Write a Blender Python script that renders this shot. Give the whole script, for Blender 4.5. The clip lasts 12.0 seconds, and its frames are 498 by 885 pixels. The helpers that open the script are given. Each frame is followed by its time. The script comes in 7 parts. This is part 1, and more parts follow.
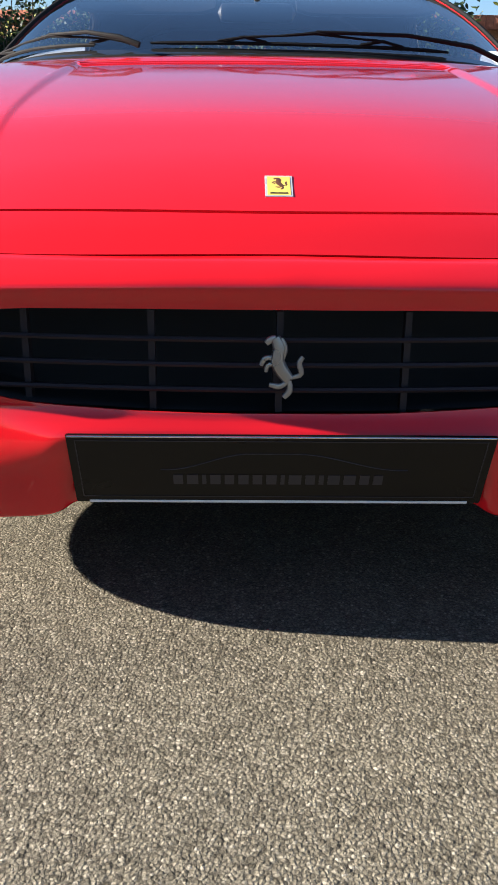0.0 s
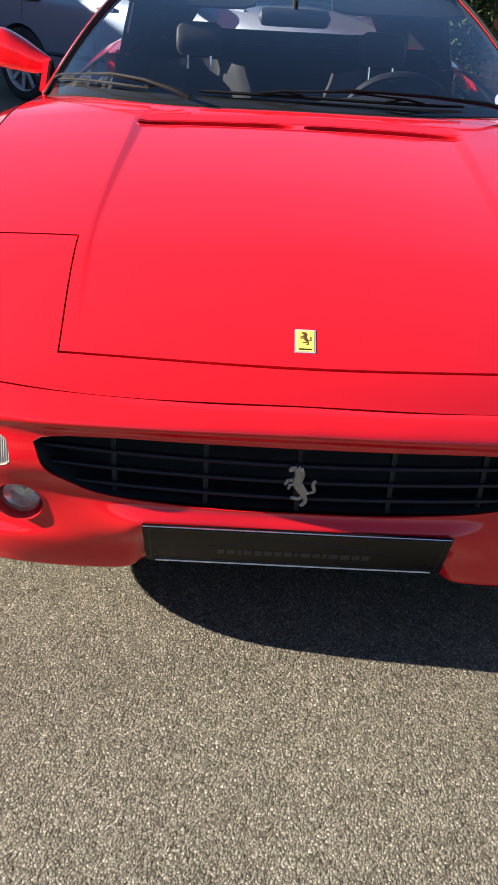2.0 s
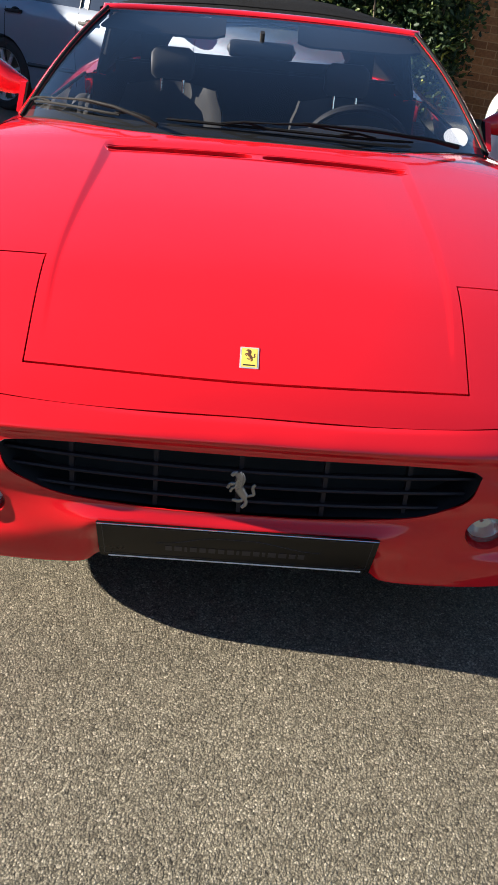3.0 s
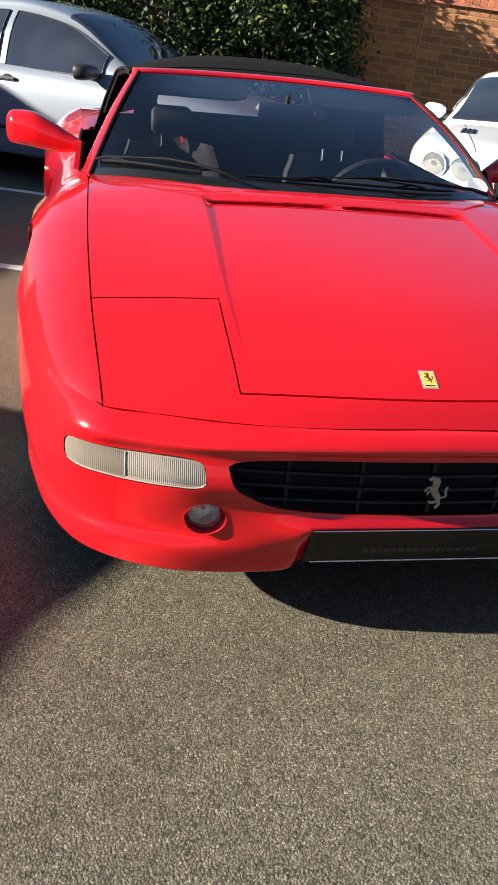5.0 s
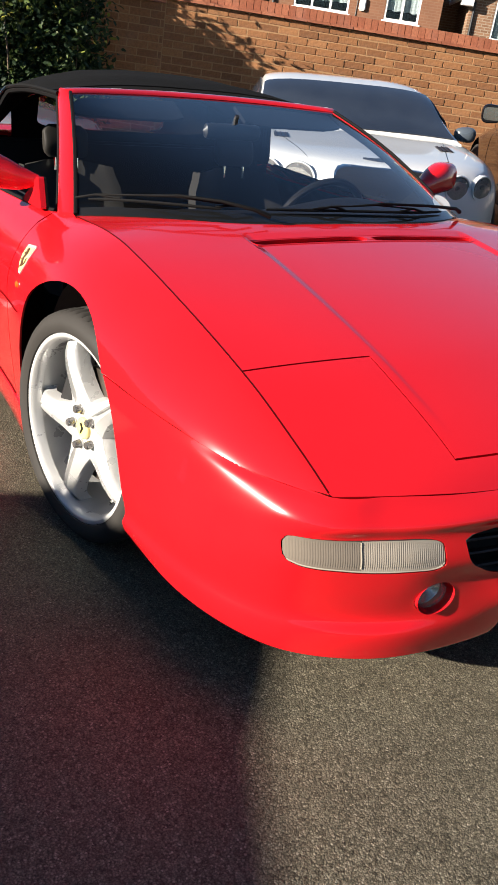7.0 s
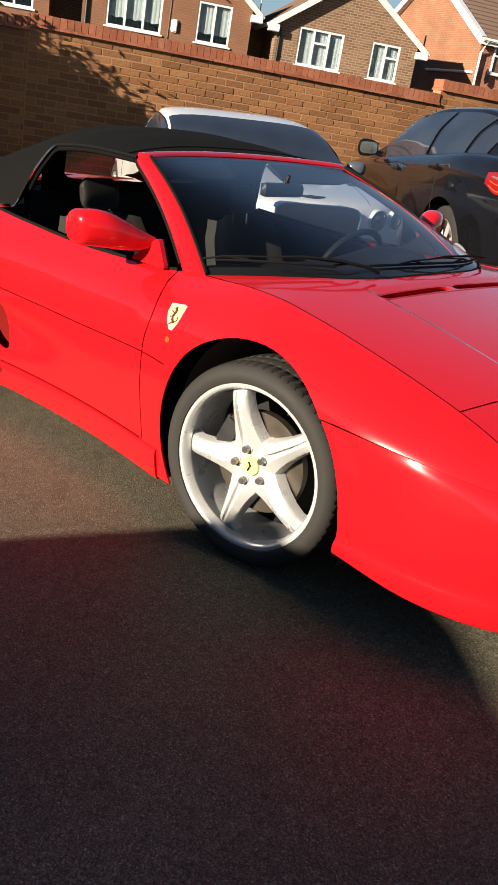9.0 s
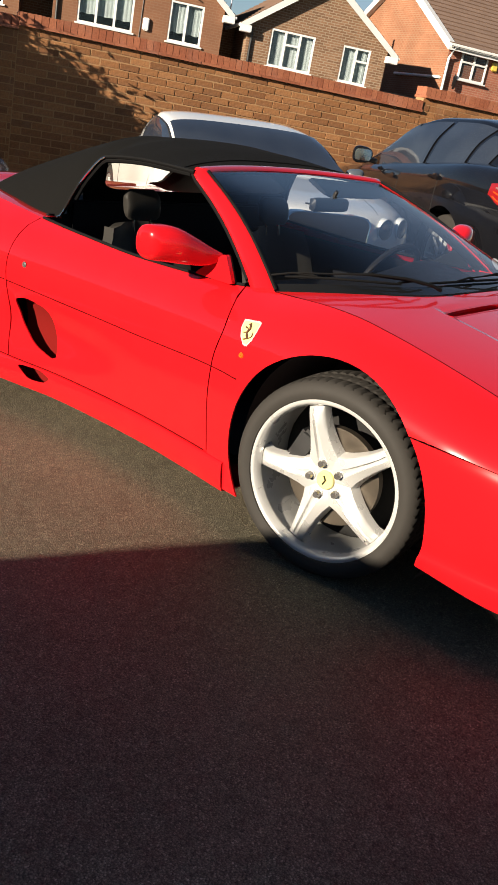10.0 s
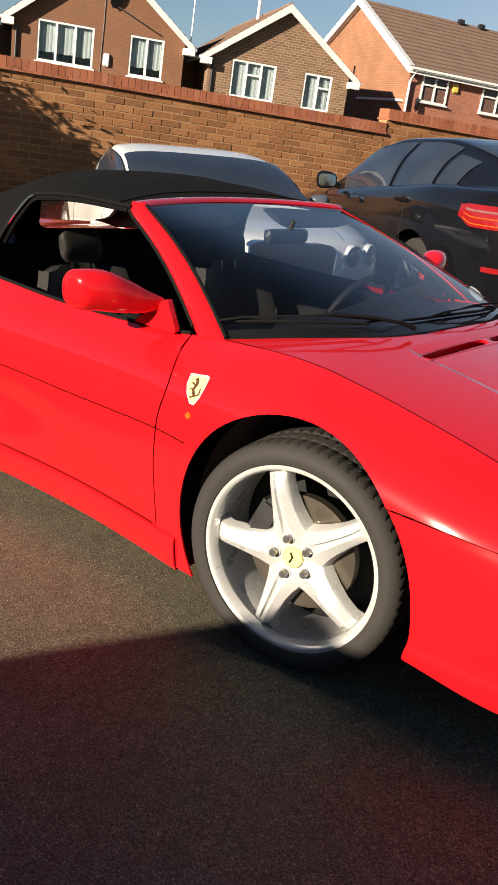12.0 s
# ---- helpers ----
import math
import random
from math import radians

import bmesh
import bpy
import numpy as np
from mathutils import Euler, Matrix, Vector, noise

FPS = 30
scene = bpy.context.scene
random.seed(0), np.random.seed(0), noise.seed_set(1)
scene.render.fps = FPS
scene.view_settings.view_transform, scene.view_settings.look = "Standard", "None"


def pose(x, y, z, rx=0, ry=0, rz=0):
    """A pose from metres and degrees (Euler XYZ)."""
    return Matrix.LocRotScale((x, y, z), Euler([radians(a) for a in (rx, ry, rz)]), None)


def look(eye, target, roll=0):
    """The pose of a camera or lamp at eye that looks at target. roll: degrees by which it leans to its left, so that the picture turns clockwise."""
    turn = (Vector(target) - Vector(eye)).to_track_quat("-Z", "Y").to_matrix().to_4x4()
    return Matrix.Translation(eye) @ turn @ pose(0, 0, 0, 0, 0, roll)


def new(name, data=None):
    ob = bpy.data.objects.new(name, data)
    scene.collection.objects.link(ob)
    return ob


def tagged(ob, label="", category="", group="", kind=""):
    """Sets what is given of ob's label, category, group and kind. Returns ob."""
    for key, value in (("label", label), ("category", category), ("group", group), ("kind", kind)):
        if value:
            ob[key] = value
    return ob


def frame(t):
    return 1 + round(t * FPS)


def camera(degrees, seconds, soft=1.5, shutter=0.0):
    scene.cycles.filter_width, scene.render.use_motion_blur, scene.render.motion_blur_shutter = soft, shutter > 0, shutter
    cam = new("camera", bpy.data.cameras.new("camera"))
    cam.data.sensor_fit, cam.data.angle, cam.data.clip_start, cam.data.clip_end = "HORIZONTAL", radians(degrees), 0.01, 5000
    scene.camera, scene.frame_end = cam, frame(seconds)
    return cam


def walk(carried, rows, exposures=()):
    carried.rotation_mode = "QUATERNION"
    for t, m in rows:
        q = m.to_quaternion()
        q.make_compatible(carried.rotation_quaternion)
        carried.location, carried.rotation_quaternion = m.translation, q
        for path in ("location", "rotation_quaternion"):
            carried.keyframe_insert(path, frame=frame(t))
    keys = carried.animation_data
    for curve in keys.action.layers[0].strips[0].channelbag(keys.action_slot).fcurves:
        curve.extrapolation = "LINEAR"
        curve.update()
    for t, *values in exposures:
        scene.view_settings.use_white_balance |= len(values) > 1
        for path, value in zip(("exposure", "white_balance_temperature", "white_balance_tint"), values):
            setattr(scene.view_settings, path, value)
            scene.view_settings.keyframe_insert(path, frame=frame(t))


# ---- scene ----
# The lot slopes about three degrees; LOT carries places of the lot (car nose at its origin) into the level world.
UP = Vector((0.042, -0.034, 1.0)).normalized()
LOT = UP.rotation_difference(Vector((0, 0, 1))).to_matrix().to_4x4()

cam = camera(32.2, 12.0)
PATH = [
    (0, (-0.051, -0.994, 0.628), (-0.023, 0.896, -0.026), 0.6),
    (0.5, (-0.118, -1.094, 0.901), (-0.069, 0.726, 0.073), 0.6),
    (1, (-0.186, -1.155, 1.074), (-0.091, 0.641, 0.2), 1.6),
    (1.5, (-0.15, -1.178, 1.108), (-0.053, 0.581, 0.162), 2.6),
    (2, (-0.094, -1.204, 1.117), (-0.082, 0.55, 0.156), 3.0),
    (2.5, (-0.058, -1.246, 1.147), (-0.057, 0.508, 0.185), 3.9),
    (2.7, (-0.043, -1.282, 1.166), (-0.016, 0.475, 0.211), 4.4),
    (4.3, (-0.328, -1.495, 1.208), (-0.137, 0.306, 0.36), 5.5),
    (4.5, (-0.45, -1.523, 1.205), (-0.231, 0.278, 0.362), 4.7),
    (5, (-0.733, -1.492, 1.187), (-0.346, 0.287, 0.358), 5.6),
    (5.5, (-0.99, -1.336, 1.177), (-0.527, 0.429, 0.357), 6.0),
    (6, (-1.243, -1.263, 1.189), (-0.568, 0.442, 0.388), 5.9),
    (6.5, (-1.441, -1.152, 1.193), (-0.558, 0.456, 0.395), 5.0),
    (7, (-1.562, -0.946, 1.192), (-0.573, 0.603, 0.402), 5.6),
    (7.5, (-1.829, -0.862, 1.218), (-0.782, 0.645, 0.422), 5.4),
    (7.7, (-1.936, -0.828, 1.231), (-0.828, 0.637, 0.442), 5.7),
    (9.3, (-2.59, -0.524, 1.284), (-1.223, 0.749, 0.569), 7.1),
    (9.5, (-2.643, -0.475, 1.284), (-1.26, 0.782, 0.571), 7.5),
    (10, (-2.761, -0.366, 1.298), (-1.356, 0.864, 0.583), 7.8),
    (10.5, (-2.894, -0.308, 1.354), (-1.473, 0.922, 0.671), 7.7),
    (11, (-2.933, -0.281, 1.362), (-1.547, 1.011, 0.722), 7.3),
    (11.5, (-2.736, -0.256, 1.305), (-1.318, 0.999, 0.661), 7.0),
    (12, (-2.426, -0.164, 1.288), (-0.982, 1.057, 0.635), 5.3),
]
walk(cam, [(t, LOT @ look(eye, target, roll)) for t, eye, target, roll in PATH], exposures=[(0, 2.35, 5600, 14), (1, 2.45, 5600, 14), (2.7, 2.25, 5750, 13), (4.5, 2.1, 5850, 12), (5.5, 1.8, 5900, 12), (7.7, 1.5, 5900, 12), (9.5, 1.2, 6400, 11), (12, 1.2, 6400, 11)])

# ---- light ----
SUN_UP, SUN_TURN = radians(18.8), radians(2.0)
to_sun = LOT.to_3x3() @ Vector((-math.cos(SUN_UP) * math.cos(SUN_TURN), math.cos(SUN_UP) * math.sin(SUN_TURN), math.sin(SUN_UP)))
world = bpy.data.worlds.new("sky")
scene.world = world
world.use_nodes = True
sky = world.node_tree.nodes.new("ShaderNodeTexSky")
sky.sky_type = "NISHITA"
sky.sun_disc = False
sky.sun_elevation = math.asin(to_sun.z)
sky.sun_rotation = -math.atan2(to_sun.x, to_sun.y)
sky.air_density, sky.dust_density, sky.ozone_density = 1.0, 0.35, 3.0
world.node_tree.links.new(sky.outputs[0], world.node_tree.nodes["Background"].inputs[0])
world.node_tree.nodes["Background"].inputs[1].default_value = 0.034
sun = new("sun", bpy.data.lights.new("sun", "SUN"))
sun.data.energy, sun.data.angle, sun.data.color = 4.9, radians(0.4), (1.0, 0.86, 0.66)
sun.matrix_world = look(to_sun * 60, (0, 0, 0))

# ---- materials ----


class Mat:
    """A small builder of node materials."""

    def __init__(self, name, color=(0.5, 0.5, 0.5), rough=0.5, metal=0.0, coat=0.0, **more):
        self.m = bpy.data.materials.new(name)
        self.m.use_nodes = True
        self.n, self.l = self.m.node_tree.nodes, self.m.node_tree.links
        self.p = self.n["Principled BSDF"]
        self.set("Base Color", (*color, 1))
        self.set("Roughness", rough)
        self.set("Metallic", metal)
        self.set("Coat Weight", coat)
        for key, value in more.items():
            self.set(key.replace("_", " "), value)

    def set(self, key, value):
        self.p.inputs[key].default_value = value

    def coords(self, scale=1.0, kind="Object"):
        t, m = self.n.new("ShaderNodeTexCoord"), self.n.new("ShaderNodeMapping")
        m.inputs["Scale"].default_value = (scale,) * 3 if not hasattr(scale, "__len__") else scale
        self.l.new(t.outputs[kind], m.inputs[0])
        return m.outputs[0]

    def noise(self, scale, detail=4.0, rough=0.55, vec=None, kind="Object"):
        t = self.n.new("ShaderNodeTexNoise")
        t.inputs["Scale"].default_value, t.inputs["Detail"].default_value, t.inputs["Roughness"].default_value = scale, detail, rough
        self.l.new(vec or self.coords(kind=kind), t.inputs["Vector"])
        return t.outputs[0]

    def cells(self, scale, feature="F1", vec=None):
        t = self.n.new("ShaderNodeTexVoronoi")
        t.feature = feature
        t.inputs["Scale"].default_value = scale
        self.l.new(vec or self.coords(), t.inputs["Vector"])
        return t

    def ramp(self, fac, *stops):
        r = self.n.new("ShaderNodeValToRGB")
        e = r.color_ramp.elements
        while len(e) < len(stops):
            e.new(0.5)
        for el, (pos, col) in zip(e, stops):
            el.position, el.color = pos, (*col, 1) if hasattr(col, "__len__") else (col, col, col, 1)
        self.l.new(fac, r.inputs[0])
        return r.outputs[0]

    def mix(self, fac, a, b, kind="MIX"):
        x = self.n.new("ShaderNodeMix")
        x.data_type, x.blend_type = "RGBA", kind
        for slot, v in ((0, fac), (6, a), (7, b)):
            if hasattr(v, "is_output"):
                self.l.new(v, x.inputs[slot])
            else:
                x.inputs[slot].default_value = v if slot == 0 else (*v, 1)
        return x.outputs[2]

    def bump(self, height, strength=0.3, distance=0.01):
        b = self.n.new("ShaderNodeBump")
        b.inputs["Strength"].default_value, b.inputs["Distance"].default_value = strength, distance
        self.l.new(height, b.inputs["Height"])
        self.l.new(b.outputs[0], self.p.inputs["Normal"])
        return self

    def link(self, out, key):
        self.l.new(out, self.p.inputs[key])
        return self

    def random(self):
        return self.n.new("ShaderNodeObjectInfo").outputs["Random"]

    def island(self):
        return self.n.new("ShaderNodeNewGeometry").outputs["Random Per Island"]


def plain(name, color, rough=0.5, metal=0.0, grain=30.0, vary=0.12, bump=0.05, coat=0.0, **more):
    """A surface with a little grain and stain of its own."""
    a = Mat(name, color, rough, metal, coat, **more)
    n1, n2 = a.noise(grain, 5), a.noise(grain / 9, 3)
    dark = tuple(c * (1 - vary) for c in color)
    light = tuple(min(1, c * (1 + vary)) for c in color)
    a.link(a.mix(n2, a.mix(n1, dark, color), light), "Base Color")
    a.link(a.ramp(n2, (0.3, max(0.02, rough - 0.06)), (0.7, min(1, rough + 0.08))), "Roughness")
    if bump:
        a.bump(n1, bump, 0.004)
    return a.m


def paint(name, color, rough=0.32, flake=0.0, dirt=0.03, spec=0.08):
    """Car paint under clear lacquer, with faint dust and orange peel."""
    a = Mat(name, color, rough, flake, 1.0)
    a.set("Coat Roughness", 0.025)
    a.set("Specular IOR Level", spec)
    dust = a.noise(3.0, 6, 0.65)
    a.link(a.mix(a.ramp(dust, (0.45, 0.0), (0.8, dirt)), color, (0.55, 0.5, 0.45)), "Base Color")
    a.link(a.ramp(a.noise(1.3, 3), (0.35, 0.015), (0.75, 0.05)), "Coat Roughness")
    b = a.n.new("ShaderNodeBump")
    b.inputs["Strength"].default_value, b.inputs["Distance"].default_value = 0.02, 0.002
    a.l.new(a.noise(160, 2), b.inputs["Height"])
    a.l.new(b.outputs[0], a.p.inputs["Coat Normal"])
    return a.m


def glass(name, tint=(0.75, 0.8, 0.82), gloss=0.03, haze=0.0, least=0.05, most=0.96):
    """A thin pane: clear through, mirror-like towards grazing."""
    m = bpy.data.materials.new(name)
    m.use_nodes = True
    n, l = m.node_tree.nodes, m.node_tree.links
    n.clear()
    out, mixer, clear, shiny, fres = (n.new(k) for k in ("ShaderNodeOutputMaterial", "ShaderNodeMixShader", "ShaderNodeBsdfTransparent", "ShaderNodeBsdfGlossy", "ShaderNodeLayerWeight"))
    clear.inputs[0].default_value = (*tint, 1)
    shiny.inputs["Roughness"].default_value = gloss
    fres.inputs[0].default_value = 0.5
    steep, lift = n.new("ShaderNodeMath"), n.new("ShaderNodeMapRange")
    steep.operation = "POWER"
    steep.inputs[1].default_value = 4.0
    lift.inputs[3].default_value, lift.inputs[4].default_value = least, most
    l.new(fres.outputs["Facing"], steep.inputs[0])
    l.new(steep.outputs[0], lift.inputs[0])
    l.new(lift.outputs[0], mixer.inputs[0])
    l.new(clear.outputs[0], mixer.inputs[1])
    l.new(shiny.outputs[0], mixer.inputs[2])
    last = mixer
    if haze:
        film, soft = n.new("ShaderNodeMixShader"), n.new("ShaderNodeBsdfTranslucent" if haze > 0.3 else "ShaderNodeBsdfDiffuse")
        soft.inputs[0].default_value = (0.75, 0.74, 0.7, 1)
        tr = n.new("ShaderNodeTexNoise")
        tr.inputs["Scale"].default_value = 5.0
        rm = n.new("ShaderNodeMapRange")
        rm.inputs[3].default_value, rm.inputs[4].default_value = haze * 0.6, haze * 1.3
        l.new(tr.outputs[0], rm.inputs[0])
        l.new(rm.outputs[0], film.inputs[0])
        l.new(mixer.outputs[0], film.inputs[1])
        l.new(soft.outputs[0], film.inputs[2])
        last = film
    l.new(last.outputs[0], out.inputs[0])
    return m


def asphalt():
    """Chippings of mixed size set in bitumen, worn pale on top, with a few bright and a few dark stones."""
    a = Mat("asphalt", (0.12, 0.11, 0.1), 0.85, Specular_IOR_Level=0.2)
    warp = a.n.new("ShaderNodeVectorMath")
    warp.operation = "MULTIPLY_ADD"
    wob = a.n.new("ShaderNodeTexNoise")
    wob.inputs["Scale"].default_value, wob.inputs["Detail"].default_value = 130.0, 2.0
    a.l.new(a.coords(), wob.inputs["Vector"])
    a.l.new(wob.outputs["Color"], warp.inputs[0])
    warp.inputs[1].default_value = (0.004, 0.004, 0.004)
    a.l.new(a.coords(), warp.inputs[2])
    v = a.cells(235.0, vec=warp.outputs[0])
    v2 = a.cells(560.0, vec=warp.outputs[0])
    stone = a.ramp(v.outputs["Color"], (0.05, (0.085, 0.075, 0.052)), (0.4, (0.195, 0.172, 0.12)), (0.75, (0.27, 0.24, 0.17)), (0.97, (0.47, 0.425, 0.32)))
    fine = a.ramp(v2.outputs["Color"], (0.15, 0.36), (0.8, 1.0))
    gap = a.ramp(v.outputs["Distance"], (0.25, 1.0), (0.75, 0.5))
    base = a.mix(0.7, stone, fine, "MULTIPLY")
    base = a.mix(1.0, base, gap, "MULTIPLY")
    patch = a.ramp(a.noise(1.1, 6), (0.35, 0.84), (0.7, 1.14))
    mottle = a.ramp(a.noise(26.0, 3), (0.3, 0.86), (0.7, 1.12))
    base = a.mix(1.0, base, mottle, "MULTIPLY")
    a.link(a.mix(1.0, base, patch, "MULTIPLY"), "Base Color")
    a.link(a.ramp(v.outputs["Color"], (0.2, 0.5), (0.9, 0.9)), "Roughness")
    h = a.mix(0.45, a.ramp(v.outputs["Distance"], (0.05, 1.0), (0.8, 0.0)), a.mix(0.5, v2.outputs["Distance"], v.outputs["Color"]))
    a.bump(h, 0.7, 0.0026)
    return a.m


def brickwork(name, low, mid, high, whole=False):
    """Fired clay; every brick of its own shade. whole: shade by island, for a joined mesh."""
    a = Mat(name, mid, 0.85)
    r = a.island() if whole else a.random()
    tone = a.ramp(r, (0.0, low), (0.45, mid), (0.8, high), (1.0, tuple(0.88 * c for c in low)))
    speck = a.noise(40, 5, 0.6)
    face = a.mix(1.0, tone, a.ramp(speck, (0.3, 0.68), (0.7, 1.15)), "MULTIPLY")
    a.link(a.mix(a.ramp(a.noise(3.5, 4), (0.5, 0.0), (0.8, 0.35)), face, tuple(0.55 * c + 0.12 for c in mid)), "Base Color")
    a.bump(speck, 0.5, 0.004)
    return a.m


RED = paint("red_paint", (0.58, 0.0075, 0.0115), 0.2, 0.0, 0.003, 0.09)
WHITE_PAINT = paint("white_paint", (0.78, 0.78, 0.76), 0.3)
BLACK_PAINT = paint("black_paint", (0.005, 0.005, 0.0065), 0.25, 0.0, 0.004)
SILVER_PAINT = paint("silver_paint", (0.22, 0.25, 0.295), 0.4, 0.25)
BLACK_PLASTIC = plain("black_plastic", (0.018, 0.018, 0.019), 0.45, grain=120)
# near-black that puts the shade of gaps, recesses and unlit insides into the colour
DARK = plain("shade_black", (0.006, 0.006, 0.006), 0.9, bump=0)
GRILLE_METAL = plain("grille_metal", (0.02, 0.013, 0.014), 0.55, 0.0, grain=90, Specular_IOR_Level=0.3)
SEAM_RED = plain("seam_shade", (0.045, 0.003, 0.003), 0.9, bump=0, Specular_IOR_Level=0.0)
RUBBER = plain("tyre_rubber", (0.03, 0.0275, 0.025), 0.72, grain=60, vary=0.3, Specular_IOR_Level=0.25)
LINER = plain("arch_liner", (0.055, 0.036, 0.033), 0.9, grain=40, vary=0.3)
ALLOY = plain("silver_alloy", (0.56, 0.56, 0.55), 0.3, 0.35, grain=140, vary=0.05, bump=0.02)
CHROME = plain("chrome", (0.82, 0.8, 0.76), 0.09, 1.0, grain=60, vary=0.05, bump=0)
STEEL = plain("brake_steel", (0.2, 0.17, 0.135), 0.35, 0.9, grain=70, vary=0.2)
FABRIC = plain("hood_fabric", (0.0062, 0.006, 0.0057), 0.95, grain=400, vary=0.25, bump=0.3, Specular_IOR_Level=0.1)
LEATHER = plain("dark_leather", (0.008, 0.008, 0.0095), 0.65, grain=150, bump=0.1, Specular_IOR_Level=0.15)
SEAT_LEATHER = plain("seat_leather", (0.02, 0.0185, 0.0165), 0.55, grain=150, bump=0.1, Specular_IOR_Level=0.25)
YELLOW = plain("yellow_enamel", (0.72, 0.53, 0.09), 0.35, grain=60, vary=0.06, coat=0.5)
PALE_YELLOW = plain("pale_yellow_enamel", (0.85, 0.72, 0.25), 0.3, grain=60, vary=0.06, coat=0.5)
WIPER_BLACK = plain("wiper_black", (0.004, 0.004, 0.0042), 0.75, grain=120, Specular_IOR_Level=0.15)
# the body red darkened, with the shade inside the scoops put into the colour
SCOOP_SHADE_RED = plain("duct_shade_red", (0.13, 0.006, 0.005), 0.85, grain=60, Specular_IOR_Level=0.08)
NUT_STEEL = plain("nut_steel", (0.3, 0.29, 0.28), 0.28, 0.8, grain=60)
EMBLEM_BROWN = plain("emblem_brown", (0.09, 0.035, 0.015), 0.5, bump=0)
INK = plain("black_ink", (0.01, 0.01, 0.01), 0.4, bump=0)
LENS_CLEAR = glass("lamp_lens", (0.85, 0.85, 0.82), 0.1, 0.12)
LENS_RIBBED = plain("ribbed_lens", (0.3, 0.265, 0.22), 0.14, grain=70, vary=0.12, bump=0.1, coat=0.8)
LENS_SMOKED = plain("ribbed_lens_dark", (0.17, 0.145, 0.118), 0.14, grain=70, vary=0.12, bump=0.1, coat=0.8)
LENS_RIM = plain("lens_rim", (0.34, 0.31, 0.25), 0.25, grain=60, vary=0.08, bump=0, coat=0.5)
LENS_RED = plain("red_lens", (0.22, 0.008, 0.01), 0.15, grain=50, coat=0.8)
AMBER = plain("amber_lens", (0.6, 0.1, 0.008), 0.2, grain=50, coat=0.6)
LAMP_METAL = plain("lamp_reflector", (0.75, 0.74, 0.7), 0.25, 0.9, grain=40, vary=0.1)
SCREEN = glass("windscreen_glass", (0.8, 0.84, 0.88), 0.012, 0.0016, 0.03)
HOUSE_GLASS = glass("window_glass", (0.7, 0.75, 0.76), 0.03)
PLASTIC_WINDOW = glass("hood_window", (0.95, 0.95, 0.92), 0.05, 0.02, 0.015, 0.2)
ASPHALT = asphalt()
LINE_PAINT = plain("line_paint", (0.62, 0.61, 0.57), 0.8, grain=60, vary=0.35, bump=0.3)
BRICK = brickwork("wall_brick", (0.205, 0.085, 0.031), (0.28, 0.122, 0.044), (0.345, 0.16, 0.062))
BRICK_REST = brickwork("wall_brick_far", (0.205, 0.085, 0.031), (0.28, 0.122, 0.044), (0.345, 0.16, 0.062), True)
MORTAR = plain("mortar", (0.33, 0.19, 0.09), 0.95, grain=80, vary=0.25, bump=0.4)
COPING = brickwork("coping_brick", (0.28, 0.085, 0.04), (0.34, 0.115, 0.056), (0.39, 0.14, 0.07), True)
VERGE = plain("verge_board_white", (0.55, 0.56, 0.57), 0.45, grain=12, vary=0.15)
ROOF_TILE = plain("roof_tile", (0.2, 0.13, 0.095), 0.85, grain=14, vary=0.25, bump=0.2)
UPVC = plain("white_upvc", (0.7, 0.7, 0.69), 0.35, grain=30, vary=0.05)
CURTAIN = plain("net_curtain", (0.6, 0.62, 0.62), 0.9, grain=20, vary=0.15)
BARK = plain("bark", (0.09, 0.065, 0.045), 0.95, grain=30, vary=0.4, bump=0.6)


def leafy():
    a = Mat("laurel_leaf", (0.05, 0.09, 0.025), 0.55, Specular_IOR_Level=0.18, Transmission_Weight=0.0)
    a.link(a.ramp(a.island(), (0.0, (0.012, 0.024, 0.011)), (0.6, (0.024, 0.044, 0.016)), (0.93, (0.07, 0.1, 0.022)), (1.0, (0.26, 0.25, 0.035))), "Base Color")
    a.bump(a.noise(60, 3), 0.2, 0.003)
    return a.m


LEAF = leafy()

# ---- mesh helpers ----


def mesh_of(name, verts, faces, mat=None, smooth=True, out=None):
    """A mesh from points and faces; out: a direction to which most faces should look."""
    me = bpy.data.meshes.new(name)
    me.from_pydata([tuple(map(float, v)) for v in verts], [], faces)
    if out is not None:
        total = Vector()
        for p in me.polygons:
            total += p.normal * p.area
        if total.dot(Vector(out)) < 0:
            me.flip_normals()
    if smooth:
        me.shade_smooth()
    if mat:
        me.materials.append(mat)
    me.update()
    return me


def part(name, data, mat=None, parent=None, label="", flat=False):
    """Links a bmesh or mesh as one object under a thing or a part."""
    if isinstance(data, bmesh.types.BMesh):
        me = bpy.data.meshes.new(name)
        data.to_mesh(me)
        data.free()
    else:
        me = data
    if mat and not me.materials:
        me.materials.append(mat)
    if not flat:
        me.shade_smooth()
        me.set_sharp_from_angle(angle=radians(35))
    ob = new(name, me)
    ob.parent = parent
    if label:
        tagged(ob, label)
    return ob


def thing(name, label, category, m=None, group="", kind=""):
    """An Empty at a thing's base, to parent its parts."""
    ob = new(name)
    ob.empty_display_size = 0.2
    ob.matrix_world = m if m is not None else LOT
    return tagged(ob, label, category, group, kind)


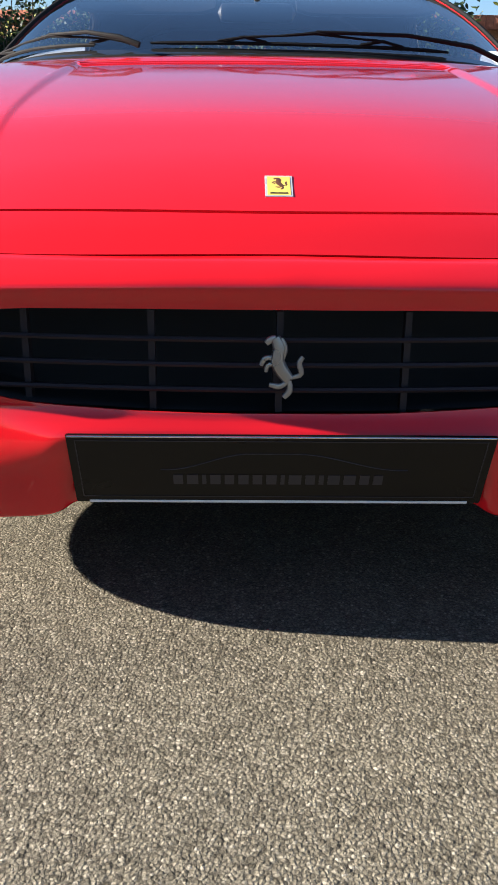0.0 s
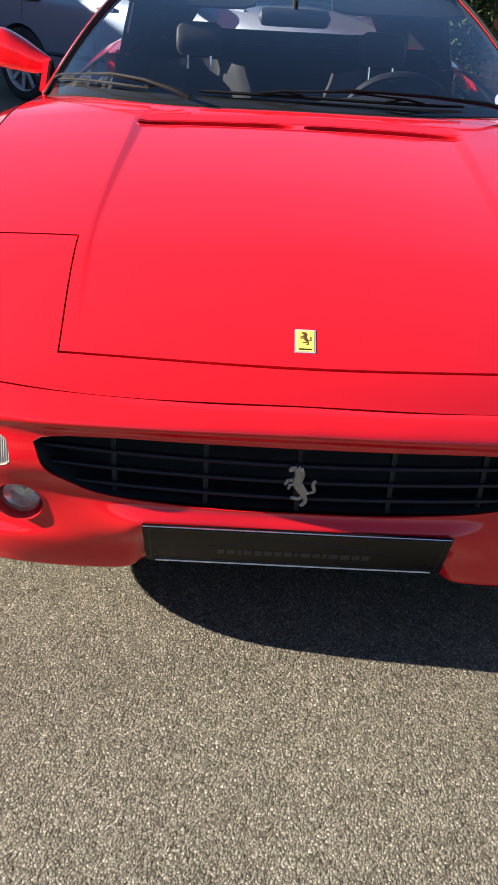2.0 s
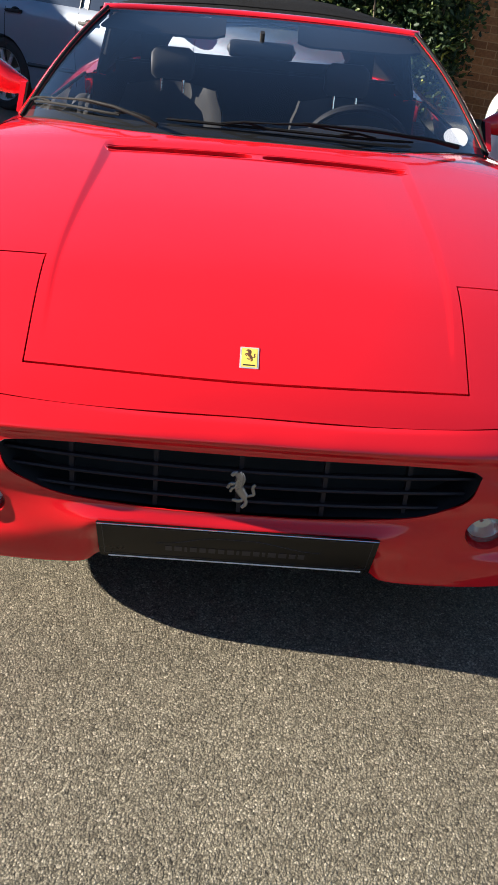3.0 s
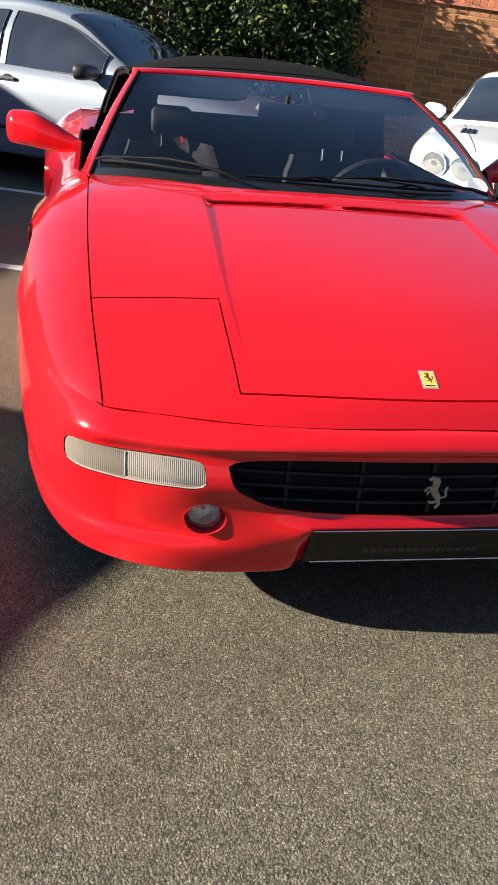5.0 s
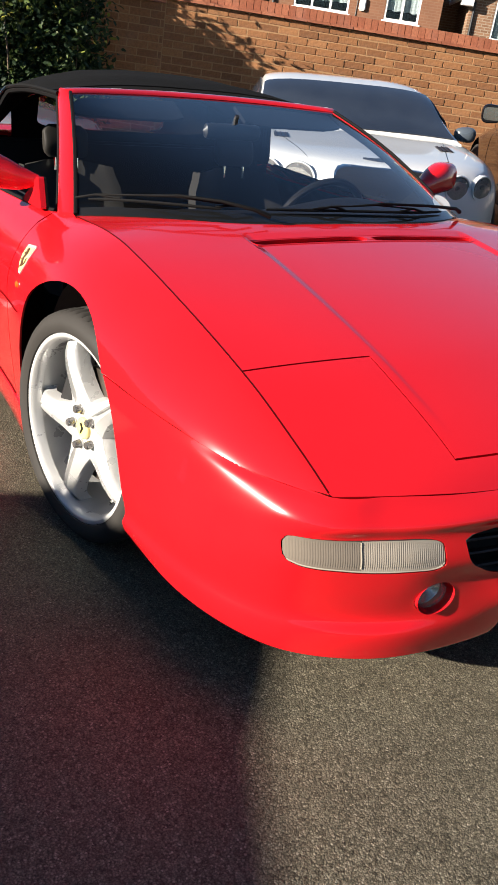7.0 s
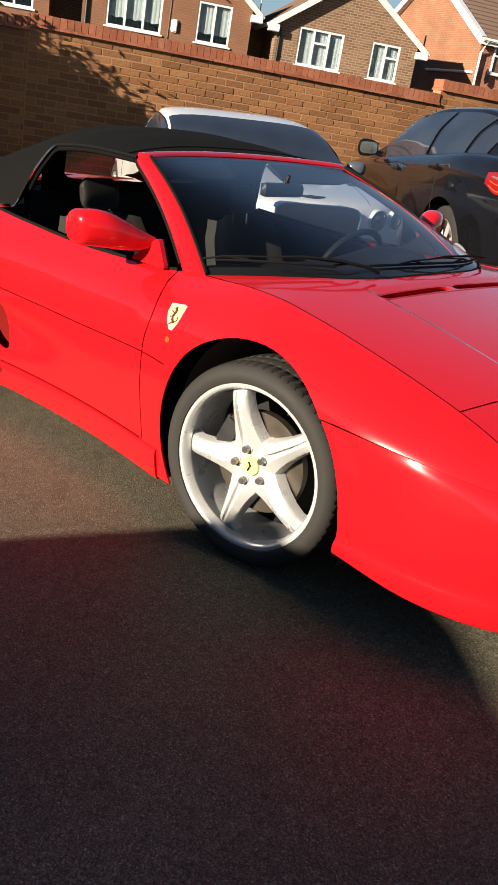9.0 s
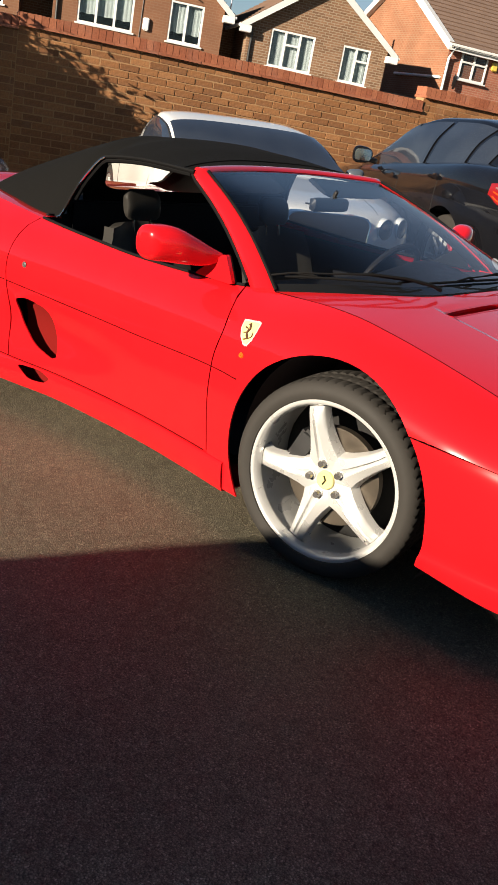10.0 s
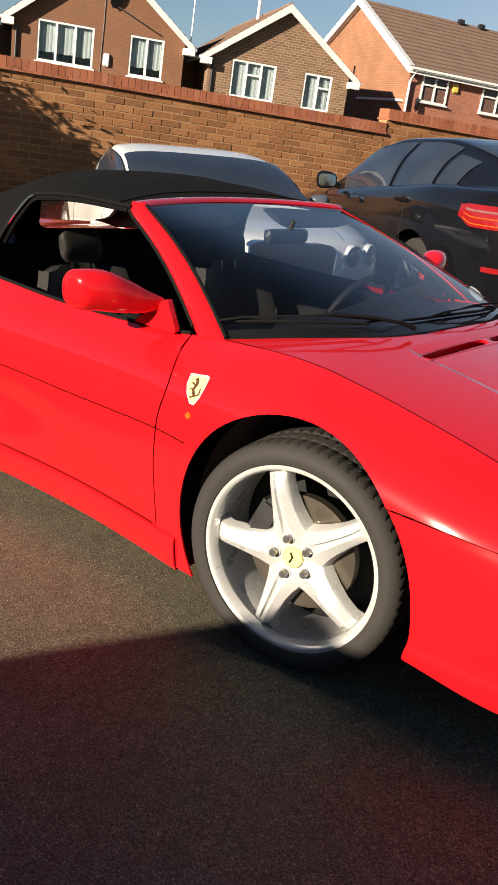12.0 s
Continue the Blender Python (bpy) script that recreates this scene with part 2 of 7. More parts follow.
def grid(P, close_u=False, close_v=False):
    """Points and faces of a surface net P[u][v]."""
    P = np.asarray(P, float)
    nu, nv = P.shape[:2]
    idx = np.arange(nu * nv).reshape(nu, nv)
    faces = []
    for a in range(nu if close_u else nu - 1):
        for b in range(nv if close_v else nv - 1):
            a2, b2 = (a + 1) % nu, (b + 1) % nv
            faces.append((int(idx[a, b]), int(idx[a2, b]), int(idx[a2, b2]), int(idx[a, b2])))
    return P.reshape(-1, 3), faces


def surface(name, P, mat, parent, out, thick=0.0, label="", cut=(), flip=False):
    """A sheet through the net P, its back thick metres behind it, with holes where the cutters pass."""
    v, f = grid(P)
    return sheet(name, v, f, mat, parent, out, thick, label, cut)


def sheet(name, v, f, mat, parent, out, thick=0.0, label="", cut=()):
    me = mesh_of(name, v, f, mat, True, out)
    ob = part(name, me, mat, parent, label)
    if thick:
        mod = ob.modifiers.new("thickness", "SOLIDIFY")
        mod.thickness, mod.offset, mod.use_even_offset = thick, -1, False
        bake(ob)
    if cut:
        for c in cut:
            mod = ob.modifiers.new("hole", "BOOLEAN")
            mod.operation, mod.solver, mod.object = "DIFFERENCE", "EXACT", c
        bake(ob)
        for c in cut:
            bpy.data.objects.remove(c)
    ob.data.shade_smooth()
    ob.data.set_sharp_from_angle(angle=radians(35))
    return ob


def bake(ob):
    """Applies the modifiers of ob to its mesh."""
    bpy.context.view_layer.update()
    got = bpy.data.meshes.new_from_object(ob.evaluated_get(bpy.context.evaluated_depsgraph_get()))
    ob.modifiers.clear()
    old = ob.data
    ob.data = got
    bpy.data.meshes.remove(old)


def prism(outline, axis, a, b, parent=None, scale_b=1.0):
    """A cutter: an outline in the two other axes, drawn out along axis from a to b."""
    n = len(outline)
    cx, cy = sum(p[0] for p in outline) / n, sum(p[1] for p in outline) / n
    pts = []
    for d, s in ((a, 1.0), (b, scale_b)):
        for p in outline:
            q = [cx + (p[0] - cx) * s, cy + (p[1] - cy) * s]
            q.insert(axis, d)
            pts.append(q)
    faces = [list(range(n)), list(range(2 * n - 1, n - 1, -1))] + [(i, i + n, (i + 1) % n + n, (i + 1) % n) for i in range(n)]
    me = mesh_of("cutter", pts, faces, None, False)
    bm = bmesh.new()
    bm.from_mesh(me)
    bmesh.ops.recalc_face_normals(bm, faces=bm.faces)
    bm.to_mesh(me)
    bm.free()
    ob = new("cutter", me)
    ob.parent = parent
    return ob


def rounded(points, r=0.2, steps=5):
    """A closed outline with its corners rounded: r is the share of each side that the bends take."""
    out = []
    n = len(points)
    for i in range(n):
        p0, p1, p2 = (np.array(points[(i + k) % n], float) for k in (-1, 0, 1))
        a, b = p1 + (p0 - p1) * r, p1 + (p2 - p1) * r
        for s in np.linspace(0, 1, steps):
            out.append(tuple((1 - s) ** 2 * a + 2 * s * (1 - s) * p1 + s**2 * b))
    return out


def spline(points, n):
    """A smooth line (Catmull-Rom) through points, as n points evenly spread over its spans."""
    P = np.asarray(points, float)
    P = np.vstack([2 * P[0] - P[1], P, 2 * P[-1] - P[-2]])
    out = []
    for t in np.linspace(0, len(P) - 3, n):
        i = min(int(t), len(P) - 4)
        s = t - i
        a, b, c, d = P[i : i + 4]
        out.append(0.5 * (2 * b + (c - a) * s + (2 * a - 5 * b + 4 * c - d) * s * s + (3 * b - a - 3 * c + d) * s**3))
    return np.array(out)


def curve(xs, ys):
    """A smooth function through points (Fritsch-Carlson), for numbers and arrays."""
    xs, ys = np.asarray(xs, float), np.asarray(ys, float)
    d = np.diff(ys) / np.diff(xs)
    m = np.r_[d[0], np.where(d[1:] * d[:-1] > 0, 2 * d[1:] * d[:-1] / (d[1:] + d[:-1] + 1e-12), 0), d[-1]]

    def f(x):
        x = np.clip(x, xs[0], xs[-1])
        i = np.clip(np.searchsorted(xs, x) - 1, 0, len(xs) - 2)
        h = xs[i + 1] - xs[i]
        t = (x - xs[i]) / h
        return ys[i] * (1 + 2 * t) * (1 - t) ** 2 + h * m[i] * t * (1 - t) ** 2 + ys[i + 1] * t * t * (3 - 2 * t) + h * m[i + 1] * t * t * (t - 1)

    return f


def net(rows, nu, nv):
    """A surface net through rows of control points."""
    R = np.array([spline(r, nv) for r in rows])
    return np.array([spline(R[:, j], nu) for j in range(nv)]).transpose(1, 0, 2)


def tube(path, radius, sides=8, closed=False, caps=True):
    """Points and faces of a round bar along a path; radius one number or one for each point."""
    P = np.asarray(path, float)
    n = len(P)
    R = np.full(n, radius) if np.isscalar(radius) else np.asarray(radius, float)
    ring = []
    for i in range(n):
        t = P[(i + 1) % n] - P[i - 1] if closed else P[min(i + 1, n - 1)] - P[max(i - 1, 0)]
        t = t / (np.linalg.norm(t) + 1e-9)
        h = np.array([0, 0, 1.0]) if abs(t[2]) < 0.9 else np.array([1.0, 0, 0])
        a = np.cross(t, h)
        a /= np.linalg.norm(a)
        b = np.cross(t, a)
        ring.append([P[i] + R[i] * (math.cos(k) * a + math.sin(k) * b) for k in np.linspace(0, 2 * math.pi, sides, endpoint=False)])
    v, f = grid(ring, closed, True)
    f = [tuple(reversed(q)) for q in f]
    if caps and not closed:
        f += [list(range(sides)), list(range(n * sides - 1, (n - 1) * sides - 1, -1))]
    return v, f


def add_tube(name, path, radius, mat, parent, sides=8, closed=False, label=""):
    v, f = tube(path, radius, sides, closed)
    return part(name, mesh_of(name, v, f, mat), mat, parent, label)


def lathe(profile, turn=(0, 1), n=48, axis=0):
    """Points and faces of a ring round the x axis: profile of (along, radius)."""
    P = [[(a, r * math.cos(k), r * math.sin(k)) for k in np.linspace(0, 2 * math.pi, n, endpoint=False)] for a, r in profile]
    return grid(P, False, True)


def box(bm, x0, x1, y0, y1, z0, z1, bevel=0.0, m=None):
    """Adds a box to a bmesh."""
    r = bmesh.ops.create_cube(bm, size=1.0, matrix=Matrix.Translation(((x0 + x1) / 2, (y0 + y1) / 2, (z0 + z1) / 2)) @ Matrix.Diagonal((x1 - x0, y1 - y0, z1 - z0, 1)))
    vs = r["verts"]
    if bevel:
        es = list({e for v in vs for e in v.link_edges})
        vs = list({v for f in bmesh.ops.bevel(bm, geom=es, offset=bevel, segments=2, affect="EDGES")["faces"] for v in f.verts} | {v for v in vs if v.is_valid})
    if m is not None:
        bmesh.ops.transform(bm, matrix=m, verts=vs)
    return vs


def block(name, x0, x1, y0, y1, z0, z1, mat, parent, bevel=0.0, m=None, label=""):
    bm = bmesh.new()
    box(bm, x0, x1, y0, y1, z0, z1, bevel, m)
    return part(name, bm, mat, parent, label)

# ---- ground ----


def lot_height(x, y):
    """Height of the ground: the sloping lot, easing to level ground far away."""
    s = max(0.0, 1 - max(0.0, math.hypot(x - 2, y - 4) - 16) / 60)
    return -(UP.x * x + UP.y * y) / UP.z * s * (-1)


def ground_sheet():
    c = [-900, -300, -120, -60, -40, -25, -14, -8, -4, 0, 4, 8, 14, 25, 40, 60, 120, 300, 900]
    P = [[(x, y, lot_height(x, y)) for y in c] for x in c]
    v, f = grid(P)
    me = mesh_of("ground", v, f, ASPHALT, True, (0, 0, 1))
    ob = part("ground", me, ASPHALT)
    return tagged(ob, "worn grey asphalt with pale stone chippings", "ground", kind="structure")


ground_sheet()


def bay_line(pts, label):
    """A worn painted line on the asphalt."""
    bm = bmesh.new()
    (x0, y0), (x1, y1), w = pts
    d = Vector((x1 - x0, y1 - y0, 0)).normalized()
    s = Vector((-d.y, d.x, 0)) * w / 2
    length = math.hypot(x1 - x0, y1 - y0)
    rows = []
    for at in [0.0, 0.006, 0.015, 0.03, 0.05] + list(np.linspace(0.1, length, 40)):
        p = Vector((x0, y0, 0)) + d * at
        j = 1 + 0.08 * (noise.noise(p * 9) - 0.2)
        blunt = 0.55 + 0.45 * math.sqrt(1 - (1 - min(at / 0.05, 1.0)) ** 2)
        rows.append([p + s * j * blunt, p - s * j * blunt * (0.95 + 0.05 * math.sin(at * 90))])
    vs = [[bm.verts.new(q + Vector((0, 0, 0.004))) for q in r] for r in rows]
    for a, b in zip(vs, vs[1:]):
        bm.faces.new((a[0], a[1], b[1], b[0]))
    ob = part("bay_line", bm, LINE_PAINT)
    ob.matrix_world = LOT
    return tagged(ob, label, "road marking", "parking bay lines", "structure")


bay_line([(-0.94, 3.21), (-4.6, 4.55), 0.1], "worn white parking bay line on the asphalt")
bay_line([(-0.6, 5.45), (-4.6, 7.2), 0.1], "worn white parking bay line on the asphalt")
bay_line([(-2.05, 1.14), (-4.8, 2.15), 0.1], "worn white parking bay line on the asphalt")

# ---- the red sports car ----
CAR = thing("sports_car", "red sports car with its black soft top closed", "car")

z_mid = curve([0.03, 0.085, 0.14, 0.25, 0.40, 0.6, 0.8, 0.97, 1.2, 1.5], [0.492, 0.546, 0.578, 0.628, 0.682, 0.730, 0.768, 0.796, 0.826, 0.845])
z_drop = curve([0.0, 0.14, 0.44, 0.97, 1.45], [0.075, 0.072, 0.047, 0.028, 0.068])
x_seam = curve([0.1, 0.147, 0.443, 0.8, 1.2, 1.5], [0.685, 0.688, 0.71, 0.717, 0.712, 0.70])
x_hood = curve([0.0, 0.133, 0.40, 0.97, 1.5], [0.405, 0.411, 0.424, 0.402, 0.395])


def smooth(t):
    t = np.clip(t, 0, 1)
    return t * t * (3 - 2 * t)


def z_top(x, y):
    x = np.abs(x)
    fade = smooth((y - 0.15) / 0.12) * smooth((1.022 - y) / 0.022)
    crease = x_hood(y) - 0.006 - 0.02 * np.clip((0.97 - y) / 0.77, 0, 1)
    facet = 0.005 + 0.022 * np.clip((y - 0.2) / 0.8, 0, 1)
    lift = -0.23 * facet * fade * np.clip((crease - x) / facet, 0, 1)
    return z_mid(y) - z_drop(y) * (x / 0.7) ** 2.2 + lift - 0.002 * smooth((y - 0.16) / 0.35) * smooth((1.06 - y) / 0.1)


def seam_front(x):
    return 0.090 + 0.031 * (np.abs(x) / 0.41) ** 2


def seam_nose(x):
    x = np.abs(x)
    return 0.042 + 0.097 * (x / 0.69) ** 3


def hatch_back(x):
    return 0.40 + 0.043 * (np.abs(x) - 0.42) / 0.29


def cowl(x):
    return 1.076 + 0.379 * (np.abs(x) / 0.70) ** 3.6


GAP = 0.0022


def top_block(x0, x1, y0, y1, nx, ny, bias=None):
    """A net on the car's front deck between two side lines and two cross lines."""
    P = []
    for a in np.linspace(0, 1, nx) if bias is None else bias:
        row = []
        for b in np.linspace(0, 1, ny):
            y = y0(0) * (1 - b) + y1(0) * b
            x = x0(y) + (x1(y) - x0(y)) * a
            y = y0(x) * (1 - b) + y1(x) * b
            x = x0(y) + (x1(y) - x0(y)) * a
            row.append((x, y, z_top(x, y)))
        P.append(row)
    return P


def joined(blocks):
    """Several nets as one list of points and faces."""
    V, F = [], []
    for P in blocks:
        v, f = grid(P)
        F += [tuple(i + len(V) for i in q) for q in f]
        V += list(v)
    return V, F


def welded(name, blocks, mat, parent, out, thick, label="", cut=()):
    v, f = joined(blocks)
    me = mesh_of(name, v, f, mat, True)
    bm = bmesh.new()
    bm.from_mesh(me)
    bmesh.ops.remove_doubles(bm, verts=bm.verts, dist=0.0012)
    v = [tuple(p.co) for p in bm.verts]
    bm.verts.index_update()
    f = [[p.index for p in q.verts] for q in bm.faces]
    up = []
    for q in bm.faces:
        if q.normal.dot(Vector(out)) < 0:
            up.append(q.index)
    for i in up:
        f[i].reverse()
    bm.free()
    return sheet(name, v, f, mat, parent, None, thick, label, cut)


EDGE = np.r_[np.linspace(0, 0.87, 13), 0.885, 0.9, 0.912, 0.922, 0.932, 0.942, 0.952, 0.962, 0.972, 0.982, 0.991, 1.0]
EDGE2 = np.r_[-EDGE[::-1], EDGE[1:]] / 2 + 0.5

vents = [prism(rounded([(s * 0.014, 0.962), (s * 0.380, 0.958), (s * 0.388, 0.99), (s * 0.014, 0.995)], 0.25), 2, 0.7, 0.9, CAR) for s in (-1, 1)]
hood_blocks = [
    top_block(lambda y: -x_hood(y) + GAP, lambda y: x_hood(y) - GAP, lambda x: seam_front(x) + GAP, lambda x: 0.405 + 0 * x, 0, 16, EDGE2),
    top_block(lambda y: -x_hood(y) + GAP, lambda y: x_hood(y) - GAP, lambda x: 0.405 + 0 * x, cowl, 0, 40, EDGE2),
]
for s in (-1, 1):
    hood_blocks.append(top_block(lambda y: s * (x_hood(y) - GAP), lambda y: s * (x_seam(y) - GAP), lambda x: hatch_back(x) + GAP, cowl, 12, 40))
bonnet = welded("bonnet", hood_blocks, RED, CAR, (0, 0, 1), 0.009, "red bonnet with two slim dark vents", vents)
nose_blocks = [top_block(lambda y: -x_hood(y), lambda y: x_hood(y), lambda x: seam_nose(x) + 0.0008, lambda x: seam_front(x) - GAP, 33, 5)]
for s in (-1, 1):
    nose_blocks.append(top_block(lambda y: s * x_hood(y), lambda y: s * (x_seam(y) - GAP), lambda x: seam_nose(x) + 0.0008, lambda x: seam_front(x) - GAP, 16, 5))
welded("nose_panel", nose_blocks, RED, CAR, (0, 0, 1), 0.009)
for s in (-1, 1):
    hb = [top_block(lambda y: s * (x_hood(y) + 0.001), lambda y: s * (x_seam(y) - GAP), lambda x: seam_front(x) - GAP, lambda x: hatch_back(x) - GAP, 16, 14)]
    welded("headlamp_cover", hb, RED, CAR, (0, 0, 1), 0.009, "closed red pop-up headlamp cover")
under = [[(x, y, z_top(x, y) - 0.03) for y in np.linspace(float(seam_nose(x)) - 0.008, float(cowl(x)) - 0.01, 24)] for x in np.linspace(-0.69, 0.69, 25)]
surface("inner_panel", under, SEAM_RED, CAR, (0, 0, 1))
tray = [[(x, y, z_top(x, 0.975) - d) for y, d in ((0.945, 0.012), (0.955, 0.024), (0.985, 0.03), (1.004, 0.026), (1.006, 0.01))] for x in np.linspace(-0.395, 0.395, 21)]
surface("vent_tray", tray, RED, CAR, (0, 0, 1), 0.002)
lip = [(-0.38, 0.957), (-0.2, 0.955), (0.0, 0.9545), (0.2, 0.955), (0.38, 0.957), (0.389, 0.973), (0.382, 0.993), (0.2, 0.998), (0.0, 0.999), (-0.2, 0.998), (-0.382, 0.993), (-0.389, 0.973)]
lip = spline(lip + lip[:1], 90)[:-1]
add_tube("vent_lip", [(x, y, z_top(min(abs(x), 0.38), y) - 0.0008) for x, y in lip], 0.0032, RED, CAR, 8, True)

# side of the body: x as a function of y and z
k_x = curve([0.1, 0.147, 0.443, 0.8, 1.2, 1.45, 1.6, 2.0, 2.4, 2.65, 3.0, 3.1, 3.5, 3.9, 4.2], [0.685, 0.688, 0.71, 0.717, 0.712, 0.716, 0.738, 0.748, 0.743, 0.735, 0.728, 0.728, 0.74, 0.735, 0.70])
k_far = curve([0.1, 0.147, 0.443, 0.65, 0.85, 1.0, 1.2, 1.45, 1.6, 2.0, 2.4, 2.65, 2.85, 3.1, 3.5, 3.9, 4.2], [0.485, 0.508, 0.649, 0.700, 0.738, 0.757, 0.770, 0.772, 0.763, 0.757, 0.772, 0.786, 0.804, 0.819, 0.815, 0.79, 0.765])


def k_z(y):
    """Height of the upper edge of the side: the deck's edge in front, the belt line behind."""
    y = np.asarray(y, float)
    w = smooth((y - 1.30) / 0.2)
    return z_top(x_seam(y), np.minimum(y, 1.5)) * (1 - w) + k_far(y) * w


m_x = curve([0.1, 0.16, 0.28, 0.443, 0.65, 1.0, 1.35, 1.6, 2.0, 2.4, 2.65, 3.0, 3.4, 3.9, 4.2], [0.70, 0.735, 0.80, 0.856, 0.892, 0.902, 0.890, 0.874, 0.868, 0.882, 0.898, 0.908, 0.922, 0.90, 0.85])
m_z = curve([0.1, 0.16, 0.443, 0.65, 1.0, 1.5, 2.0, 3.0, 4.2], [0.42, 0.43, 0.47, 0.50, 0.58, 0.57, 0.55, 0.57, 0.52])


def x_side(y, z):
    kx, kz, mx, mz = k_x(y), k_z(y), m_x(y), m_z(y)
    t = np.clip((kz - z) / (kz - mz), 0, 1)
    upper = kx + (mx - kx) * (1 - (1 - t) ** 2.3) ** 0.75
    q = np.clip((mz - z) / (mz - 0.12), 0, 1.2)
    tuck = 0.035 + 0.03 * smooth((y - 1.4) / 0.5) * smooth((2.7 - y) / 0.4)
    lower = mx - tuck * q**1.6
    dish = 0.035 * np.exp(-(((z - 0.40) / 0.10) ** 2)) * smooth((y - 1.75) / 0.75) * smooth((2.72 - y) / 0.1)
    return np.where(z > mz, upper, lower) - dish


def side_net(ya, yb, zt, zb, ny, nz, s):
    """A net on the side between two upright lines ya(z), yb(z) and heights zt(y), zb(y)."""
    P = []
    for a in np.linspace(0, 1, ny):
        row = []
        for f in np.linspace(0, 1, nz):
            z = 0.5
            for _ in range(4):
                y = ya(z) * (1 - a) + yb(z) * a
                z = zt(y) * (1 - f**0.85) + zb(y) * f**0.85
            row.append((s * float(x_side(y, z)), float(y), float(z)))
        P.append(row)
    return P


seam_y = [0.135, 0.28, 0.46, 0.72, 0.78]
seam_z = curve(seam_y, [0.503, 0.514, 0.538, 0.56, 0.56])
door_front = curve([0.13, 0.232, 0.42, 0.54, 0.65, 0.72, 0.77], [1.486, 1.483, 1.491, 1.482, 1.460, 1.482, 1.522])
door_back = curve([0.13, 0.53, 0.79], [2.662, 2.66, 2.672])
fender_low = lambda y: np.where(y < 0.78, seam_z(y) + 0.0015, 0.56 - (0.56 - 0.13) * smooth((y - 0.78) / 0.4))


def ring_cutter(y, z, r, s, x0=0.55):
    out = [(y + r * math.cos(k), z + r * math.sin(k)) for k in np.linspace(0, 2 * math.pi, 72, endpoint=False)]
    return prism(out, 0, s * x0, s * 1.2, CAR)


HUB_F, HUB_R = (1.003, 0.314), (3.44, 0.322)


for s in (-1, 1):
    P = side_net(lambda f: 0.135 + 0 * f, lambda f: door_front(f) - 0.0025, lambda y: k_z(y), fender_low, 90, 36, s)
    surface("front_wing", P, RED, CAR, (s, 0, 0), 0.006, "", [ring_cutter(*HUB_F, 0.372, s)])
    scoop = prism(rounded([(2.63, 0.478), (2.545, 0.499), (2.405, 0.478), (2.365, 0.30), (2.405, 0.284), (2.51, 0.315), (2.60, 0.385)], 0.3), 0, s * 0.8, s * 1.1, CAR)
    P = side_net(lambda f: door_front(f) + 0.0025, lambda f: door_back(f) - 0.0025, lambda y: k_z(y), lambda y: 0.232 + 0 * y, 70, 40, s)
    surface("door", P, RED, CAR, (s, 0, 0), 0.006, "red door with a deep air scoop", [scoop])
    P = side_net(lambda f: door_back(f) + 0.0025, lambda f: 4.2 + 0 * f, lambda y: k_z(y), lambda y: 0.232 + 0 * y, 80, 36, s)
    surface("rear_wing", P, RED, CAR, (s, 0, 0), 0.006, "", [ring_cutter(*HUB_R, 0.385, s)])
    scoop2 = prism(rounded([(2.60, 0.215), (2.46, 0.222), (2.40, 0.20), (2.44, 0.172), (2.53, 0.165)], 0.3), 0, s * 0.8, s * 1.1, CAR)
    rows = []
    for y in np.linspace(1.395, 3.06, 60):
        e = float(x_side(y, 0.23))
        flare = 0.03 * smooth((y - 2.4) / 0.6)
        rows.append([(s * (e + dx + flare * fz), y, z) for dx, z, fz in ((-0.01, 0.231, 0), (0.004, 0.226, 0), (0.007, 0.215, 0.4), (0.004, 0.18, 0.8), (-0.002, 0.14, 1), (-0.012, 0.12, 1), (-0.06, 0.115, 1), (-0.3, 0.12, 0))])
    surface("sill", rows, RED, CAR, (s, 0, 0.01), 0.004, "", [scoop2])
    # linings of both scoops, their inner shade painted as darker red
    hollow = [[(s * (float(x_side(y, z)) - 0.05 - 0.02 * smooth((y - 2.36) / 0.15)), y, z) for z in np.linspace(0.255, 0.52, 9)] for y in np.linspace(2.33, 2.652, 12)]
    surface("scoop_liner", hollow, SCOOP_SHADE_RED, CAR, (s, 0, 0), 0.003)
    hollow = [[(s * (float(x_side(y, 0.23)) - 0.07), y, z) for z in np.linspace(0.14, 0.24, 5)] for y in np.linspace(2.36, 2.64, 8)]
    surface("scoop_liner", hollow, SCOOP_SHADE_RED, CAR, (s, 0, 0), 0.003)
    add_tube("sill_seam", [(s * (float(x_side(y, 0.2315)) + 0.0008), y, 0.2315) for y in np.linspace(1.5, 3.04, 40)], 0.0018, SEAM_RED, CAR, 5)
    for hub, r in ((HUB_F, 0.378), (HUB_R, 0.392)):
        v, f = lathe([(s * 0.80, r), (s * 0.45, r), (s * 0.45, 0.02)])
        v = v + np.array([0, hub[0], hub[1]])
        keep = [q for q in f if all(v[i][2] > 0.10 for i in q)]
        part("wheel_liner", mesh_of("wheel_liner", v, keep, LINER), LINER, CAR)

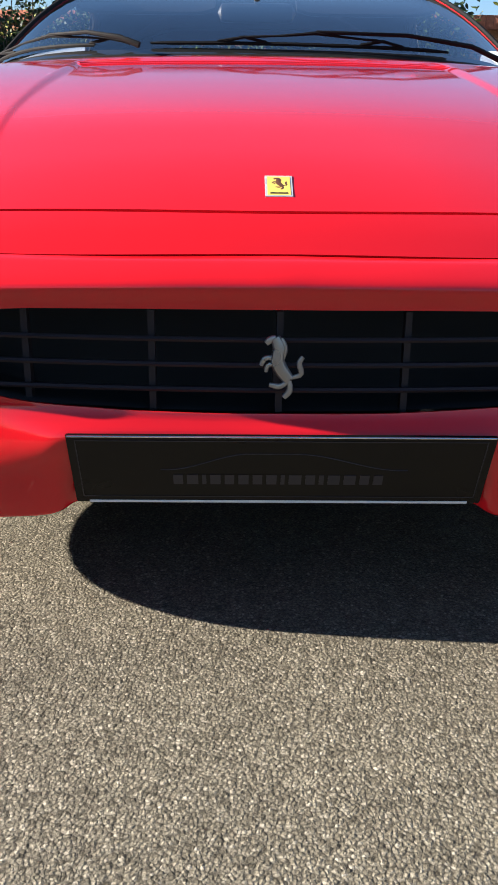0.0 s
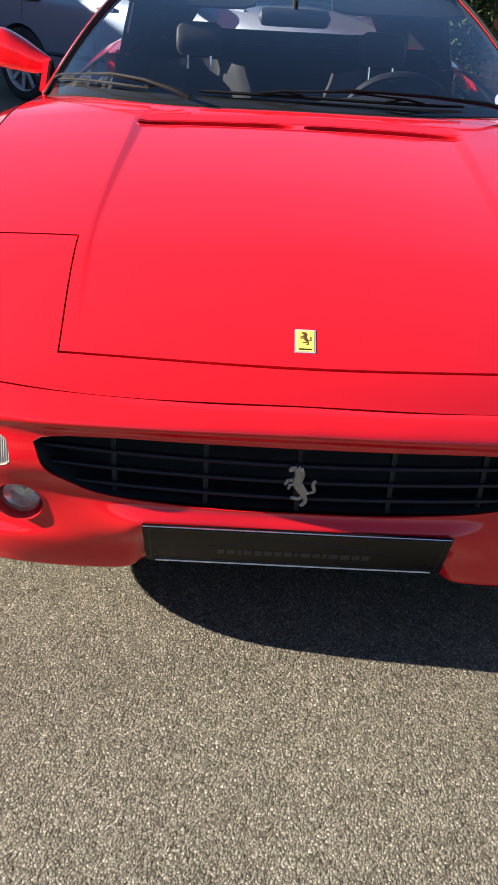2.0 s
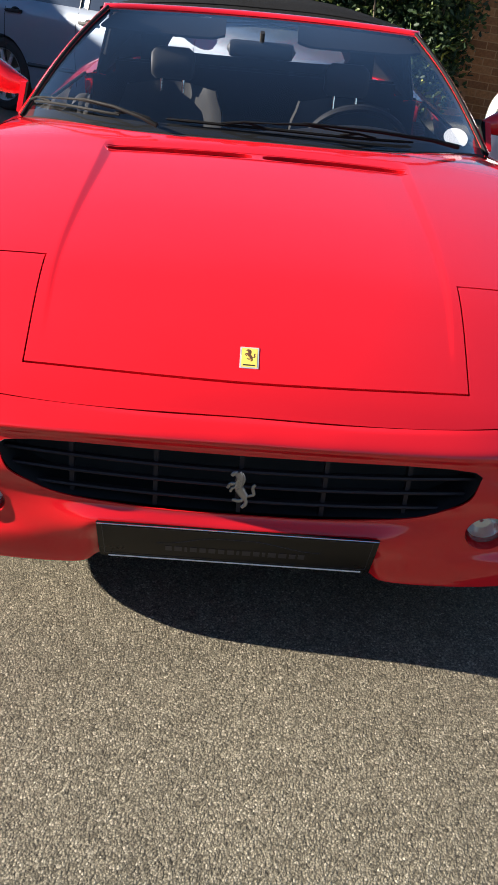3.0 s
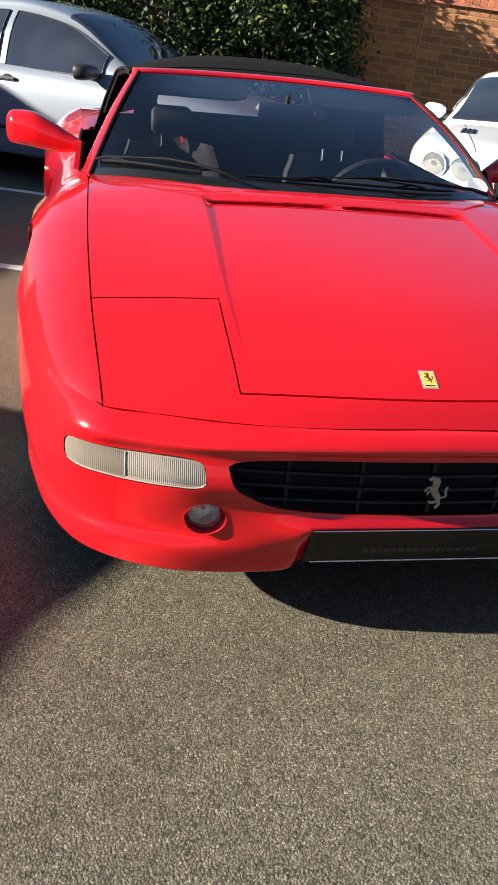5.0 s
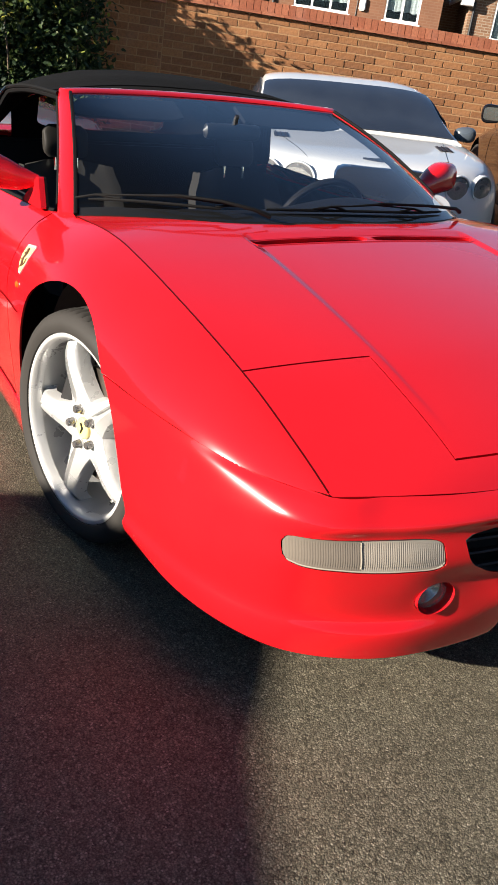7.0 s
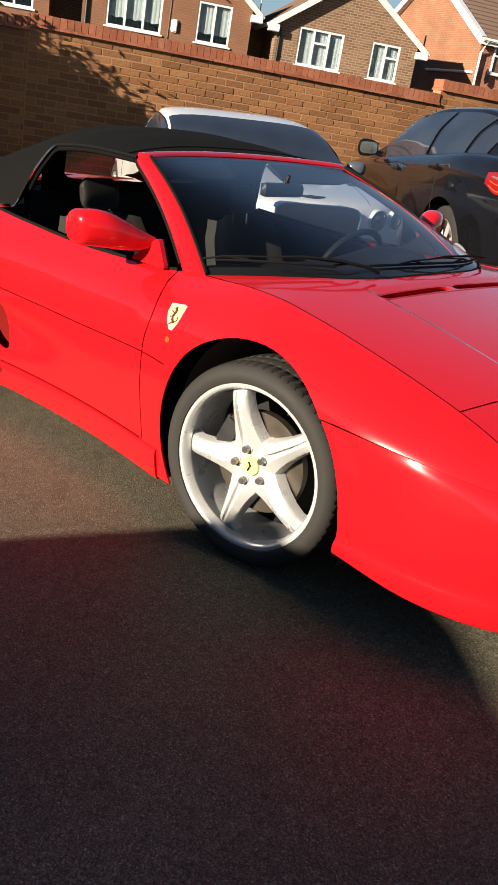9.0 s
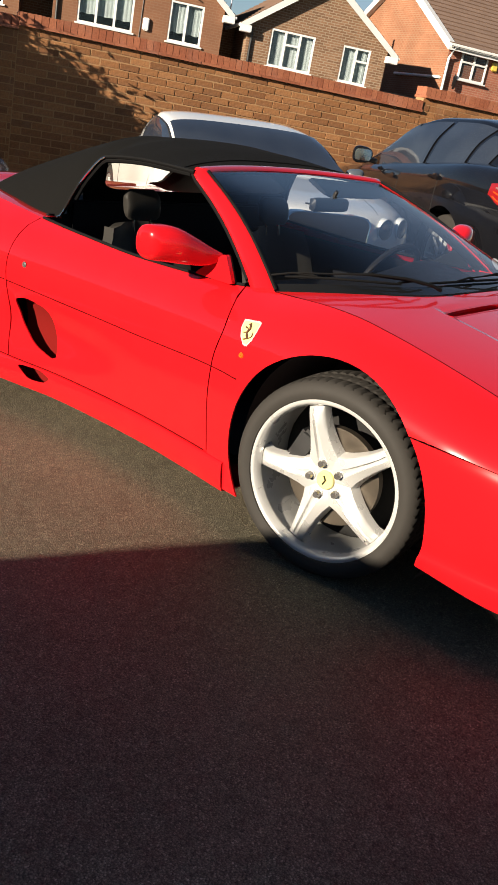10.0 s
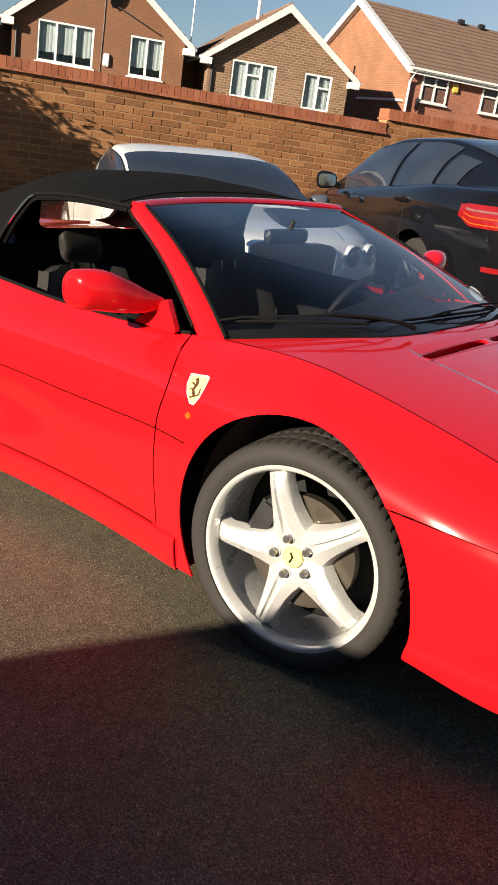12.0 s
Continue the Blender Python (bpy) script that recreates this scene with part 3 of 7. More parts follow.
# nose: bumper as a net of level lines, from the centre round to the wheel opening
LEVELS = [
    [(0, 0.046, 0.503), (0.2, 0.051, 0.502), (0.42, 0.077, 0.500), (0.58, 0.109, 0.501), (0.688, 0.138, 0.5055), (0.778, 0.28, 0.513), (0.846, 0.46, 0.537), (0.893, 0.745, 0.559)],
    [(0, 0.020, 0.493), (0.2, 0.026, 0.492), (0.42, 0.048, 0.488), (0.59, 0.085, 0.486), (0.705, 0.125, 0.487), (0.788, 0.27, 0.496), (0.853, 0.455, 0.512), (0.894, 0.74, 0.53)],
    [(0, 0.0, 0.474), (0.2, 0.004, 0.472), (0.43, 0.024, 0.467), (0.60, 0.066, 0.463), (0.722, 0.118, 0.463), (0.797, 0.26, 0.468), (0.858, 0.45, 0.478), (0.894, 0.73, 0.49)],
    [(0, -0.006, 0.444), (0.2, -0.002, 0.443), (0.44, 0.018, 0.437), (0.60, 0.056, 0.434), (0.735, 0.121, 0.432), (0.806, 0.255, 0.43), (0.862, 0.445, 0.43), (0.893, 0.72, 0.43)],
    [(0, -0.002, 0.38), (0.2, 0.0, 0.38), (0.43, 0.02, 0.38), (0.58, 0.052, 0.384), (0.735, 0.127, 0.384), (0.81, 0.255, 0.375), (0.862, 0.44, 0.375), (0.888, 0.70, 0.375)],
    [(0, 0.003, 0.318), (0.2, 0.004, 0.322), (0.38, 0.018, 0.33), (0.56, 0.052, 0.33), (0.722, 0.135, 0.33), (0.804, 0.258, 0.32), (0.857, 0.44, 0.32), (0.88, 0.68, 0.32)],
    [(0, 0.006, 0.285), (0.23, 0.009, 0.285), (0.32, 0.012, 0.276), (0.56, 0.062, 0.262), (0.712, 0.143, 0.26), (0.796, 0.262, 0.255), (0.85, 0.44, 0.26), (0.872, 0.665, 0.265)],
    [(0, 0.035, 0.235), (0.235, 0.034, 0.232), (0.31, 0.03, 0.22), (0.55, 0.058, 0.216), (0.705, 0.14, 0.216), (0.79, 0.262, 0.212), (0.843, 0.44, 0.218), (0.864, 0.655, 0.225)],
    [(0, 0.058, 0.195), (0.235, 0.056, 0.188), (0.31, 0.034, 0.176), (0.54, 0.058, 0.172), (0.70, 0.142, 0.172), (0.785, 0.265, 0.17), (0.838, 0.44, 0.18), (0.858, 0.648, 0.20)],
    [(0, 0.075, 0.178), (0.235, 0.073, 0.168), (0.31, 0.05, 0.15), (0.53, 0.072, 0.142), (0.69, 0.155, 0.14), (0.772, 0.275, 0.14), (0.828, 0.44, 0.155), (0.848, 0.64, 0.185)],
    [(0, 0.13, 0.172), (0.235, 0.13, 0.165), (0.31, 0.12, 0.148), (0.50, 0.14, 0.14), (0.65, 0.21, 0.138), (0.73, 0.31, 0.138), (0.78, 0.45, 0.15), (0.80, 0.63, 0.18)],
]
LEVELS[0][:5] = [(x, float(seam_nose(x)) - 0.0005, float(z_top(x, seam_nose(x))) - 0.001) for x in (0, 0.2, 0.42, 0.58, 0.688)]
for j in range(2, 8):
    LEVELS[6][j] = (LEVELS[6][j][0] - (0.006 if j > 4 else 0.0), LEVELS[6][j][1] + (0.009 if j < 5 else 0.003), LEVELS[6][j][2] - 0.004)
    LEVELS[7][j] = (LEVELS[7][j][0] + (0.004 if j > 4 else 0.0), LEVELS[7][j][1] - (0.006 if j < 5 else 0.0), LEVELS[7][j][2] + 0.008)
for k in (8, 9, 10):
    LEVELS[k] = [(x, y, z + (0.006 if k == 8 else 0.014)) for x, y, z in LEVELS[k]]
LEVELS[1][:5] = [(x, y, z + 0.004) for x, y, z in LEVELS[1][:5]]
for j in range(5):
    for k, dy in ((1, 0.0), (2, -0.003), (3, 0.014)):
        LEVELS[k][j] = (LEVELS[k][j][0], LEVELS[k][j][1] + dy, LEVELS[k][j][2])
    if j < 3:
        LEVELS[5][j] = (LEVELS[5][j][0], LEVELS[5][j][1] + 0.012, LEVELS[5][j][2])
        LEVELS[6][j] = (LEVELS[6][j][0], LEVELS[6][j][1] - 0.007, LEVELS[6][j][2])
half = net(LEVELS, 61, 71)
full = np.concatenate([half[:, :0:-1] * np.array([-1, 1, 1]), half], 1)
GRILLE = rounded([(-0.445, 0.445), (0.445, 0.445), (0.425, 0.375), (0.34, 0.328), (0.12, 0.316), (-0.12, 0.316), (-0.34, 0.328), (-0.425, 0.375)], 0.3, 5)
LAMP_RING = rounded([(0.745, 0.436), (0.487, 0.437), (0.476, 0.369), (0.62, 0.370), (0.735, 0.376), (0.757, 0.384), (0.764, 0.398), (0.764, 0.42), (0.758, 0.432)], 0.3, 8)
holes = [prism(GRILLE, 1, -0.3, 0.075, CAR)]
for s in (-1, 1):
    lamp_outline = [(s * x, z) for x, z in LAMP_RING]
    holes.append(prism(lamp_outline, 1, -0.2, 0.30, CAR))
    holes.append(prism([(s * 0.476 + 0.043 * math.cos(k), 0.299 + 0.036 * math.sin(k)) for k in np.linspace(0, 2 * math.pi, 32, endpoint=False)], 1, -0.2, 0.2, CAR))
    holes.append(ring_cutter(*HUB_F, 0.372, s))
bumper = surface("front_bumper", full, RED, CAR, (0, -1, 0), 0.004, "red front bumper with a wide dark grille opening", holes)

# seam between wing and bumper
for s in (-1, 1):
    add_tube("bumper_seam", [p * np.array([s, 1, 1]) + np.array([s * 0.0002, 0, 0.0016]) for p in spline(LEVELS[0][4:], 40)[:36]], 0.0017, SEAM_RED, CAR, 5)

for s in (-1, 1):
    add_tube("bonnet_seam", [(s * (float(x_seam(y)) - 0.0005), y, float(z_top(x_seam(y), y)) - 0.0002) for y in np.linspace(0.145, 1.44, 60)], 0.0015, SEAM_RED, CAR, 5)

# grille: tunnel and back painted near-black for the inner shade, slats and uprights
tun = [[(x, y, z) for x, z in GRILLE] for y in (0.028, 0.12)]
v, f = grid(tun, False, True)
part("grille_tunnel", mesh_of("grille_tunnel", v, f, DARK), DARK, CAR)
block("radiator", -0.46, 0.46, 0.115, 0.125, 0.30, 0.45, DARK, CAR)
g_end = curve([0.31, 0.33, 0.36, 0.40, 0.44], [0.30, 0.345, 0.41, 0.436, 0.445])
for z in (0.345, 0.376, 0.407):
    e = float(g_end(z)) - 0.004
    pts = [(x, 0.022 + 0.035 * (x / 0.44) ** 2, z) for x in np.linspace(-e, e, 25)]
    rows = [[(x, y - dy, zz + dz) for dy, dz in ((0, 0.0025), (0.004, 0.003), (0.006, 0), (0.004, -0.003), (0, -0.0025), (-0.012, 0))] for x, y, zz in pts]
    v, f = grid(rows, False, True)
    part("grille_slat", mesh_of("grille_slat", v, f, GRILLE_METAL), GRILLE_METAL, CAR)
for x in (-0.31, -0.155, 0.0, 0.155, 0.31):
    block("grille_upright", x - 0.004, x + 0.004, 0.026 + 0.035 * (x / 0.44) ** 2, 0.042 + 0.035 * (x / 0.44) ** 2, 0.315, 0.44, GRILLE_METAL, CAR)

# lamps in the nose
def on_nose(x, z):
    """The y of the bumper's face at x and z."""
    ys = [np.interp(x, half[i, :, 0], half[i, :, 1]) for i in range(10, 44)]
    zs = [np.interp(x, half[i, :, 0], half[i, :, 2]) for i in range(10, 44)]
    return float(np.interp(-z, [-q for q in zs], ys))


for s in (-1, 1):
    rows, back = [], []
    n = 281
    high = sorted(p for p in LAMP_RING if p[1] > 0.4085)
    deep = sorted(p for p in LAMP_RING if p[1] <= 0.4085)
    for i in range(n):
        a = i / (n - 1)
        x = 0.4815 + (0.7615 - 0.4815) * a
        zt = float(np.interp(x, [p[0] for p in high], [p[1] for p in high])) - 0.0012
        zb = float(np.interp(x, [p[0] for p in deep], [p[1] for p in deep])) + 0.0012
        row = []
        for j, b in enumerate(np.linspace(0, 1, 25)):
            ridge = (0.0005 * (i % 4 < 2) + 0.00025 * (j % 2)) * (0.1 < b < 0.88)
            lip = 0.0015 * (b >= 0.88)
            row.append((s * x, on_nose(x, zt + (zb - zt) * b) + 0.004 - ridge - lip, zt + (zb - zt) * b))
        rows.append(row)
        back.append([(s * (x * 0.97 + 0.012), on_nose(x, 0.4) + 0.05, zt + (zb - zt) * b) for b in (0, 0.5, 1)])
    lamp = surface("indicator_lamp", back[::4], LAMP_METAL, CAR, (0, -1, 0), 0.002, "slim clear indicator and side lamp")
    surface("lens", rows[:160], LENS_RIBBED, lamp, (0, -1, 0), 0.0, "clear ribbed lens")
    surface("lens", rows[160:], LENS_SMOKED, lamp, (0, -1, 0), 0.0, "clear ribbed lens over a darker lamp")
    add_tube("lens_divider", [p for p in np.array(rows[160])[2:22] + np.array([0, -0.0005, 0])], 0.0014, LENS_RIM, lamp, 5)
    add_tube("lamp_seal", [(s * x, on_nose(x, z) + 0.002, z) for x, z in LAMP_RING], 0.0013, SEAM_RED, lamp, 6, True)
    low_edge = [(s * x, on_nose(x, z) + 0.002, z + 0.003) for x, z in deep if 0.484 < x < 0.757]
    add_tube("lens_rim", low_edge, 0.0018, LENS_RIM, lamp, 6)
    y0 = on_nose(0.476, 0.299)
    v, f = lathe([(0.0, 0.043), (0.012, 0.0415), (0.05, 0.038), (0.05, 0.002)], n=32)
    v = np.stack([v[:, 1] + s * 0.476, y0 + v[:, 0] - 0.004 + 0.10 * (s * (v[:, 1] + s * 0.476) - 0.476), v[:, 2] * 0.84 + 0.299], 1)
    fog = part("fog_lamp", mesh_of("fog_lamp", v, f, RED), RED, CAR, "small round fog lamp set in the bumper")
    v, f = lathe([(-0.008, 0.001), (-0.006, 0.018), (0.0, 0.034), (0.01, 0.0395)], n=32)
    v = np.stack([v[:, 1] + s * 0.476, y0 + 0.010 + v[:, 0] + 0.10 * (s * (v[:, 1] + s * 0.476) - 0.476), v[:, 2] * 0.84 + 0.299], 1)
    part("lens", mesh_of("lens", v, f, LENS_CLEAR), LENS_CLEAR, fog, "clear domed lens")
    v, f = lathe([(0.03, 0.004), (0.028, 0.018), (0.012, 0.033)], n=32)
    v = np.stack([v[:, 1] + s * 0.476, y0 + 0.012 + v[:, 0], v[:, 2] * 0.84 + 0.299], 1)
    part("reflector", mesh_of("reflector", v, f, LAMP_METAL), LAMP_METAL, fog)

# dealer's plate: black, with a fine pale border and unreadable lettering as bars
tilt = math.atan2(0.051, 0.108)


PLATE = Matrix.Translation((0.004, 0.044, 0.188)) @ Matrix.Rotation(tilt, 4, "X")
plate_black = plain("plate_black", (0.0045, 0.0042, 0.004), 0.3, grain=40, vary=0.2, bump=0, Specular_IOR_Level=0.2)
plate = block("number_plate", -0.262, 0.262, -0.003, 0.003, 0.0, 0.119, plate_black, CAR, 0.0015, PLATE, "black plastic show plate with faint lettering")
grey_ink = plain("grey_ink", (0.017, 0.016, 0.024), 0.4, bump=0)
for x0, x1, z0, z1 in ((-0.252, 0.252, 0.111, 0.1122), (-0.252, 0.252, 0.012, 0.0132), (-0.252, -0.2508, 0.012, 0.112), (0.2508, 0.252, 0.012, 0.112)):
    block("border_line", x0, x1, -0.0036, -0.003, z0, z1, grey_ink, plate, 0, PLATE)
block("chrome_edge", -0.245, 0.245, -0.0042, -0.0028, 0.001, 0.0055, UPVC, plate, 0.0006, PLATE, "bright white lower edge")
add_tube("chrome_edge", [tuple(PLATE @ Vector((x, -0.003, 0.1185))) for x in (-0.26, 0, 0.26)], 0.0012, CHROME, plate, 6)
bar = -0.135
for w in (0.012, 0.014, 0.005, 0.013, 0.012, 0.013, 0.012, 0.013, 0.005, 0.016, 0.012, 0.006, 0.015, 0.015, 0.012, 0.012):
    block("bar", bar, bar + w, -0.0037, -0.003, 0.036, 0.053, grey_ink, plate, 0, PLATE)
    bar += w + 0.0052
sweep = [(x, 0.062 + 0.028 * smooth((x + 0.14) / 0.1) * smooth((0.15 - x) / 0.13)) for x in np.linspace(-0.15, 0.16, 30)]
add_tube("line_drawing", [tuple(PLATE @ Vector((x, -0.003, z))) for x, z in sweep], 0.0007, grey_ink, plate, 5)

# bonnet badge and grille emblem, as plain shapes in their colours
bz = lambda y: float(z_top(0.0, y))
slope = math.atan2(bz(0.17) - bz(0.11), 0.06)
BADGE = Matrix.Translation((0.0, 0.14, bz(0.14))) @ Matrix.Rotation(slope, 4, "X")
badge = block("bonnet_badge", -0.0175, 0.0175, -0.0255, 0.0255, -0.003, 0.0006, ALLOY, CAR, 0.0003, BADGE, "small yellow enamel badge in a chrome frame")
block("enamel", -0.0145, 0.0145, -0.0225, 0.0225, 0.0, 0.0009, YELLOW, badge, 0, BADGE)


def emblem_bars(parent, m, size, mat, thick, r, flat=1.0):
    """A plain slanting figure of rounded strokes, standing for an emblem."""
    strokes = [([(-0.03, 0.41), (0.03, 0.27), (0.0, 0.10), (0.08, -0.06), (0.17, -0.17)], 1.0), ([(-0.02, 0.41), (-0.09, 0.385), (-0.15, 0.33)], 0.5), ([(0.05, 0.40), (0.10, 0.27), (0.07, 0.12)], 0.45), ([(0.0, 0.12), (-0.15, 0.13), (-0.22, 0.03)], 0.38), ([(0.0, 0.05), (-0.12, 0.03), (-0.15, -0.06)], 0.34), ([(0.19, -0.14), (0.33, -0.09), (0.30, 0.06), (0.35, 0.15)], 0.4), ([(0.16, -0.18), (0.05, -0.26), (-0.1, -0.24)], 0.42), ([(0.17, -0.18), (0.18, -0.32), (0.10, -0.42)], 0.45)]
    for line, w in strokes:
        pts = spline(line, 9)
        rad = r * w * (0.55 + 0.45 * np.sin(np.linspace(0.35, 2.6, 9)))
        v, f = tube([(x * size, y * size, 0.0) for x, y in pts], rad * size, 8)
        v = [tuple(m @ Vector((p[0], p[1], thick + p[2] * flat))) for p in v]
        part("emblem_stroke", mesh_of("emblem_stroke", v, f, mat), mat, parent)


emblem_bars(badge, BADGE @ Matrix.Translation((-0.001, 0.005, 0)), 0.033, EMBLEM_BROWN, 0.0009, 0.1, 0.1)
block("bar", -0.011, 0.011, -0.0195, -0.0165, 0.0, 0.0011, INK, badge, 0, BADGE)
EMB = Matrix.Translation((-0.004, 0.008, 0.377)) @ Matrix.Rotation(radians(90), 4, "X")
emblem = block("grille_emblem", -0.004, 0.004, 0.004, 0.03, -0.03, 0.03, GRILLE_METAL, CAR, 0.001, Matrix.Translation((-0.004, 0.008, 0.377)), "chrome emblem on the grille")
emblem_bars(emblem, EMB, 0.088, NUT_STEEL, 0.004, 0.1, 0.6)

# windscreen, frame, soft top
def screen_foot(x):
    """The foot of the windscreen: over the bonnet's rear edge, its corners out on the wings."""
    y = 1.08 + 0.33 * (abs(x) / 0.705) ** 3.4
    return (x, y, float(z_top(min(abs(x), 0.70), y)) + 0.004 - 0.004 * smooth((abs(x) - 0.66) / 0.06))


base_w = [screen_foot(x) for x in np.linspace(-0.705, 0.705, 37)]
head_w = [(x * 0.528, 2.03 - 0.075 * x * x, 1.081 - 0.011 * x * x) for x in np.linspace(-1, 1, 37)]
rows = []
for b in np.linspace(0, 1, 14):
    rows.append([tuple(np.array(p) * (1 - b) + np.array(q) * b + np.array([0, -0.03, 0.045]) * math.sin(math.pi * b) * 0.5) for p, q in zip(base_w, head_w)])
screen = surface("windscreen", rows, SCREEN, CAR, (0, -1, 1), 0, "raked clear windscreen")
screen.visible_shadow = False
scr = np.array(rows)


def frame_sweep():
    """The red frame of the windscreen: up one pillar, over the header and down the other, as one rounded strip."""
    line = []
    for s, k, order in ((-1, 0, 1), (1, -1, -1)):
        pil = []
        o = np.array([s * 0.40, 0.93, 0.0])
        foot = scr[0, k]
        pil.append((foot + np.array([-s * 0.012, -0.035, -0.062]), o * 0.085 + np.array([0, 0.05, -0.05])))
        pil.append((foot + np.array([-s * 0.006, -0.018, -0.028]), o * 0.08 + np.array([0, 0.035, -0.03])))
        for i in range(13):
            b = i / 13
            pil.append((scr[i, k], o * (0.07 - 0.012 * b) + np.array([0, 0.008, -0.006])))
        pil.append((scr[12, k] * 0.25 + scr[13, k] * 0.75, o * 0.054 + np.array([0, 0.012, 0.0])))
        if order > 0:
            line += pil
            for i in range(37):
                t = abs(i - 18) / 18
                c = smooth((t - 0.86) / 0.14) * 0.7
                sd = -1 if i < 18 else 1
                line.append((scr[13, i], np.array([sd * 0.03 * c, 0.047, 0.014 - 0.004 * c])))
        else:
            line += pil[::-1]
    rows = []
    for p, off in line:
        n = np.array([0.0, -0.5, 0.86]) + np.array([math.copysign(0.35, p[0]) * (abs(off[0]) > 0.016), 0, 0])
        n /= np.linalg.norm(n)
        rows.append([p + off * t + n * h for t, h in ((0.0, -0.006), (0.03, 0.0015), (0.12, 0.0042), (0.3, 0.0068), (0.55, 0.0074), (0.8, 0.006), (0.95, 0.002), (1.0, -0.006), (0.98, -0.014))])
    return rows


fr_rows = frame_sweep()
surface("windscreen_frame", fr_rows, RED, CAR, (0, -1, 1), 0.004, "red windscreen frame")
for s, k in ((-1, 0), (1, -1)):
    add_tube("screen_seal", scr[:, k] + np.array([0, -0.002, 0.004]), 0.006, WIPER_BLACK, CAR, 6)
    outer = [r[-1] for r in (fr_rows[3:16] if s < 0 else fr_rows[-4:-17:-1])]
    add_tube("pillar_seal", outer, 0.008, WIPER_BLACK, CAR, 6)
    inner = []
    for r in (fr_rows[0:17] if s < 0 else fr_rows[-1:-18:-1]):
        i0, i1 = np.array(r[0]), np.array(r[-1])
        down = np.array([0.0, 0.35, -0.93])
        inner.append([i0 + down * 0.004, i0 + down * 0.014 + (i1 - i0) * 0.15, i0 * 0.5 + i1 * 0.5 + down * 0.02, i1 + down * 0.012 - (i1 - i0) * 0.1, i1 + down * 0.003])
    surface("pillar_trim", inner, WIPER_BLACK, CAR, (-s, 0.3, -0.5))
surface("cowl_panel", [[(x, float(cowl(x)) + d, float(z_top(x, cowl(x))) + dz) for x in np.linspace(-0.69, 0.69, 31)] for d, dz in ((-0.004, -0.003), (0.03, -0.004), (0.10, -0.02), (0.22, -0.03))], BLACK_PLASTIC, CAR, (0, 0, 1))

C = curve([0, 0.2, 0.4, 0.55, 0.68, 0.82, 1], [1.094, 1.134, 1.148, 1.13, 1.085, 1.0, 0.842])
Cy = curve([0, 0.2, 0.4, 0.55, 0.68, 0.82, 1], [2.07, 2.30, 2.52, 2.70, 2.86, 3.07, 3.40])
Ex = curve([0, 0.2, 0.36, 0.44, 0.52, 0.62, 0.8, 0.9, 1], [0.556, 0.565, 0.585, 0.62, 0.672, 0.668, 0.645, 0.60, 0.52])
Ey = curve([0, 0.2, 0.36, 0.44, 0.52, 0.62, 0.8, 0.9, 1], [1.995, 2.25, 2.475, 2.56, 2.65, 2.76, 3.05, 3.24, 3.36])
Ez = curve([0, 0.2, 0.36, 0.44, 0.52, 0.62, 0.8, 0.9, 1], [1.066, 1.072, 1.055, 0.965, 0.795, 0.795, 0.822, 0.832, 0.832])
roof = []
for u in np.linspace(0, 1, 56):
    row = []
    for t in np.linspace(-1, 1, 41):
        a = abs(t)
        g = a**2.6
        x = float(Ex(u)) * t
        wave = 0.004 * math.sin(u * 40) * a * (1 - a) * smooth((0.6 - u) / 0.3)
        bulge = 0.085 * (1 - a**2) * a * smooth((u - 0.42) / 0.2)
        row.append((x, float(Cy(u)) * (1 - a**2) + float(Ey(u)) * a**2, float(C(u)) * (1 - g) + float(Ez(u)) * g + wave + bulge))
    roof.append(row)
rear_hole = [prism(rounded([(-0.33, 1.035), (0.33, 1.035), (0.46, 0.85), (-0.46, 0.85)], 0.2), 1, 2.72, 3.6, CAR)]
softtop = surface("soft_top", roof, FABRIC, CAR, (0, 0, 1), 0.008, "black fabric soft top, closed", rear_hole)
R = np.array(roof)
sel = [[R[i, j] + np.array([0, -0.004, -0.006]) for j in range(5, 36)] for i in range(34, 56)]
rw = surface("rear_window", sel, PLASTIC_WINDOW, softtop, (0, 1, 1), 0, "hazy plastic rear window")
rw.visible_shadow = False
add_tube("front_bow_seam", R[3] + np.array([0, 0, 0.001]), 0.003, FABRIC, softtop, 6)
for s, k in ((-1, 0), (1, -1)):
    add_tube("window_seal", R[:30, k], 0.007, WIPER_BLACK, softtop, 6)
    add_tube("roof_rail", [p + np.array([-s * 0.014, 0.0, -0.01]) for p in R[1:27, k]], 0.013, WIPER_BLACK, softtop, 8)
    belt = [(s * (float(k_x(y)) - 0.004), y, float(k_z(y)) + 0.002) for y in np.linspace(1.525, 2.66, 24)]
    add_tube("belt_seal", belt, 0.007, WIPER_BLACK, CAR, 6)
    # chrome-edged rear edge of the window
    add_tube("window_trim", [R[i, k] + np.array([s * 0.004, -0.006, 0.0]) for i in range(20, 30)], 0.004, CHROME, CAR, 6)

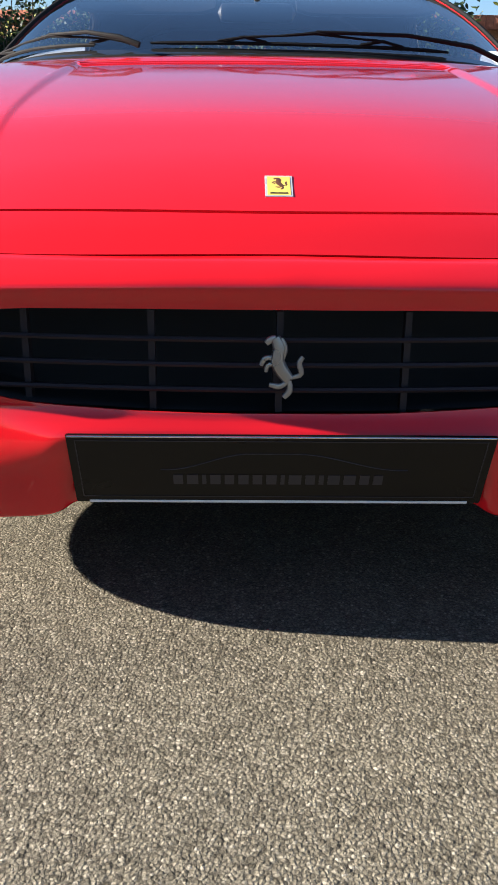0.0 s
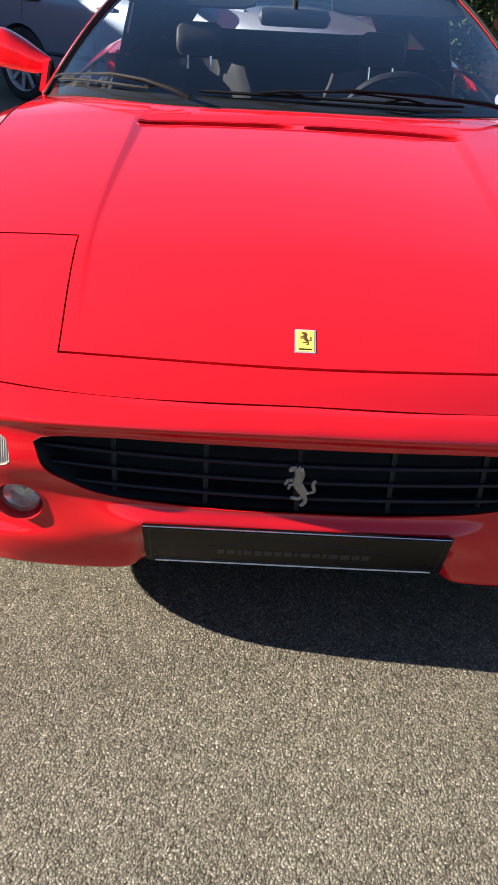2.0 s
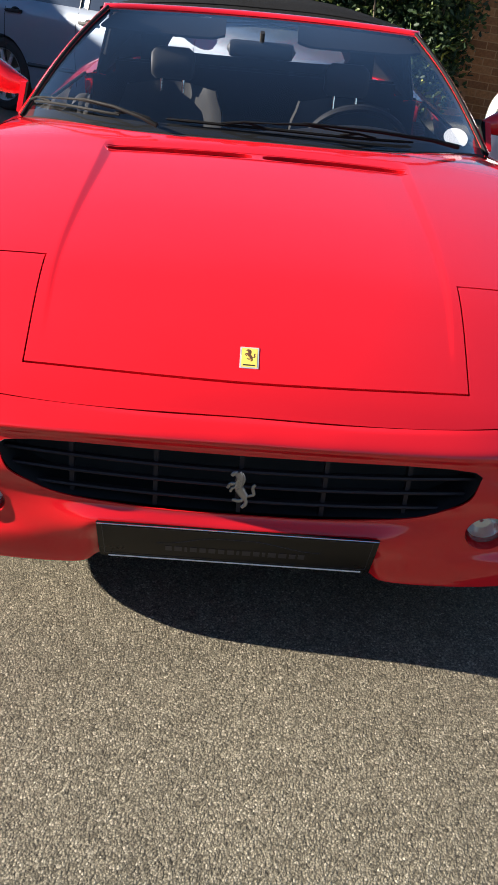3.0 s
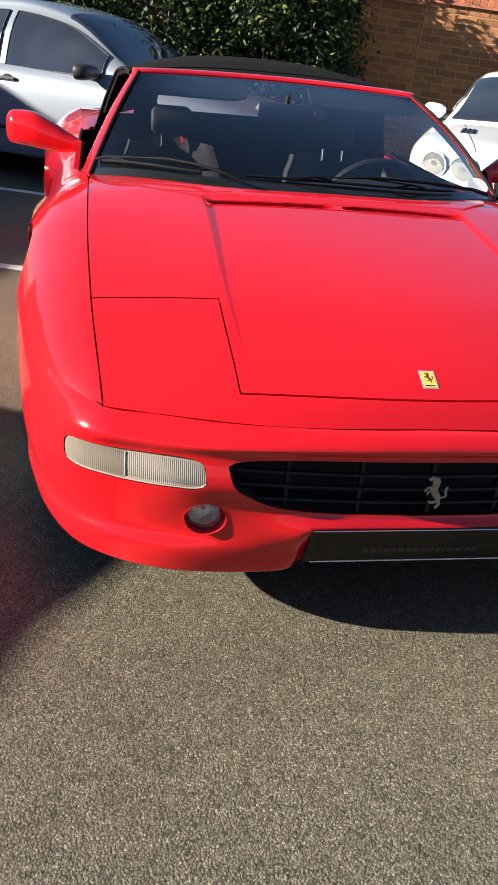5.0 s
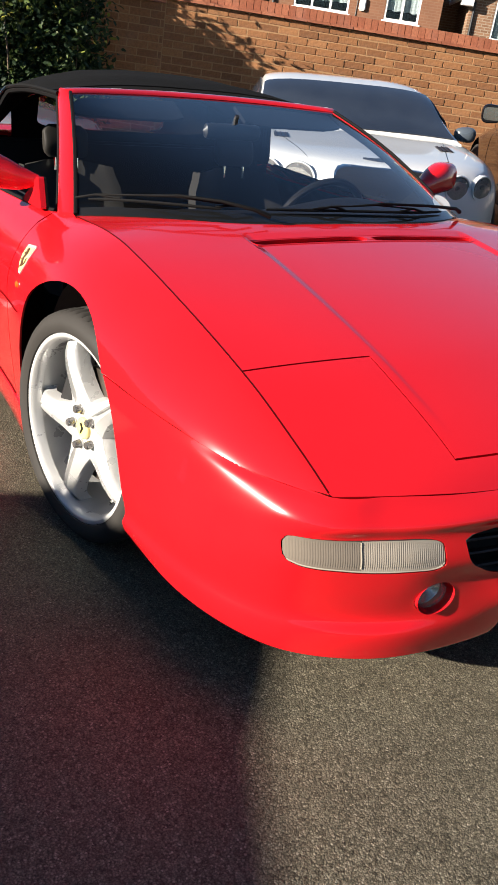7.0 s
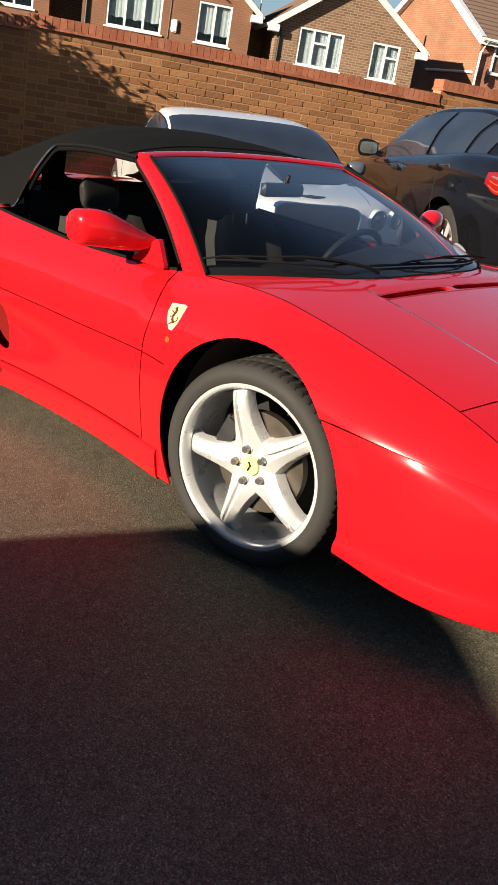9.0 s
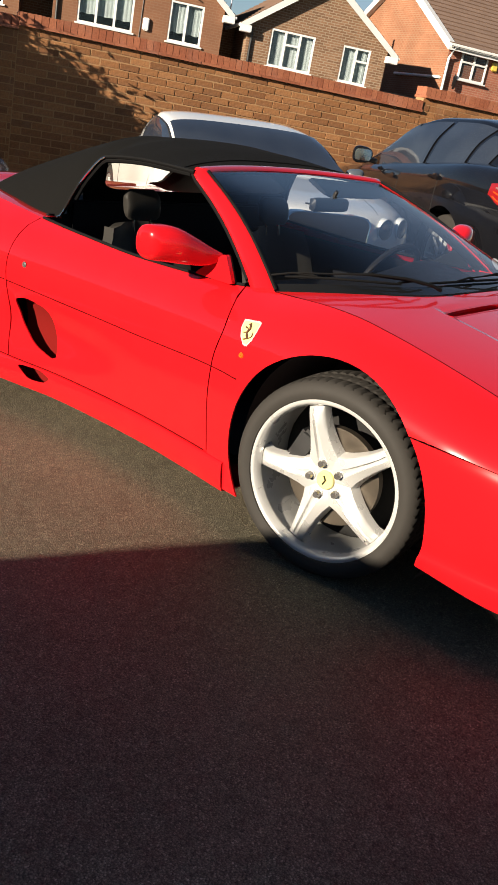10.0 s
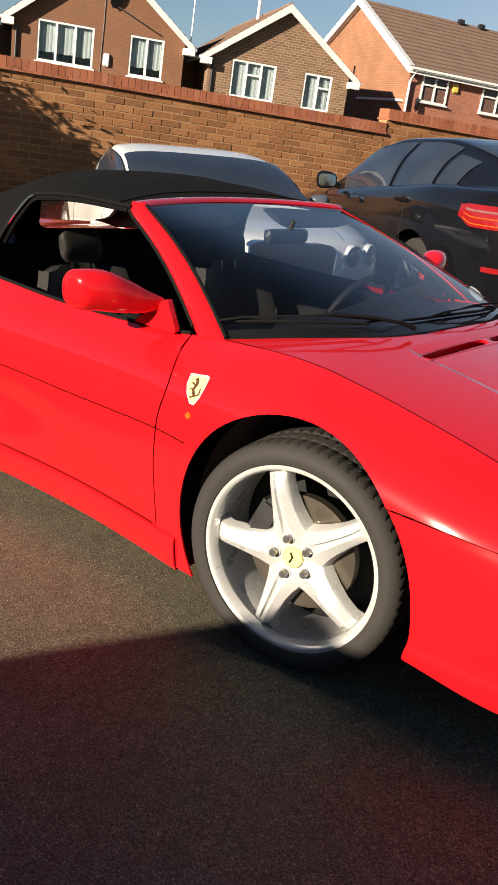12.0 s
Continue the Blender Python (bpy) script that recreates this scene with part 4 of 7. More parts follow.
# rear deck and tail, closing the body
deck = []
for a in np.linspace(-1, 1, 25):
    row = []
    for y in np.linspace(3.3, 4.2, 26):
        e = float(k_x(y)) - 0.001
        row.append((a * e, y, float(k_z(y)) + (1 - a**2) * (0.012 - 0.03 * smooth((y - 3.4) / 0.3) + 0.045 * smooth((y - 3.85) / 0.2))))
    deck.append(row)
surface("rear_deck", deck, RED, CAR, (0, 0, 1), 0.006)
tail = []
for z in np.linspace(0.16, 0.762, 14):
    e = 0.70 + 0.14 * math.sin(math.pi * min(1, (0.762 - z) / 0.5) * 0.5)
    tail.append([(t * e, 4.2 + 0.06 * (1 - t**4) + 0.03 * math.sin(math.pi * (z - 0.16) / 0.64), z) for t in np.linspace(-1, 1, 25)])
surface("rear_bumper", tail, RED, CAR, (0, 1, 0), 0.006)
surface("parcel_shelf", [[(x, y, 0.775 + 0.03 * smooth((y - 3.1) / 0.2)) for y in np.linspace(2.66, 3.37, 8)] for x in np.linspace(-0.6, 0.6, 9)], LEATHER, CAR, (0, 0, 1))
for s in (-1, 1):
    wing_top = []
    for y in np.linspace(2.665, 3.3, 14):
        u = float(np.interp(y, [float(Ey(q)) for q in np.linspace(0.5, 1, 30)], np.linspace(0.5, 1, 30)))
        inner = np.array([s * (float(Ex(u)) - 0.03), y, float(Ez(u)) - 0.006])
        outer = np.array([s * (float(k_x(y)) - 0.001), y, float(k_z(y))])
        wing_top.append([tuple(inner * (1 - q) + outer * q + np.array([0, 0, 0.006 * math.sin(math.pi * q)])) for q in np.linspace(0, 1, 6)])
    surface("wing_top", wing_top, RED, CAR, (0, 0, 1), 0.003)
block("floor_pan", -0.66, 0.66, 0.25, 4.1, 0.135, 0.15, DARK, CAR)

# ---- wheels ----


def turned(v, f, name, mat, parent, m=None):
    if m is not None:
        v = [m @ Vector(p) for p in v]
    return part(name, mesh_of(name, v, f, mat), mat, parent)


def sport_wheel(m, parent, s):
    """A five-spoke star wheel; its outer face looks along -x before m is applied."""
    prof = [(0.03, 0.219), (0.012, 0.223), (0.002, 0.228), (0.0, 0.231), (0.0, 0.2385), (0.003, 0.2408), (0.010, 0.2408), (0.014, 0.234), (0.05, 0.226), (0.11, 0.222), (0.19, 0.224), (0.205, 0.236)]
    v, f = lathe([(a - 0.085, r * 1.045) for a, r in prof], n=72)
    rim = turned(v, f, "wheel", ALLOY, parent, m)
    tagged(rim, "silver five-spoke alloy wheel with a low-profile black tyre")
    tp = [(0.012, 0.236), (-0.004, 0.242), (-0.012, 0.262), (-0.010, 0.285), (0.0, 0.302), (0.008, 0.3105), (0.022, 0.3155), (0.05, 0.3185), (0.056, 0.3125), (0.064, 0.3125), (0.07, 0.3185), (0.105, 0.319), (0.112, 0.3125), (0.12, 0.3125), (0.126, 0.319), (0.16, 0.3185), (0.19, 0.3155), (0.21, 0.303), (0.222, 0.28), (0.222, 0.26), (0.205, 0.238)]
    n = 264
    P = []
    for j, (a, r) in enumerate(tp):
        row = []
        for i in range(n):
            k = 2 * math.pi * (i + 0.5 * (j % 3)) / n
            rr = 0.2468 + (r - 0.236) * 0.745 - (0.0045 if (j in (6, 7, 10, 11, 14, 15, 16) and i % 4 == 0) else 0)
            row.append((a - 0.085, rr * math.cos(k), rr * math.sin(k)))
        P.append(row)
    v, f = grid(P, False, True)
    tyre = turned(v, f, "tyre", RUBBER, rim, m)
    tagged(tyre, "black road tyre with block tread")
    # star: hub and five fluted spokes
    for q in range(5):
        ang = radians(72 + 72 * q)
        d, e = np.array([0, math.cos(ang), math.sin(ang)]), np.array([0, -math.sin(ang), math.cos(ang)])
        rows = []
        for r, w, x in ((0.0, 0.05, -0.050), (0.045, 0.058, -0.054), (0.065, 0.053, -0.058), (0.09, 0.043, -0.062), (0.12, 0.0355, -0.066), (0.16, 0.029, -0.07), (0.195, 0.0265, -0.068), (0.212, 0.028, -0.060), (0.226, 0.035, -0.046), (0.230, 0.04, -0.032)):
            g = 0.0085 * smooth((r - 0.05) / 0.03) * smooth((0.215 - r) / 0.03)
            k = 1.6 * g
            sec = [(-w * 1.12, x + 0.045), (-w, x + 0.016), (-w * 0.9, x + 0.007), (-w * 0.72, x + 0.003), (-w * 0.36, x - k * 0.35), (-w * 0.26, x - k * 0.5), (-w * 0.2, x + k * 0.25), (0, x + k * 0.45), (w * 0.2, x + k * 0.25), (w * 0.26, x - k * 0.5), (w * 0.36, x - k * 0.35), (w * 0.72, x + 0.003), (w * 0.9, x + 0.007), (w, x + 0.016), (w * 1.12, x + 0.045)]
            rows.append([d * r * 1.04 + e * a + np.array([b, 0, 0]) for a, b in sec])
        v, f = grid(rows)
        turned(v, f, "spoke", ALLOY, rim, m)
        lug_at = d * 0.052
        v, f = lathe([(-0.075, 0.001), (-0.075, 0.0085), (-0.072, 0.0105), (-0.056, 0.0115), (-0.054, 0.0135), (-0.045, 0.0135)], n=12)
        turned(v + lug_at, f, "lug_nut", NUT_STEEL, rim, m)
        v, f = lathe([(-0.052, 0.0155), (-0.0575, 0.0155), (-0.0575, 0.0145), (-0.0562, 0.0138), (-0.0562, 0.008)], n=20)
        turned(v + lug_at, f, "lug_well", ALLOY, rim, m)
    v, f = lathe([(-0.060, 0.001), (-0.062, 0.026), (-0.060, 0.0285), (-0.05, 0.03)], n=32)
    cap = turned(v, f, "centre_cap", PALE_YELLOW, rim, m)
    tagged(cap, "small yellow centre cap")
    v, f = tube([(-0.0625, 0.004, 0.014), (-0.0625, -0.003, 0.002), (-0.0625, 0.005, -0.014)], 0.0028, 6)
    turned(v, f, "emblem_stroke", INK, rim, m)
    v, f = lathe([(0.0, 0.05), (-0.012, 0.06), (-0.014, 0.075), (-0.014, 0.155), (0.012, 0.155), (0.012, 0.05)], n=48)
    turned(v, f, "brake_disc", STEEL, rim, m)
    bm = bmesh.new()
    box(bm, -0.045, 0.03, 0.085, 0.155, -0.07, 0.075, 0.012)
    bmesh.ops.transform(bm, matrix=m @ Matrix.Rotation(radians(25), 4, "X"), verts=bm.verts)
    part("brake_caliper", bm, BLACK_PLASTIC, rim)
    v, f = tube([(-0.05, -0.15, -0.12), (-0.062, -0.163, -0.13), (-0.075, -0.17, -0.136)], 0.0035, 6)
    turned(v, f, "valve", CHROME, rim, m)
    # near-black disc closing the wheel's back, painted for the shade inside
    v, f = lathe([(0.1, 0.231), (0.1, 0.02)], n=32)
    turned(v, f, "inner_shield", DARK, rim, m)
    return rim


STEER = 9.5
half_turn = Matrix.Rotation(math.pi, 4, "Z")
sport_wheel(Matrix.Translation((-0.766, 1.022, 0.306)) @ Matrix.Rotation(radians(STEER), 4, "Z"), CAR, -1)
sport_wheel(Matrix.Translation((0.766, 1.022, 0.306)) @ Matrix.Rotation(radians(STEER), 4, "Z") @ half_turn, CAR, 1)
sport_wheel(Matrix.Translation((-0.82, 3.44, 0.306)), CAR, -1)
sport_wheel(Matrix.Translation((0.82, 3.44, 0.306)) @ half_turn, CAR, 1)

# ---- fittings of the red car ----
for s in (-1, 1):
    # door mirror: rounded shell on a short foot
    rows = []
    reach = curve([0, 0.08, 0.3, 0.6, 0.85, 0.96, 1], [0.735, 0.765, 0.82, 0.90, 0.962, 0.982, 0.987])
    deep = curve([0, 0.08, 0.3, 0.6, 0.85, 0.96, 1], [0.013, 0.026, 0.047, 0.06, 0.053, 0.032, 0.001])
    tall = curve([0, 0.08, 0.3, 0.6, 0.85, 0.96, 1], [0.015, 0.029, 0.046, 0.0575, 0.0545, 0.037, 0.001])
    for u in np.linspace(0, 1, 30):
        c = np.array([float(reach(u)), 1.642 + 0.105 * u**0.7, 0.838 + 0.034 * smooth(u / 0.7)])
        ry, rz = float(deep(u)), float(tall(u))
        row = []
        for k in np.linspace(0, 2 * math.pi, 28, endpoint=False):
            ck, sk = math.copysign(abs(math.cos(k)) ** 0.8, math.cos(k)), math.copysign(abs(math.sin(k)) ** 0.8, math.sin(k))
            row.append((s * c[0], c[1] + ry * ck, c[2] + rz * sk))
        rows.append(row)
    v, f = grid(rows, False, True)
    mir = part("door_mirror", mesh_of("door_mirror", v, f, RED), RED, CAR, "red teardrop door mirror")
    bm = bmesh.new()
    bm.from_mesh(mir.data)
    bmesh.ops.recalc_face_normals(bm, faces=bm.faces)
    bm.to_mesh(mir.data)
    bm.free()
    tri_p = rounded([(1.55, 0.766), (1.735, 0.768), (1.605, 0.858)], 0.12)
    sail = [(s * (0.757 - 0.10 * max(0.0, z - 0.77)), y, z) for y, z in tri_p] + [(s * (0.740 - 0.10 * max(0.0, z - 0.77)), y, z) for y, z in tri_p]
    n_t = len(tri_p)
    part("sail", mesh_of("sail", sail, [list(range(n_t)), list(range(2 * n_t - 1, n_t - 1, -1))] + [(i, i + n_t, (i + 1) % n_t + n_t, (i + 1) % n_t) for i in range(n_t)], RED, False, (s, 0, 0.1)), RED, mir, flat=True)
    shut = [(s * (0.7385 - 0.10 * max(0.0, z - 0.77)), y, z) for y, z in tri_p] + [(s * (0.733 - 0.10 * max(0.0, z - 0.77)), y, z) for y, z in tri_p]
    part("sail_trim", mesh_of("sail_trim", shut, [list(range(n_t)), list(range(2 * n_t - 1, n_t - 1, -1))] + [(i, i + n_t, (i + 1) % n_t + n_t, (i + 1) % n_t) for i in range(n_t)], WIPER_BLACK, False, (-s, 0, 0.1)), WIPER_BLACK, mir, flat=True)
    # shield badge, side lamp, lock, repeater
    def on_side(y, z, off=0.002):
        return Vector((s * (float(x_side(y, z)) + off), y, z))

    shield = [(1.413, 0.701), (1.395, 0.7035), (1.372, 0.7055), (1.350, 0.7085), (1.337, 0.706), (1.333, 0.68), (1.337, 0.655), (1.350, 0.634), (1.367, 0.634), (1.391, 0.655), (1.407, 0.678)]
    for grow, off, mat, nm in ((1.0, 0.003, ALLOY, "side_badge"), (0.86, 0.0042, PALE_YELLOW, "enamel")):
        cy, cz = 1.371, 0.675
        pts = [on_side(cy - 0.012 + (y - cy) * grow * 0.94, cz + (z - cz) * grow, off) for y, z in shield]
        ctr = on_side(cy - 0.012, cz, off)
        vs = pts + [ctr] + [p + Vector((-s * 0.003, 0, -0.001)) for p in pts]
        n = len(pts)
        fs = [(i, (i + 1) % n, n) for i in range(n)] + [(i, n + 1 + i, n + 1 + (i + 1) % n, (i + 1) % n) for i in range(n)]
        if nm == "side_badge":
            sb = part(nm, mesh_of(nm, vs, fs, mat, False, (s, 0, 0.5)), mat, CAR, "pale yellow shield badge with a chrome rim", flat=True)
        else:
            part(nm, mesh_of(nm, vs, fs, mat, False, (s, 0, 0.5)), mat, sb, flat=True)
    for line, r in (([(1.374, 0.695), (1.366, 0.683), (1.370, 0.67), (1.358, 0.655)], 0.0042), ([(1.368, 0.68), (1.386, 0.684)], 0.0022), ([(1.369, 0.673), (1.384, 0.668)], 0.002), ([(1.358, 0.656), (1.346, 0.664), (1.348, 0.676)], 0.0022), ([(1.36, 0.656), (1.374, 0.65)], 0.0024), ([(1.372, 0.697), (1.38, 0.692)], 0.0026)):
        v, f = tube([on_side(y - 0.012, z, 0.0045) for y, z in spline(line, 7)], r, 6)
        part("emblem_stroke", mesh_of("emblem_stroke", v, f, EMBLEM_BROWN), EMBLEM_BROWN, sb)
    for nm, y, z, r, mat, lab in (("side_indicator", 1.352, 0.603, 0.0095, AMBER, "small round amber side indicator"), ("door_lock", 2.55, 0.628, 0.0125, NUT_STEEL, "round chrome door lock")):
        v, f = lathe([(0.0, 0.001), (0.001, r * 0.7), (-0.003, r)], n=20)
        v = [on_side(y, z, 0.001) + Vector((s * p[0] + s * 0.003, p[1], p[2])) for p in v]
        part(nm, mesh_of(nm, v, f, mat), mat, CAR, lab)
    pr = [[on_side(y, z, 0.003) for z in (0.292, 0.30, 0.308)] for y in np.linspace(2.90, 3.01, 8)]
    surface("side_reflector", pr, LENS_CLEAR, CAR, (s, 0, 0), 0.003)
    # crease line along the flank
    cr = [(2.66, 0.545), (2.3, 0.533), (1.9, 0.527), (1.49, 0.53), (1.36, 0.524)]
    add_tube("flank_groove", [on_side(y, z, 0.001) for y, z in spline(cr, 50)], 0.0019, SEAM_RED, CAR, 5)
    cr = [(2.67, 0.546), (2.85, 0.553), (3.06, 0.562)]
    add_tube("flank_groove", [on_side(y, z, 0.001) for y, z in spline(cr, 20)], 0.0019, SEAM_RED, CAR, 5)

# wipers lying along the foot of the windscreen
def on_screen(x, b, off=0.012):
    i = np.interp(b, np.linspace(0, 1, 14), np.arange(14))
    lo, hi = scr[int(i)], scr[min(13, int(i) + 1)]
    row = lo + (hi - lo) * (i - int(i))
    p = np.array([np.interp(x, row[:, 0], row[:, k]) for k in range(3)])
    return p + np.array([0, -0.5, 0.86]) * off


for ends, pivot in (((-0.665, 0.085, -0.38, 0.055), (-0.27, -0.005)), ((-0.25, 0.06, 0.43, 0.04), (0.57, -0.005))):
    x0, b0, x1, b1 = ends
    blade = [on_screen(x0 + (x1 - x0) * t, b0 + (b1 - b0) * t, 0.008) for t in np.linspace(0, 1, 14)]
    wip = add_tube("wiper", blade, [0.003] + [0.0044] * 12 + [0.003], WIPER_BLACK, CAR, 6, False, "black windscreen wiper")
    xm, bmid = (x0 + x1) / 2 + 0.03, (b0 + b1) / 2
    add_tube("wiper_bridge", [on_screen(xm + dx, bmid + (b1 - b0) / (x1 - x0) * dx, off) for dx, off in ((-0.22, 0.013), (-0.16, 0.022), (-0.08, 0.026), (0, 0.034), (0.08, 0.026), (0.15, 0.022), (0.2, 0.013))], [0.002, 0.003, 0.0025, 0.0045, 0.0025, 0.003, 0.002], WIPER_BLACK, wip, 6)
    for dx in (-0.16, 0.15):
        add_tube("wiper_yoke", [on_screen(xm + dx + k, bmid + (b1 - b0) / (x1 - x0) * (dx + k), off) for k, off in ((-0.05, 0.011), (0, 0.022), (0.05, 0.011))], 0.0036, WIPER_BLACK, wip, 6)
    add_tube("wiper_arm", [on_screen(xm, bmid + 0.002, 0.036), on_screen(xm * 0.55 + pivot[0] * 0.45, bmid * 0.55 + pivot[1] * 0.45 + 0.004, 0.042), on_screen(xm * 0.2 + pivot[0] * 0.8, bmid * 0.2 + pivot[1] * 0.8, 0.036), on_screen(pivot[0], max(pivot[1], 0), 0.02)], [0.0035, 0.0045, 0.0055, 0.007], WIPER_BLACK, wip, 8)
band = [[tuple(on_screen(x, b, -0.004)) for x in np.linspace(-0.70, 0.70, 29)] for b in (0.0, 0.03, 0.055)]
surface("screen_band", band, WIPER_BLACK, CAR, (0, -0.5, 1))

# cabin
dash = net([[(-0.66, 1.45, 0.745), (-0.3, 1.2, 0.775), (0, 1.15, 0.785), (0.34, 1.2, 0.775), (0.66, 1.45, 0.745)], [(-0.66, 1.52, 0.755), (-0.3, 1.45, 0.765), (0, 1.44, 0.765), (0.34, 1.45, 0.80), (0.66, 1.52, 0.755)], [(-0.66, 1.6, 0.745), (-0.3, 1.58, 0.75), (0, 1.58, 0.75), (0.34, 1.58, 0.79), (0.66, 1.6, 0.745)], [(-0.66, 1.64, 0.5), (-0.3, 1.62, 0.5), (0, 1.62, 0.5), (0.34, 1.62, 0.5), (0.66, 1.64, 0.5)]], 22, 30)
surface("dashboard", dash, LEATHER, CAR, (0, 0, 1), 0.006, "dark leather dashboard")
for s in (-1, 1):
    inner = [[(s * (float(x_side(y, z)) - 0.11), y, z) for z in (0.25, 0.4, 0.55, 0.68, 0.745)] for y in np.linspace(1.5, 2.7, 10)]
    surface("door_lining", inner, LEATHER, CAR, (-s, 0, 0))
    X, B = (0.36, 0.0) if s > 0 else (-0.345, 0.11)
    # seat: back, cushion, head restraint with two posts
    back = []
    for u in np.linspace(0, 1, 14):
        z = 0.34 + 0.46 * u
        y = 2.26 + B + 0.15 * u
        w = 0.24 - 0.03 * u - 0.025 * smooth((u - 0.8) / 0.2)
        back.append([(X + a * w, y + 0.045 * a * a * -1.2 + dy, z - 0.02 * a * a) for a, dy in [(-1, 0.06), (-0.98, 0.0), (-0.75, -0.01), (-0.4, 0.02), (0, 0.03), (0.4, 0.02), (0.75, -0.01), (0.98, 0.0), (1, 0.06)]])
    seat = surface("seat", back, SEAT_LEATHER, CAR, (0, -1, 0), 0.05, "dark leather bucket seat")
    cush = [[(X + a * 0.25, y + B, 0.36 + 0.05 * a * a + 0.03 * math.sin((y - 1.85) * 5)) for a in np.linspace(-1, 1, 9)] for y in np.linspace(1.85, 2.32, 8)]
    surface("cushion", cush, SEAT_LEATHER, seat, (0, 0, 1), 0.08)
    hr = []
    for u in np.linspace(0, 1, 10):
        z = 0.81 + 0.12 * u
        w = 0.09 * (1 - 0.3 * smooth((u - 0.75) / 0.25) ** 2 - 0.2 * smooth((0.15 - u) / 0.15))
        t = 0.008 + 0.018 * math.sin(math.pi * min(max(u, 0.08), 0.94))
        hr.append([(X + w * math.copysign(abs(math.cos(k)) ** 0.38, math.cos(k)), 2.40 + B + t * math.copysign(abs(math.sin(k)) ** 0.38, math.sin(k)) + 0.02 * u, z) for k in np.linspace(0, 2 * math.pi, 24, endpoint=False)])
    v, f = grid(hr, False, True)
    f += [list(range(24)), list(range(239, 215, -1))]
    part("head_restraint", mesh_of("head_restraint", v, f, SEAT_LEATHER), SEAT_LEATHER, seat)
    for dx in (-0.045, 0.045):
        add_tube("post", [(X + dx, 2.40 + B, 0.76), (X + dx, 2.405 + B, 0.825)], 0.006, CHROME, seat, 8)
WHEEL_AT = np.array([0.34, 1.71, 0.695])


def on_wheel(r, k, out=0.0):
    """A place on the steering wheel's tilted plane."""
    return tuple(WHEEL_AT + np.array([r * math.cos(k), -0.42 * r * math.sin(k) + 0.9 * out, 0.9 * r * math.sin(k) + 0.42 * out]))


wheel_s = add_tube("steering_wheel", [on_wheel(0.178, k) for k in np.linspace(0, 2 * math.pi, 48, endpoint=False)], 0.0135, LEATHER, CAR, 8, True, "black leather steering wheel")
for k in (radians(180), radians(0), radians(270)):
    add_tube("spoke", [on_wheel(0.03, k, -0.015), on_wheel(0.176, k)], [0.018, 0.011], BLACK_PLASTIC, wheel_s, 8)
v, f = lathe([(-0.02, 0.001), (-0.02, 0.04), (0.0, 0.05), (0.03, 0.04)], n=24)
part("boss", mesh_of("boss", [on_wheel(math.hypot(p[1], p[2]), math.atan2(p[2], p[1]), -p[0] - 0.015) for p in v], f, BLACK_PLASTIC), BLACK_PLASTIC, wheel_s)
block("bulkhead", -0.60, 0.60, 2.66, 2.70, 0.2, 0.86, LEATHER, CAR, 0.01)
pane_hole = rounded([(-0.40, 0.9), (0.40, 0.9), (0.385, 1.045), (-0.385, 1.045)], 0.2, 6)
outer_edge = []
for x, z in pane_hole:
    k = max(abs(x) / 0.5, abs(z - 0.95) / 0.13, 1e-6)
    ox, oz = x / k, 0.95 + (z - 0.95) / k
    outer_edge.append((ox, min(oz, 1.085 - 0.1 * (abs(ox) / 0.49) ** 2.6)))
v, f = grid([[(x, 2.712, z) for x, z in pane_hole], [(x, 2.724, z) for x, z in pane_hole], [(x, 2.724, z) for x, z in outer_edge], [(x, 2.712, z) for x, z in outer_edge]], True, True)
part("rear_lining", mesh_of("rear_lining", v, f, FABRIC), FABRIC, softtop, "black fabric round the rear window")
block("lower_bulkhead", -0.70, 0.70, 2.675, 2.695, 0.2, 0.802, LEATHER, CAR, 0.004)
block("cabin_floor", -0.7, 0.7, 1.5, 2.7, 0.16, 0.18, LEATHER, CAR)
block("centre_tunnel", -0.10, 0.10, 1.6, 2.66, 0.18, 0.44, LEATHER, CAR, 0.03)
rows = []
for t in np.linspace(-1, 1, 21):
    fat = max(1 - abs(t) ** 14, 0.0) ** 0.5
    rows.append([(0.115 * t, 1.803 + 0.017 * fat * math.cos(k), 0.99 + 0.027 * fat * math.copysign(abs(math.sin(k)) ** 0.7, math.sin(k))) for k in np.linspace(0, 2 * math.pi, 20, endpoint=False)])
v, f = grid(rows, False, True)
mir = part("rear_view_mirror", mesh_of("rear_view_mirror", v, f, BLACK_PLASTIC), BLACK_PLASTIC, CAR, "black interior rear-view mirror")
block("glass", -0.10, 0.10, 1.8175, 1.8215, 0.969, 1.011, CHROME, mir)
add_tube("stem", [(0, 1.80, 1.01), (0, 1.775, 1.045)], 0.008, BLACK_PLASTIC, mir, 8)
for s in (-1, 1):
    rows = []
    for t in np.linspace(0, 1, 12):
        x = s * (0.125 + 0.375 * t)
        drop = 0.012 * smooth((t - 0.85) / 0.15) + 0.012 * smooth((0.12 - t) / 0.12)
        hi, lo = np.array([x, 2.03 - 0.075 * (x / 0.528) ** 2, 1.062 - 0.011 * (x / 0.528) ** 2]), np.array([x + s * 0.05 * t, 1.936, 1.004 + drop])
        n = np.array([0, -0.83, 0.55]) * 0.009
        rows.append([hi - n, hi * 0.5 + lo * 0.5 - n * 1.2, lo - n * 0.8, lo - np.array([0, 0, 0.004]), lo + n * 0.8, hi * 0.5 + lo * 0.5 + n * 1.2, hi + n])
    v, f = grid(rows, False, True)
    part("sun_visor", mesh_of("sun_visor", v, f + [list(range(7)), list(range(83, 76, -1))], LEATHER), LEATHER, CAR, "dark folded sun visor")
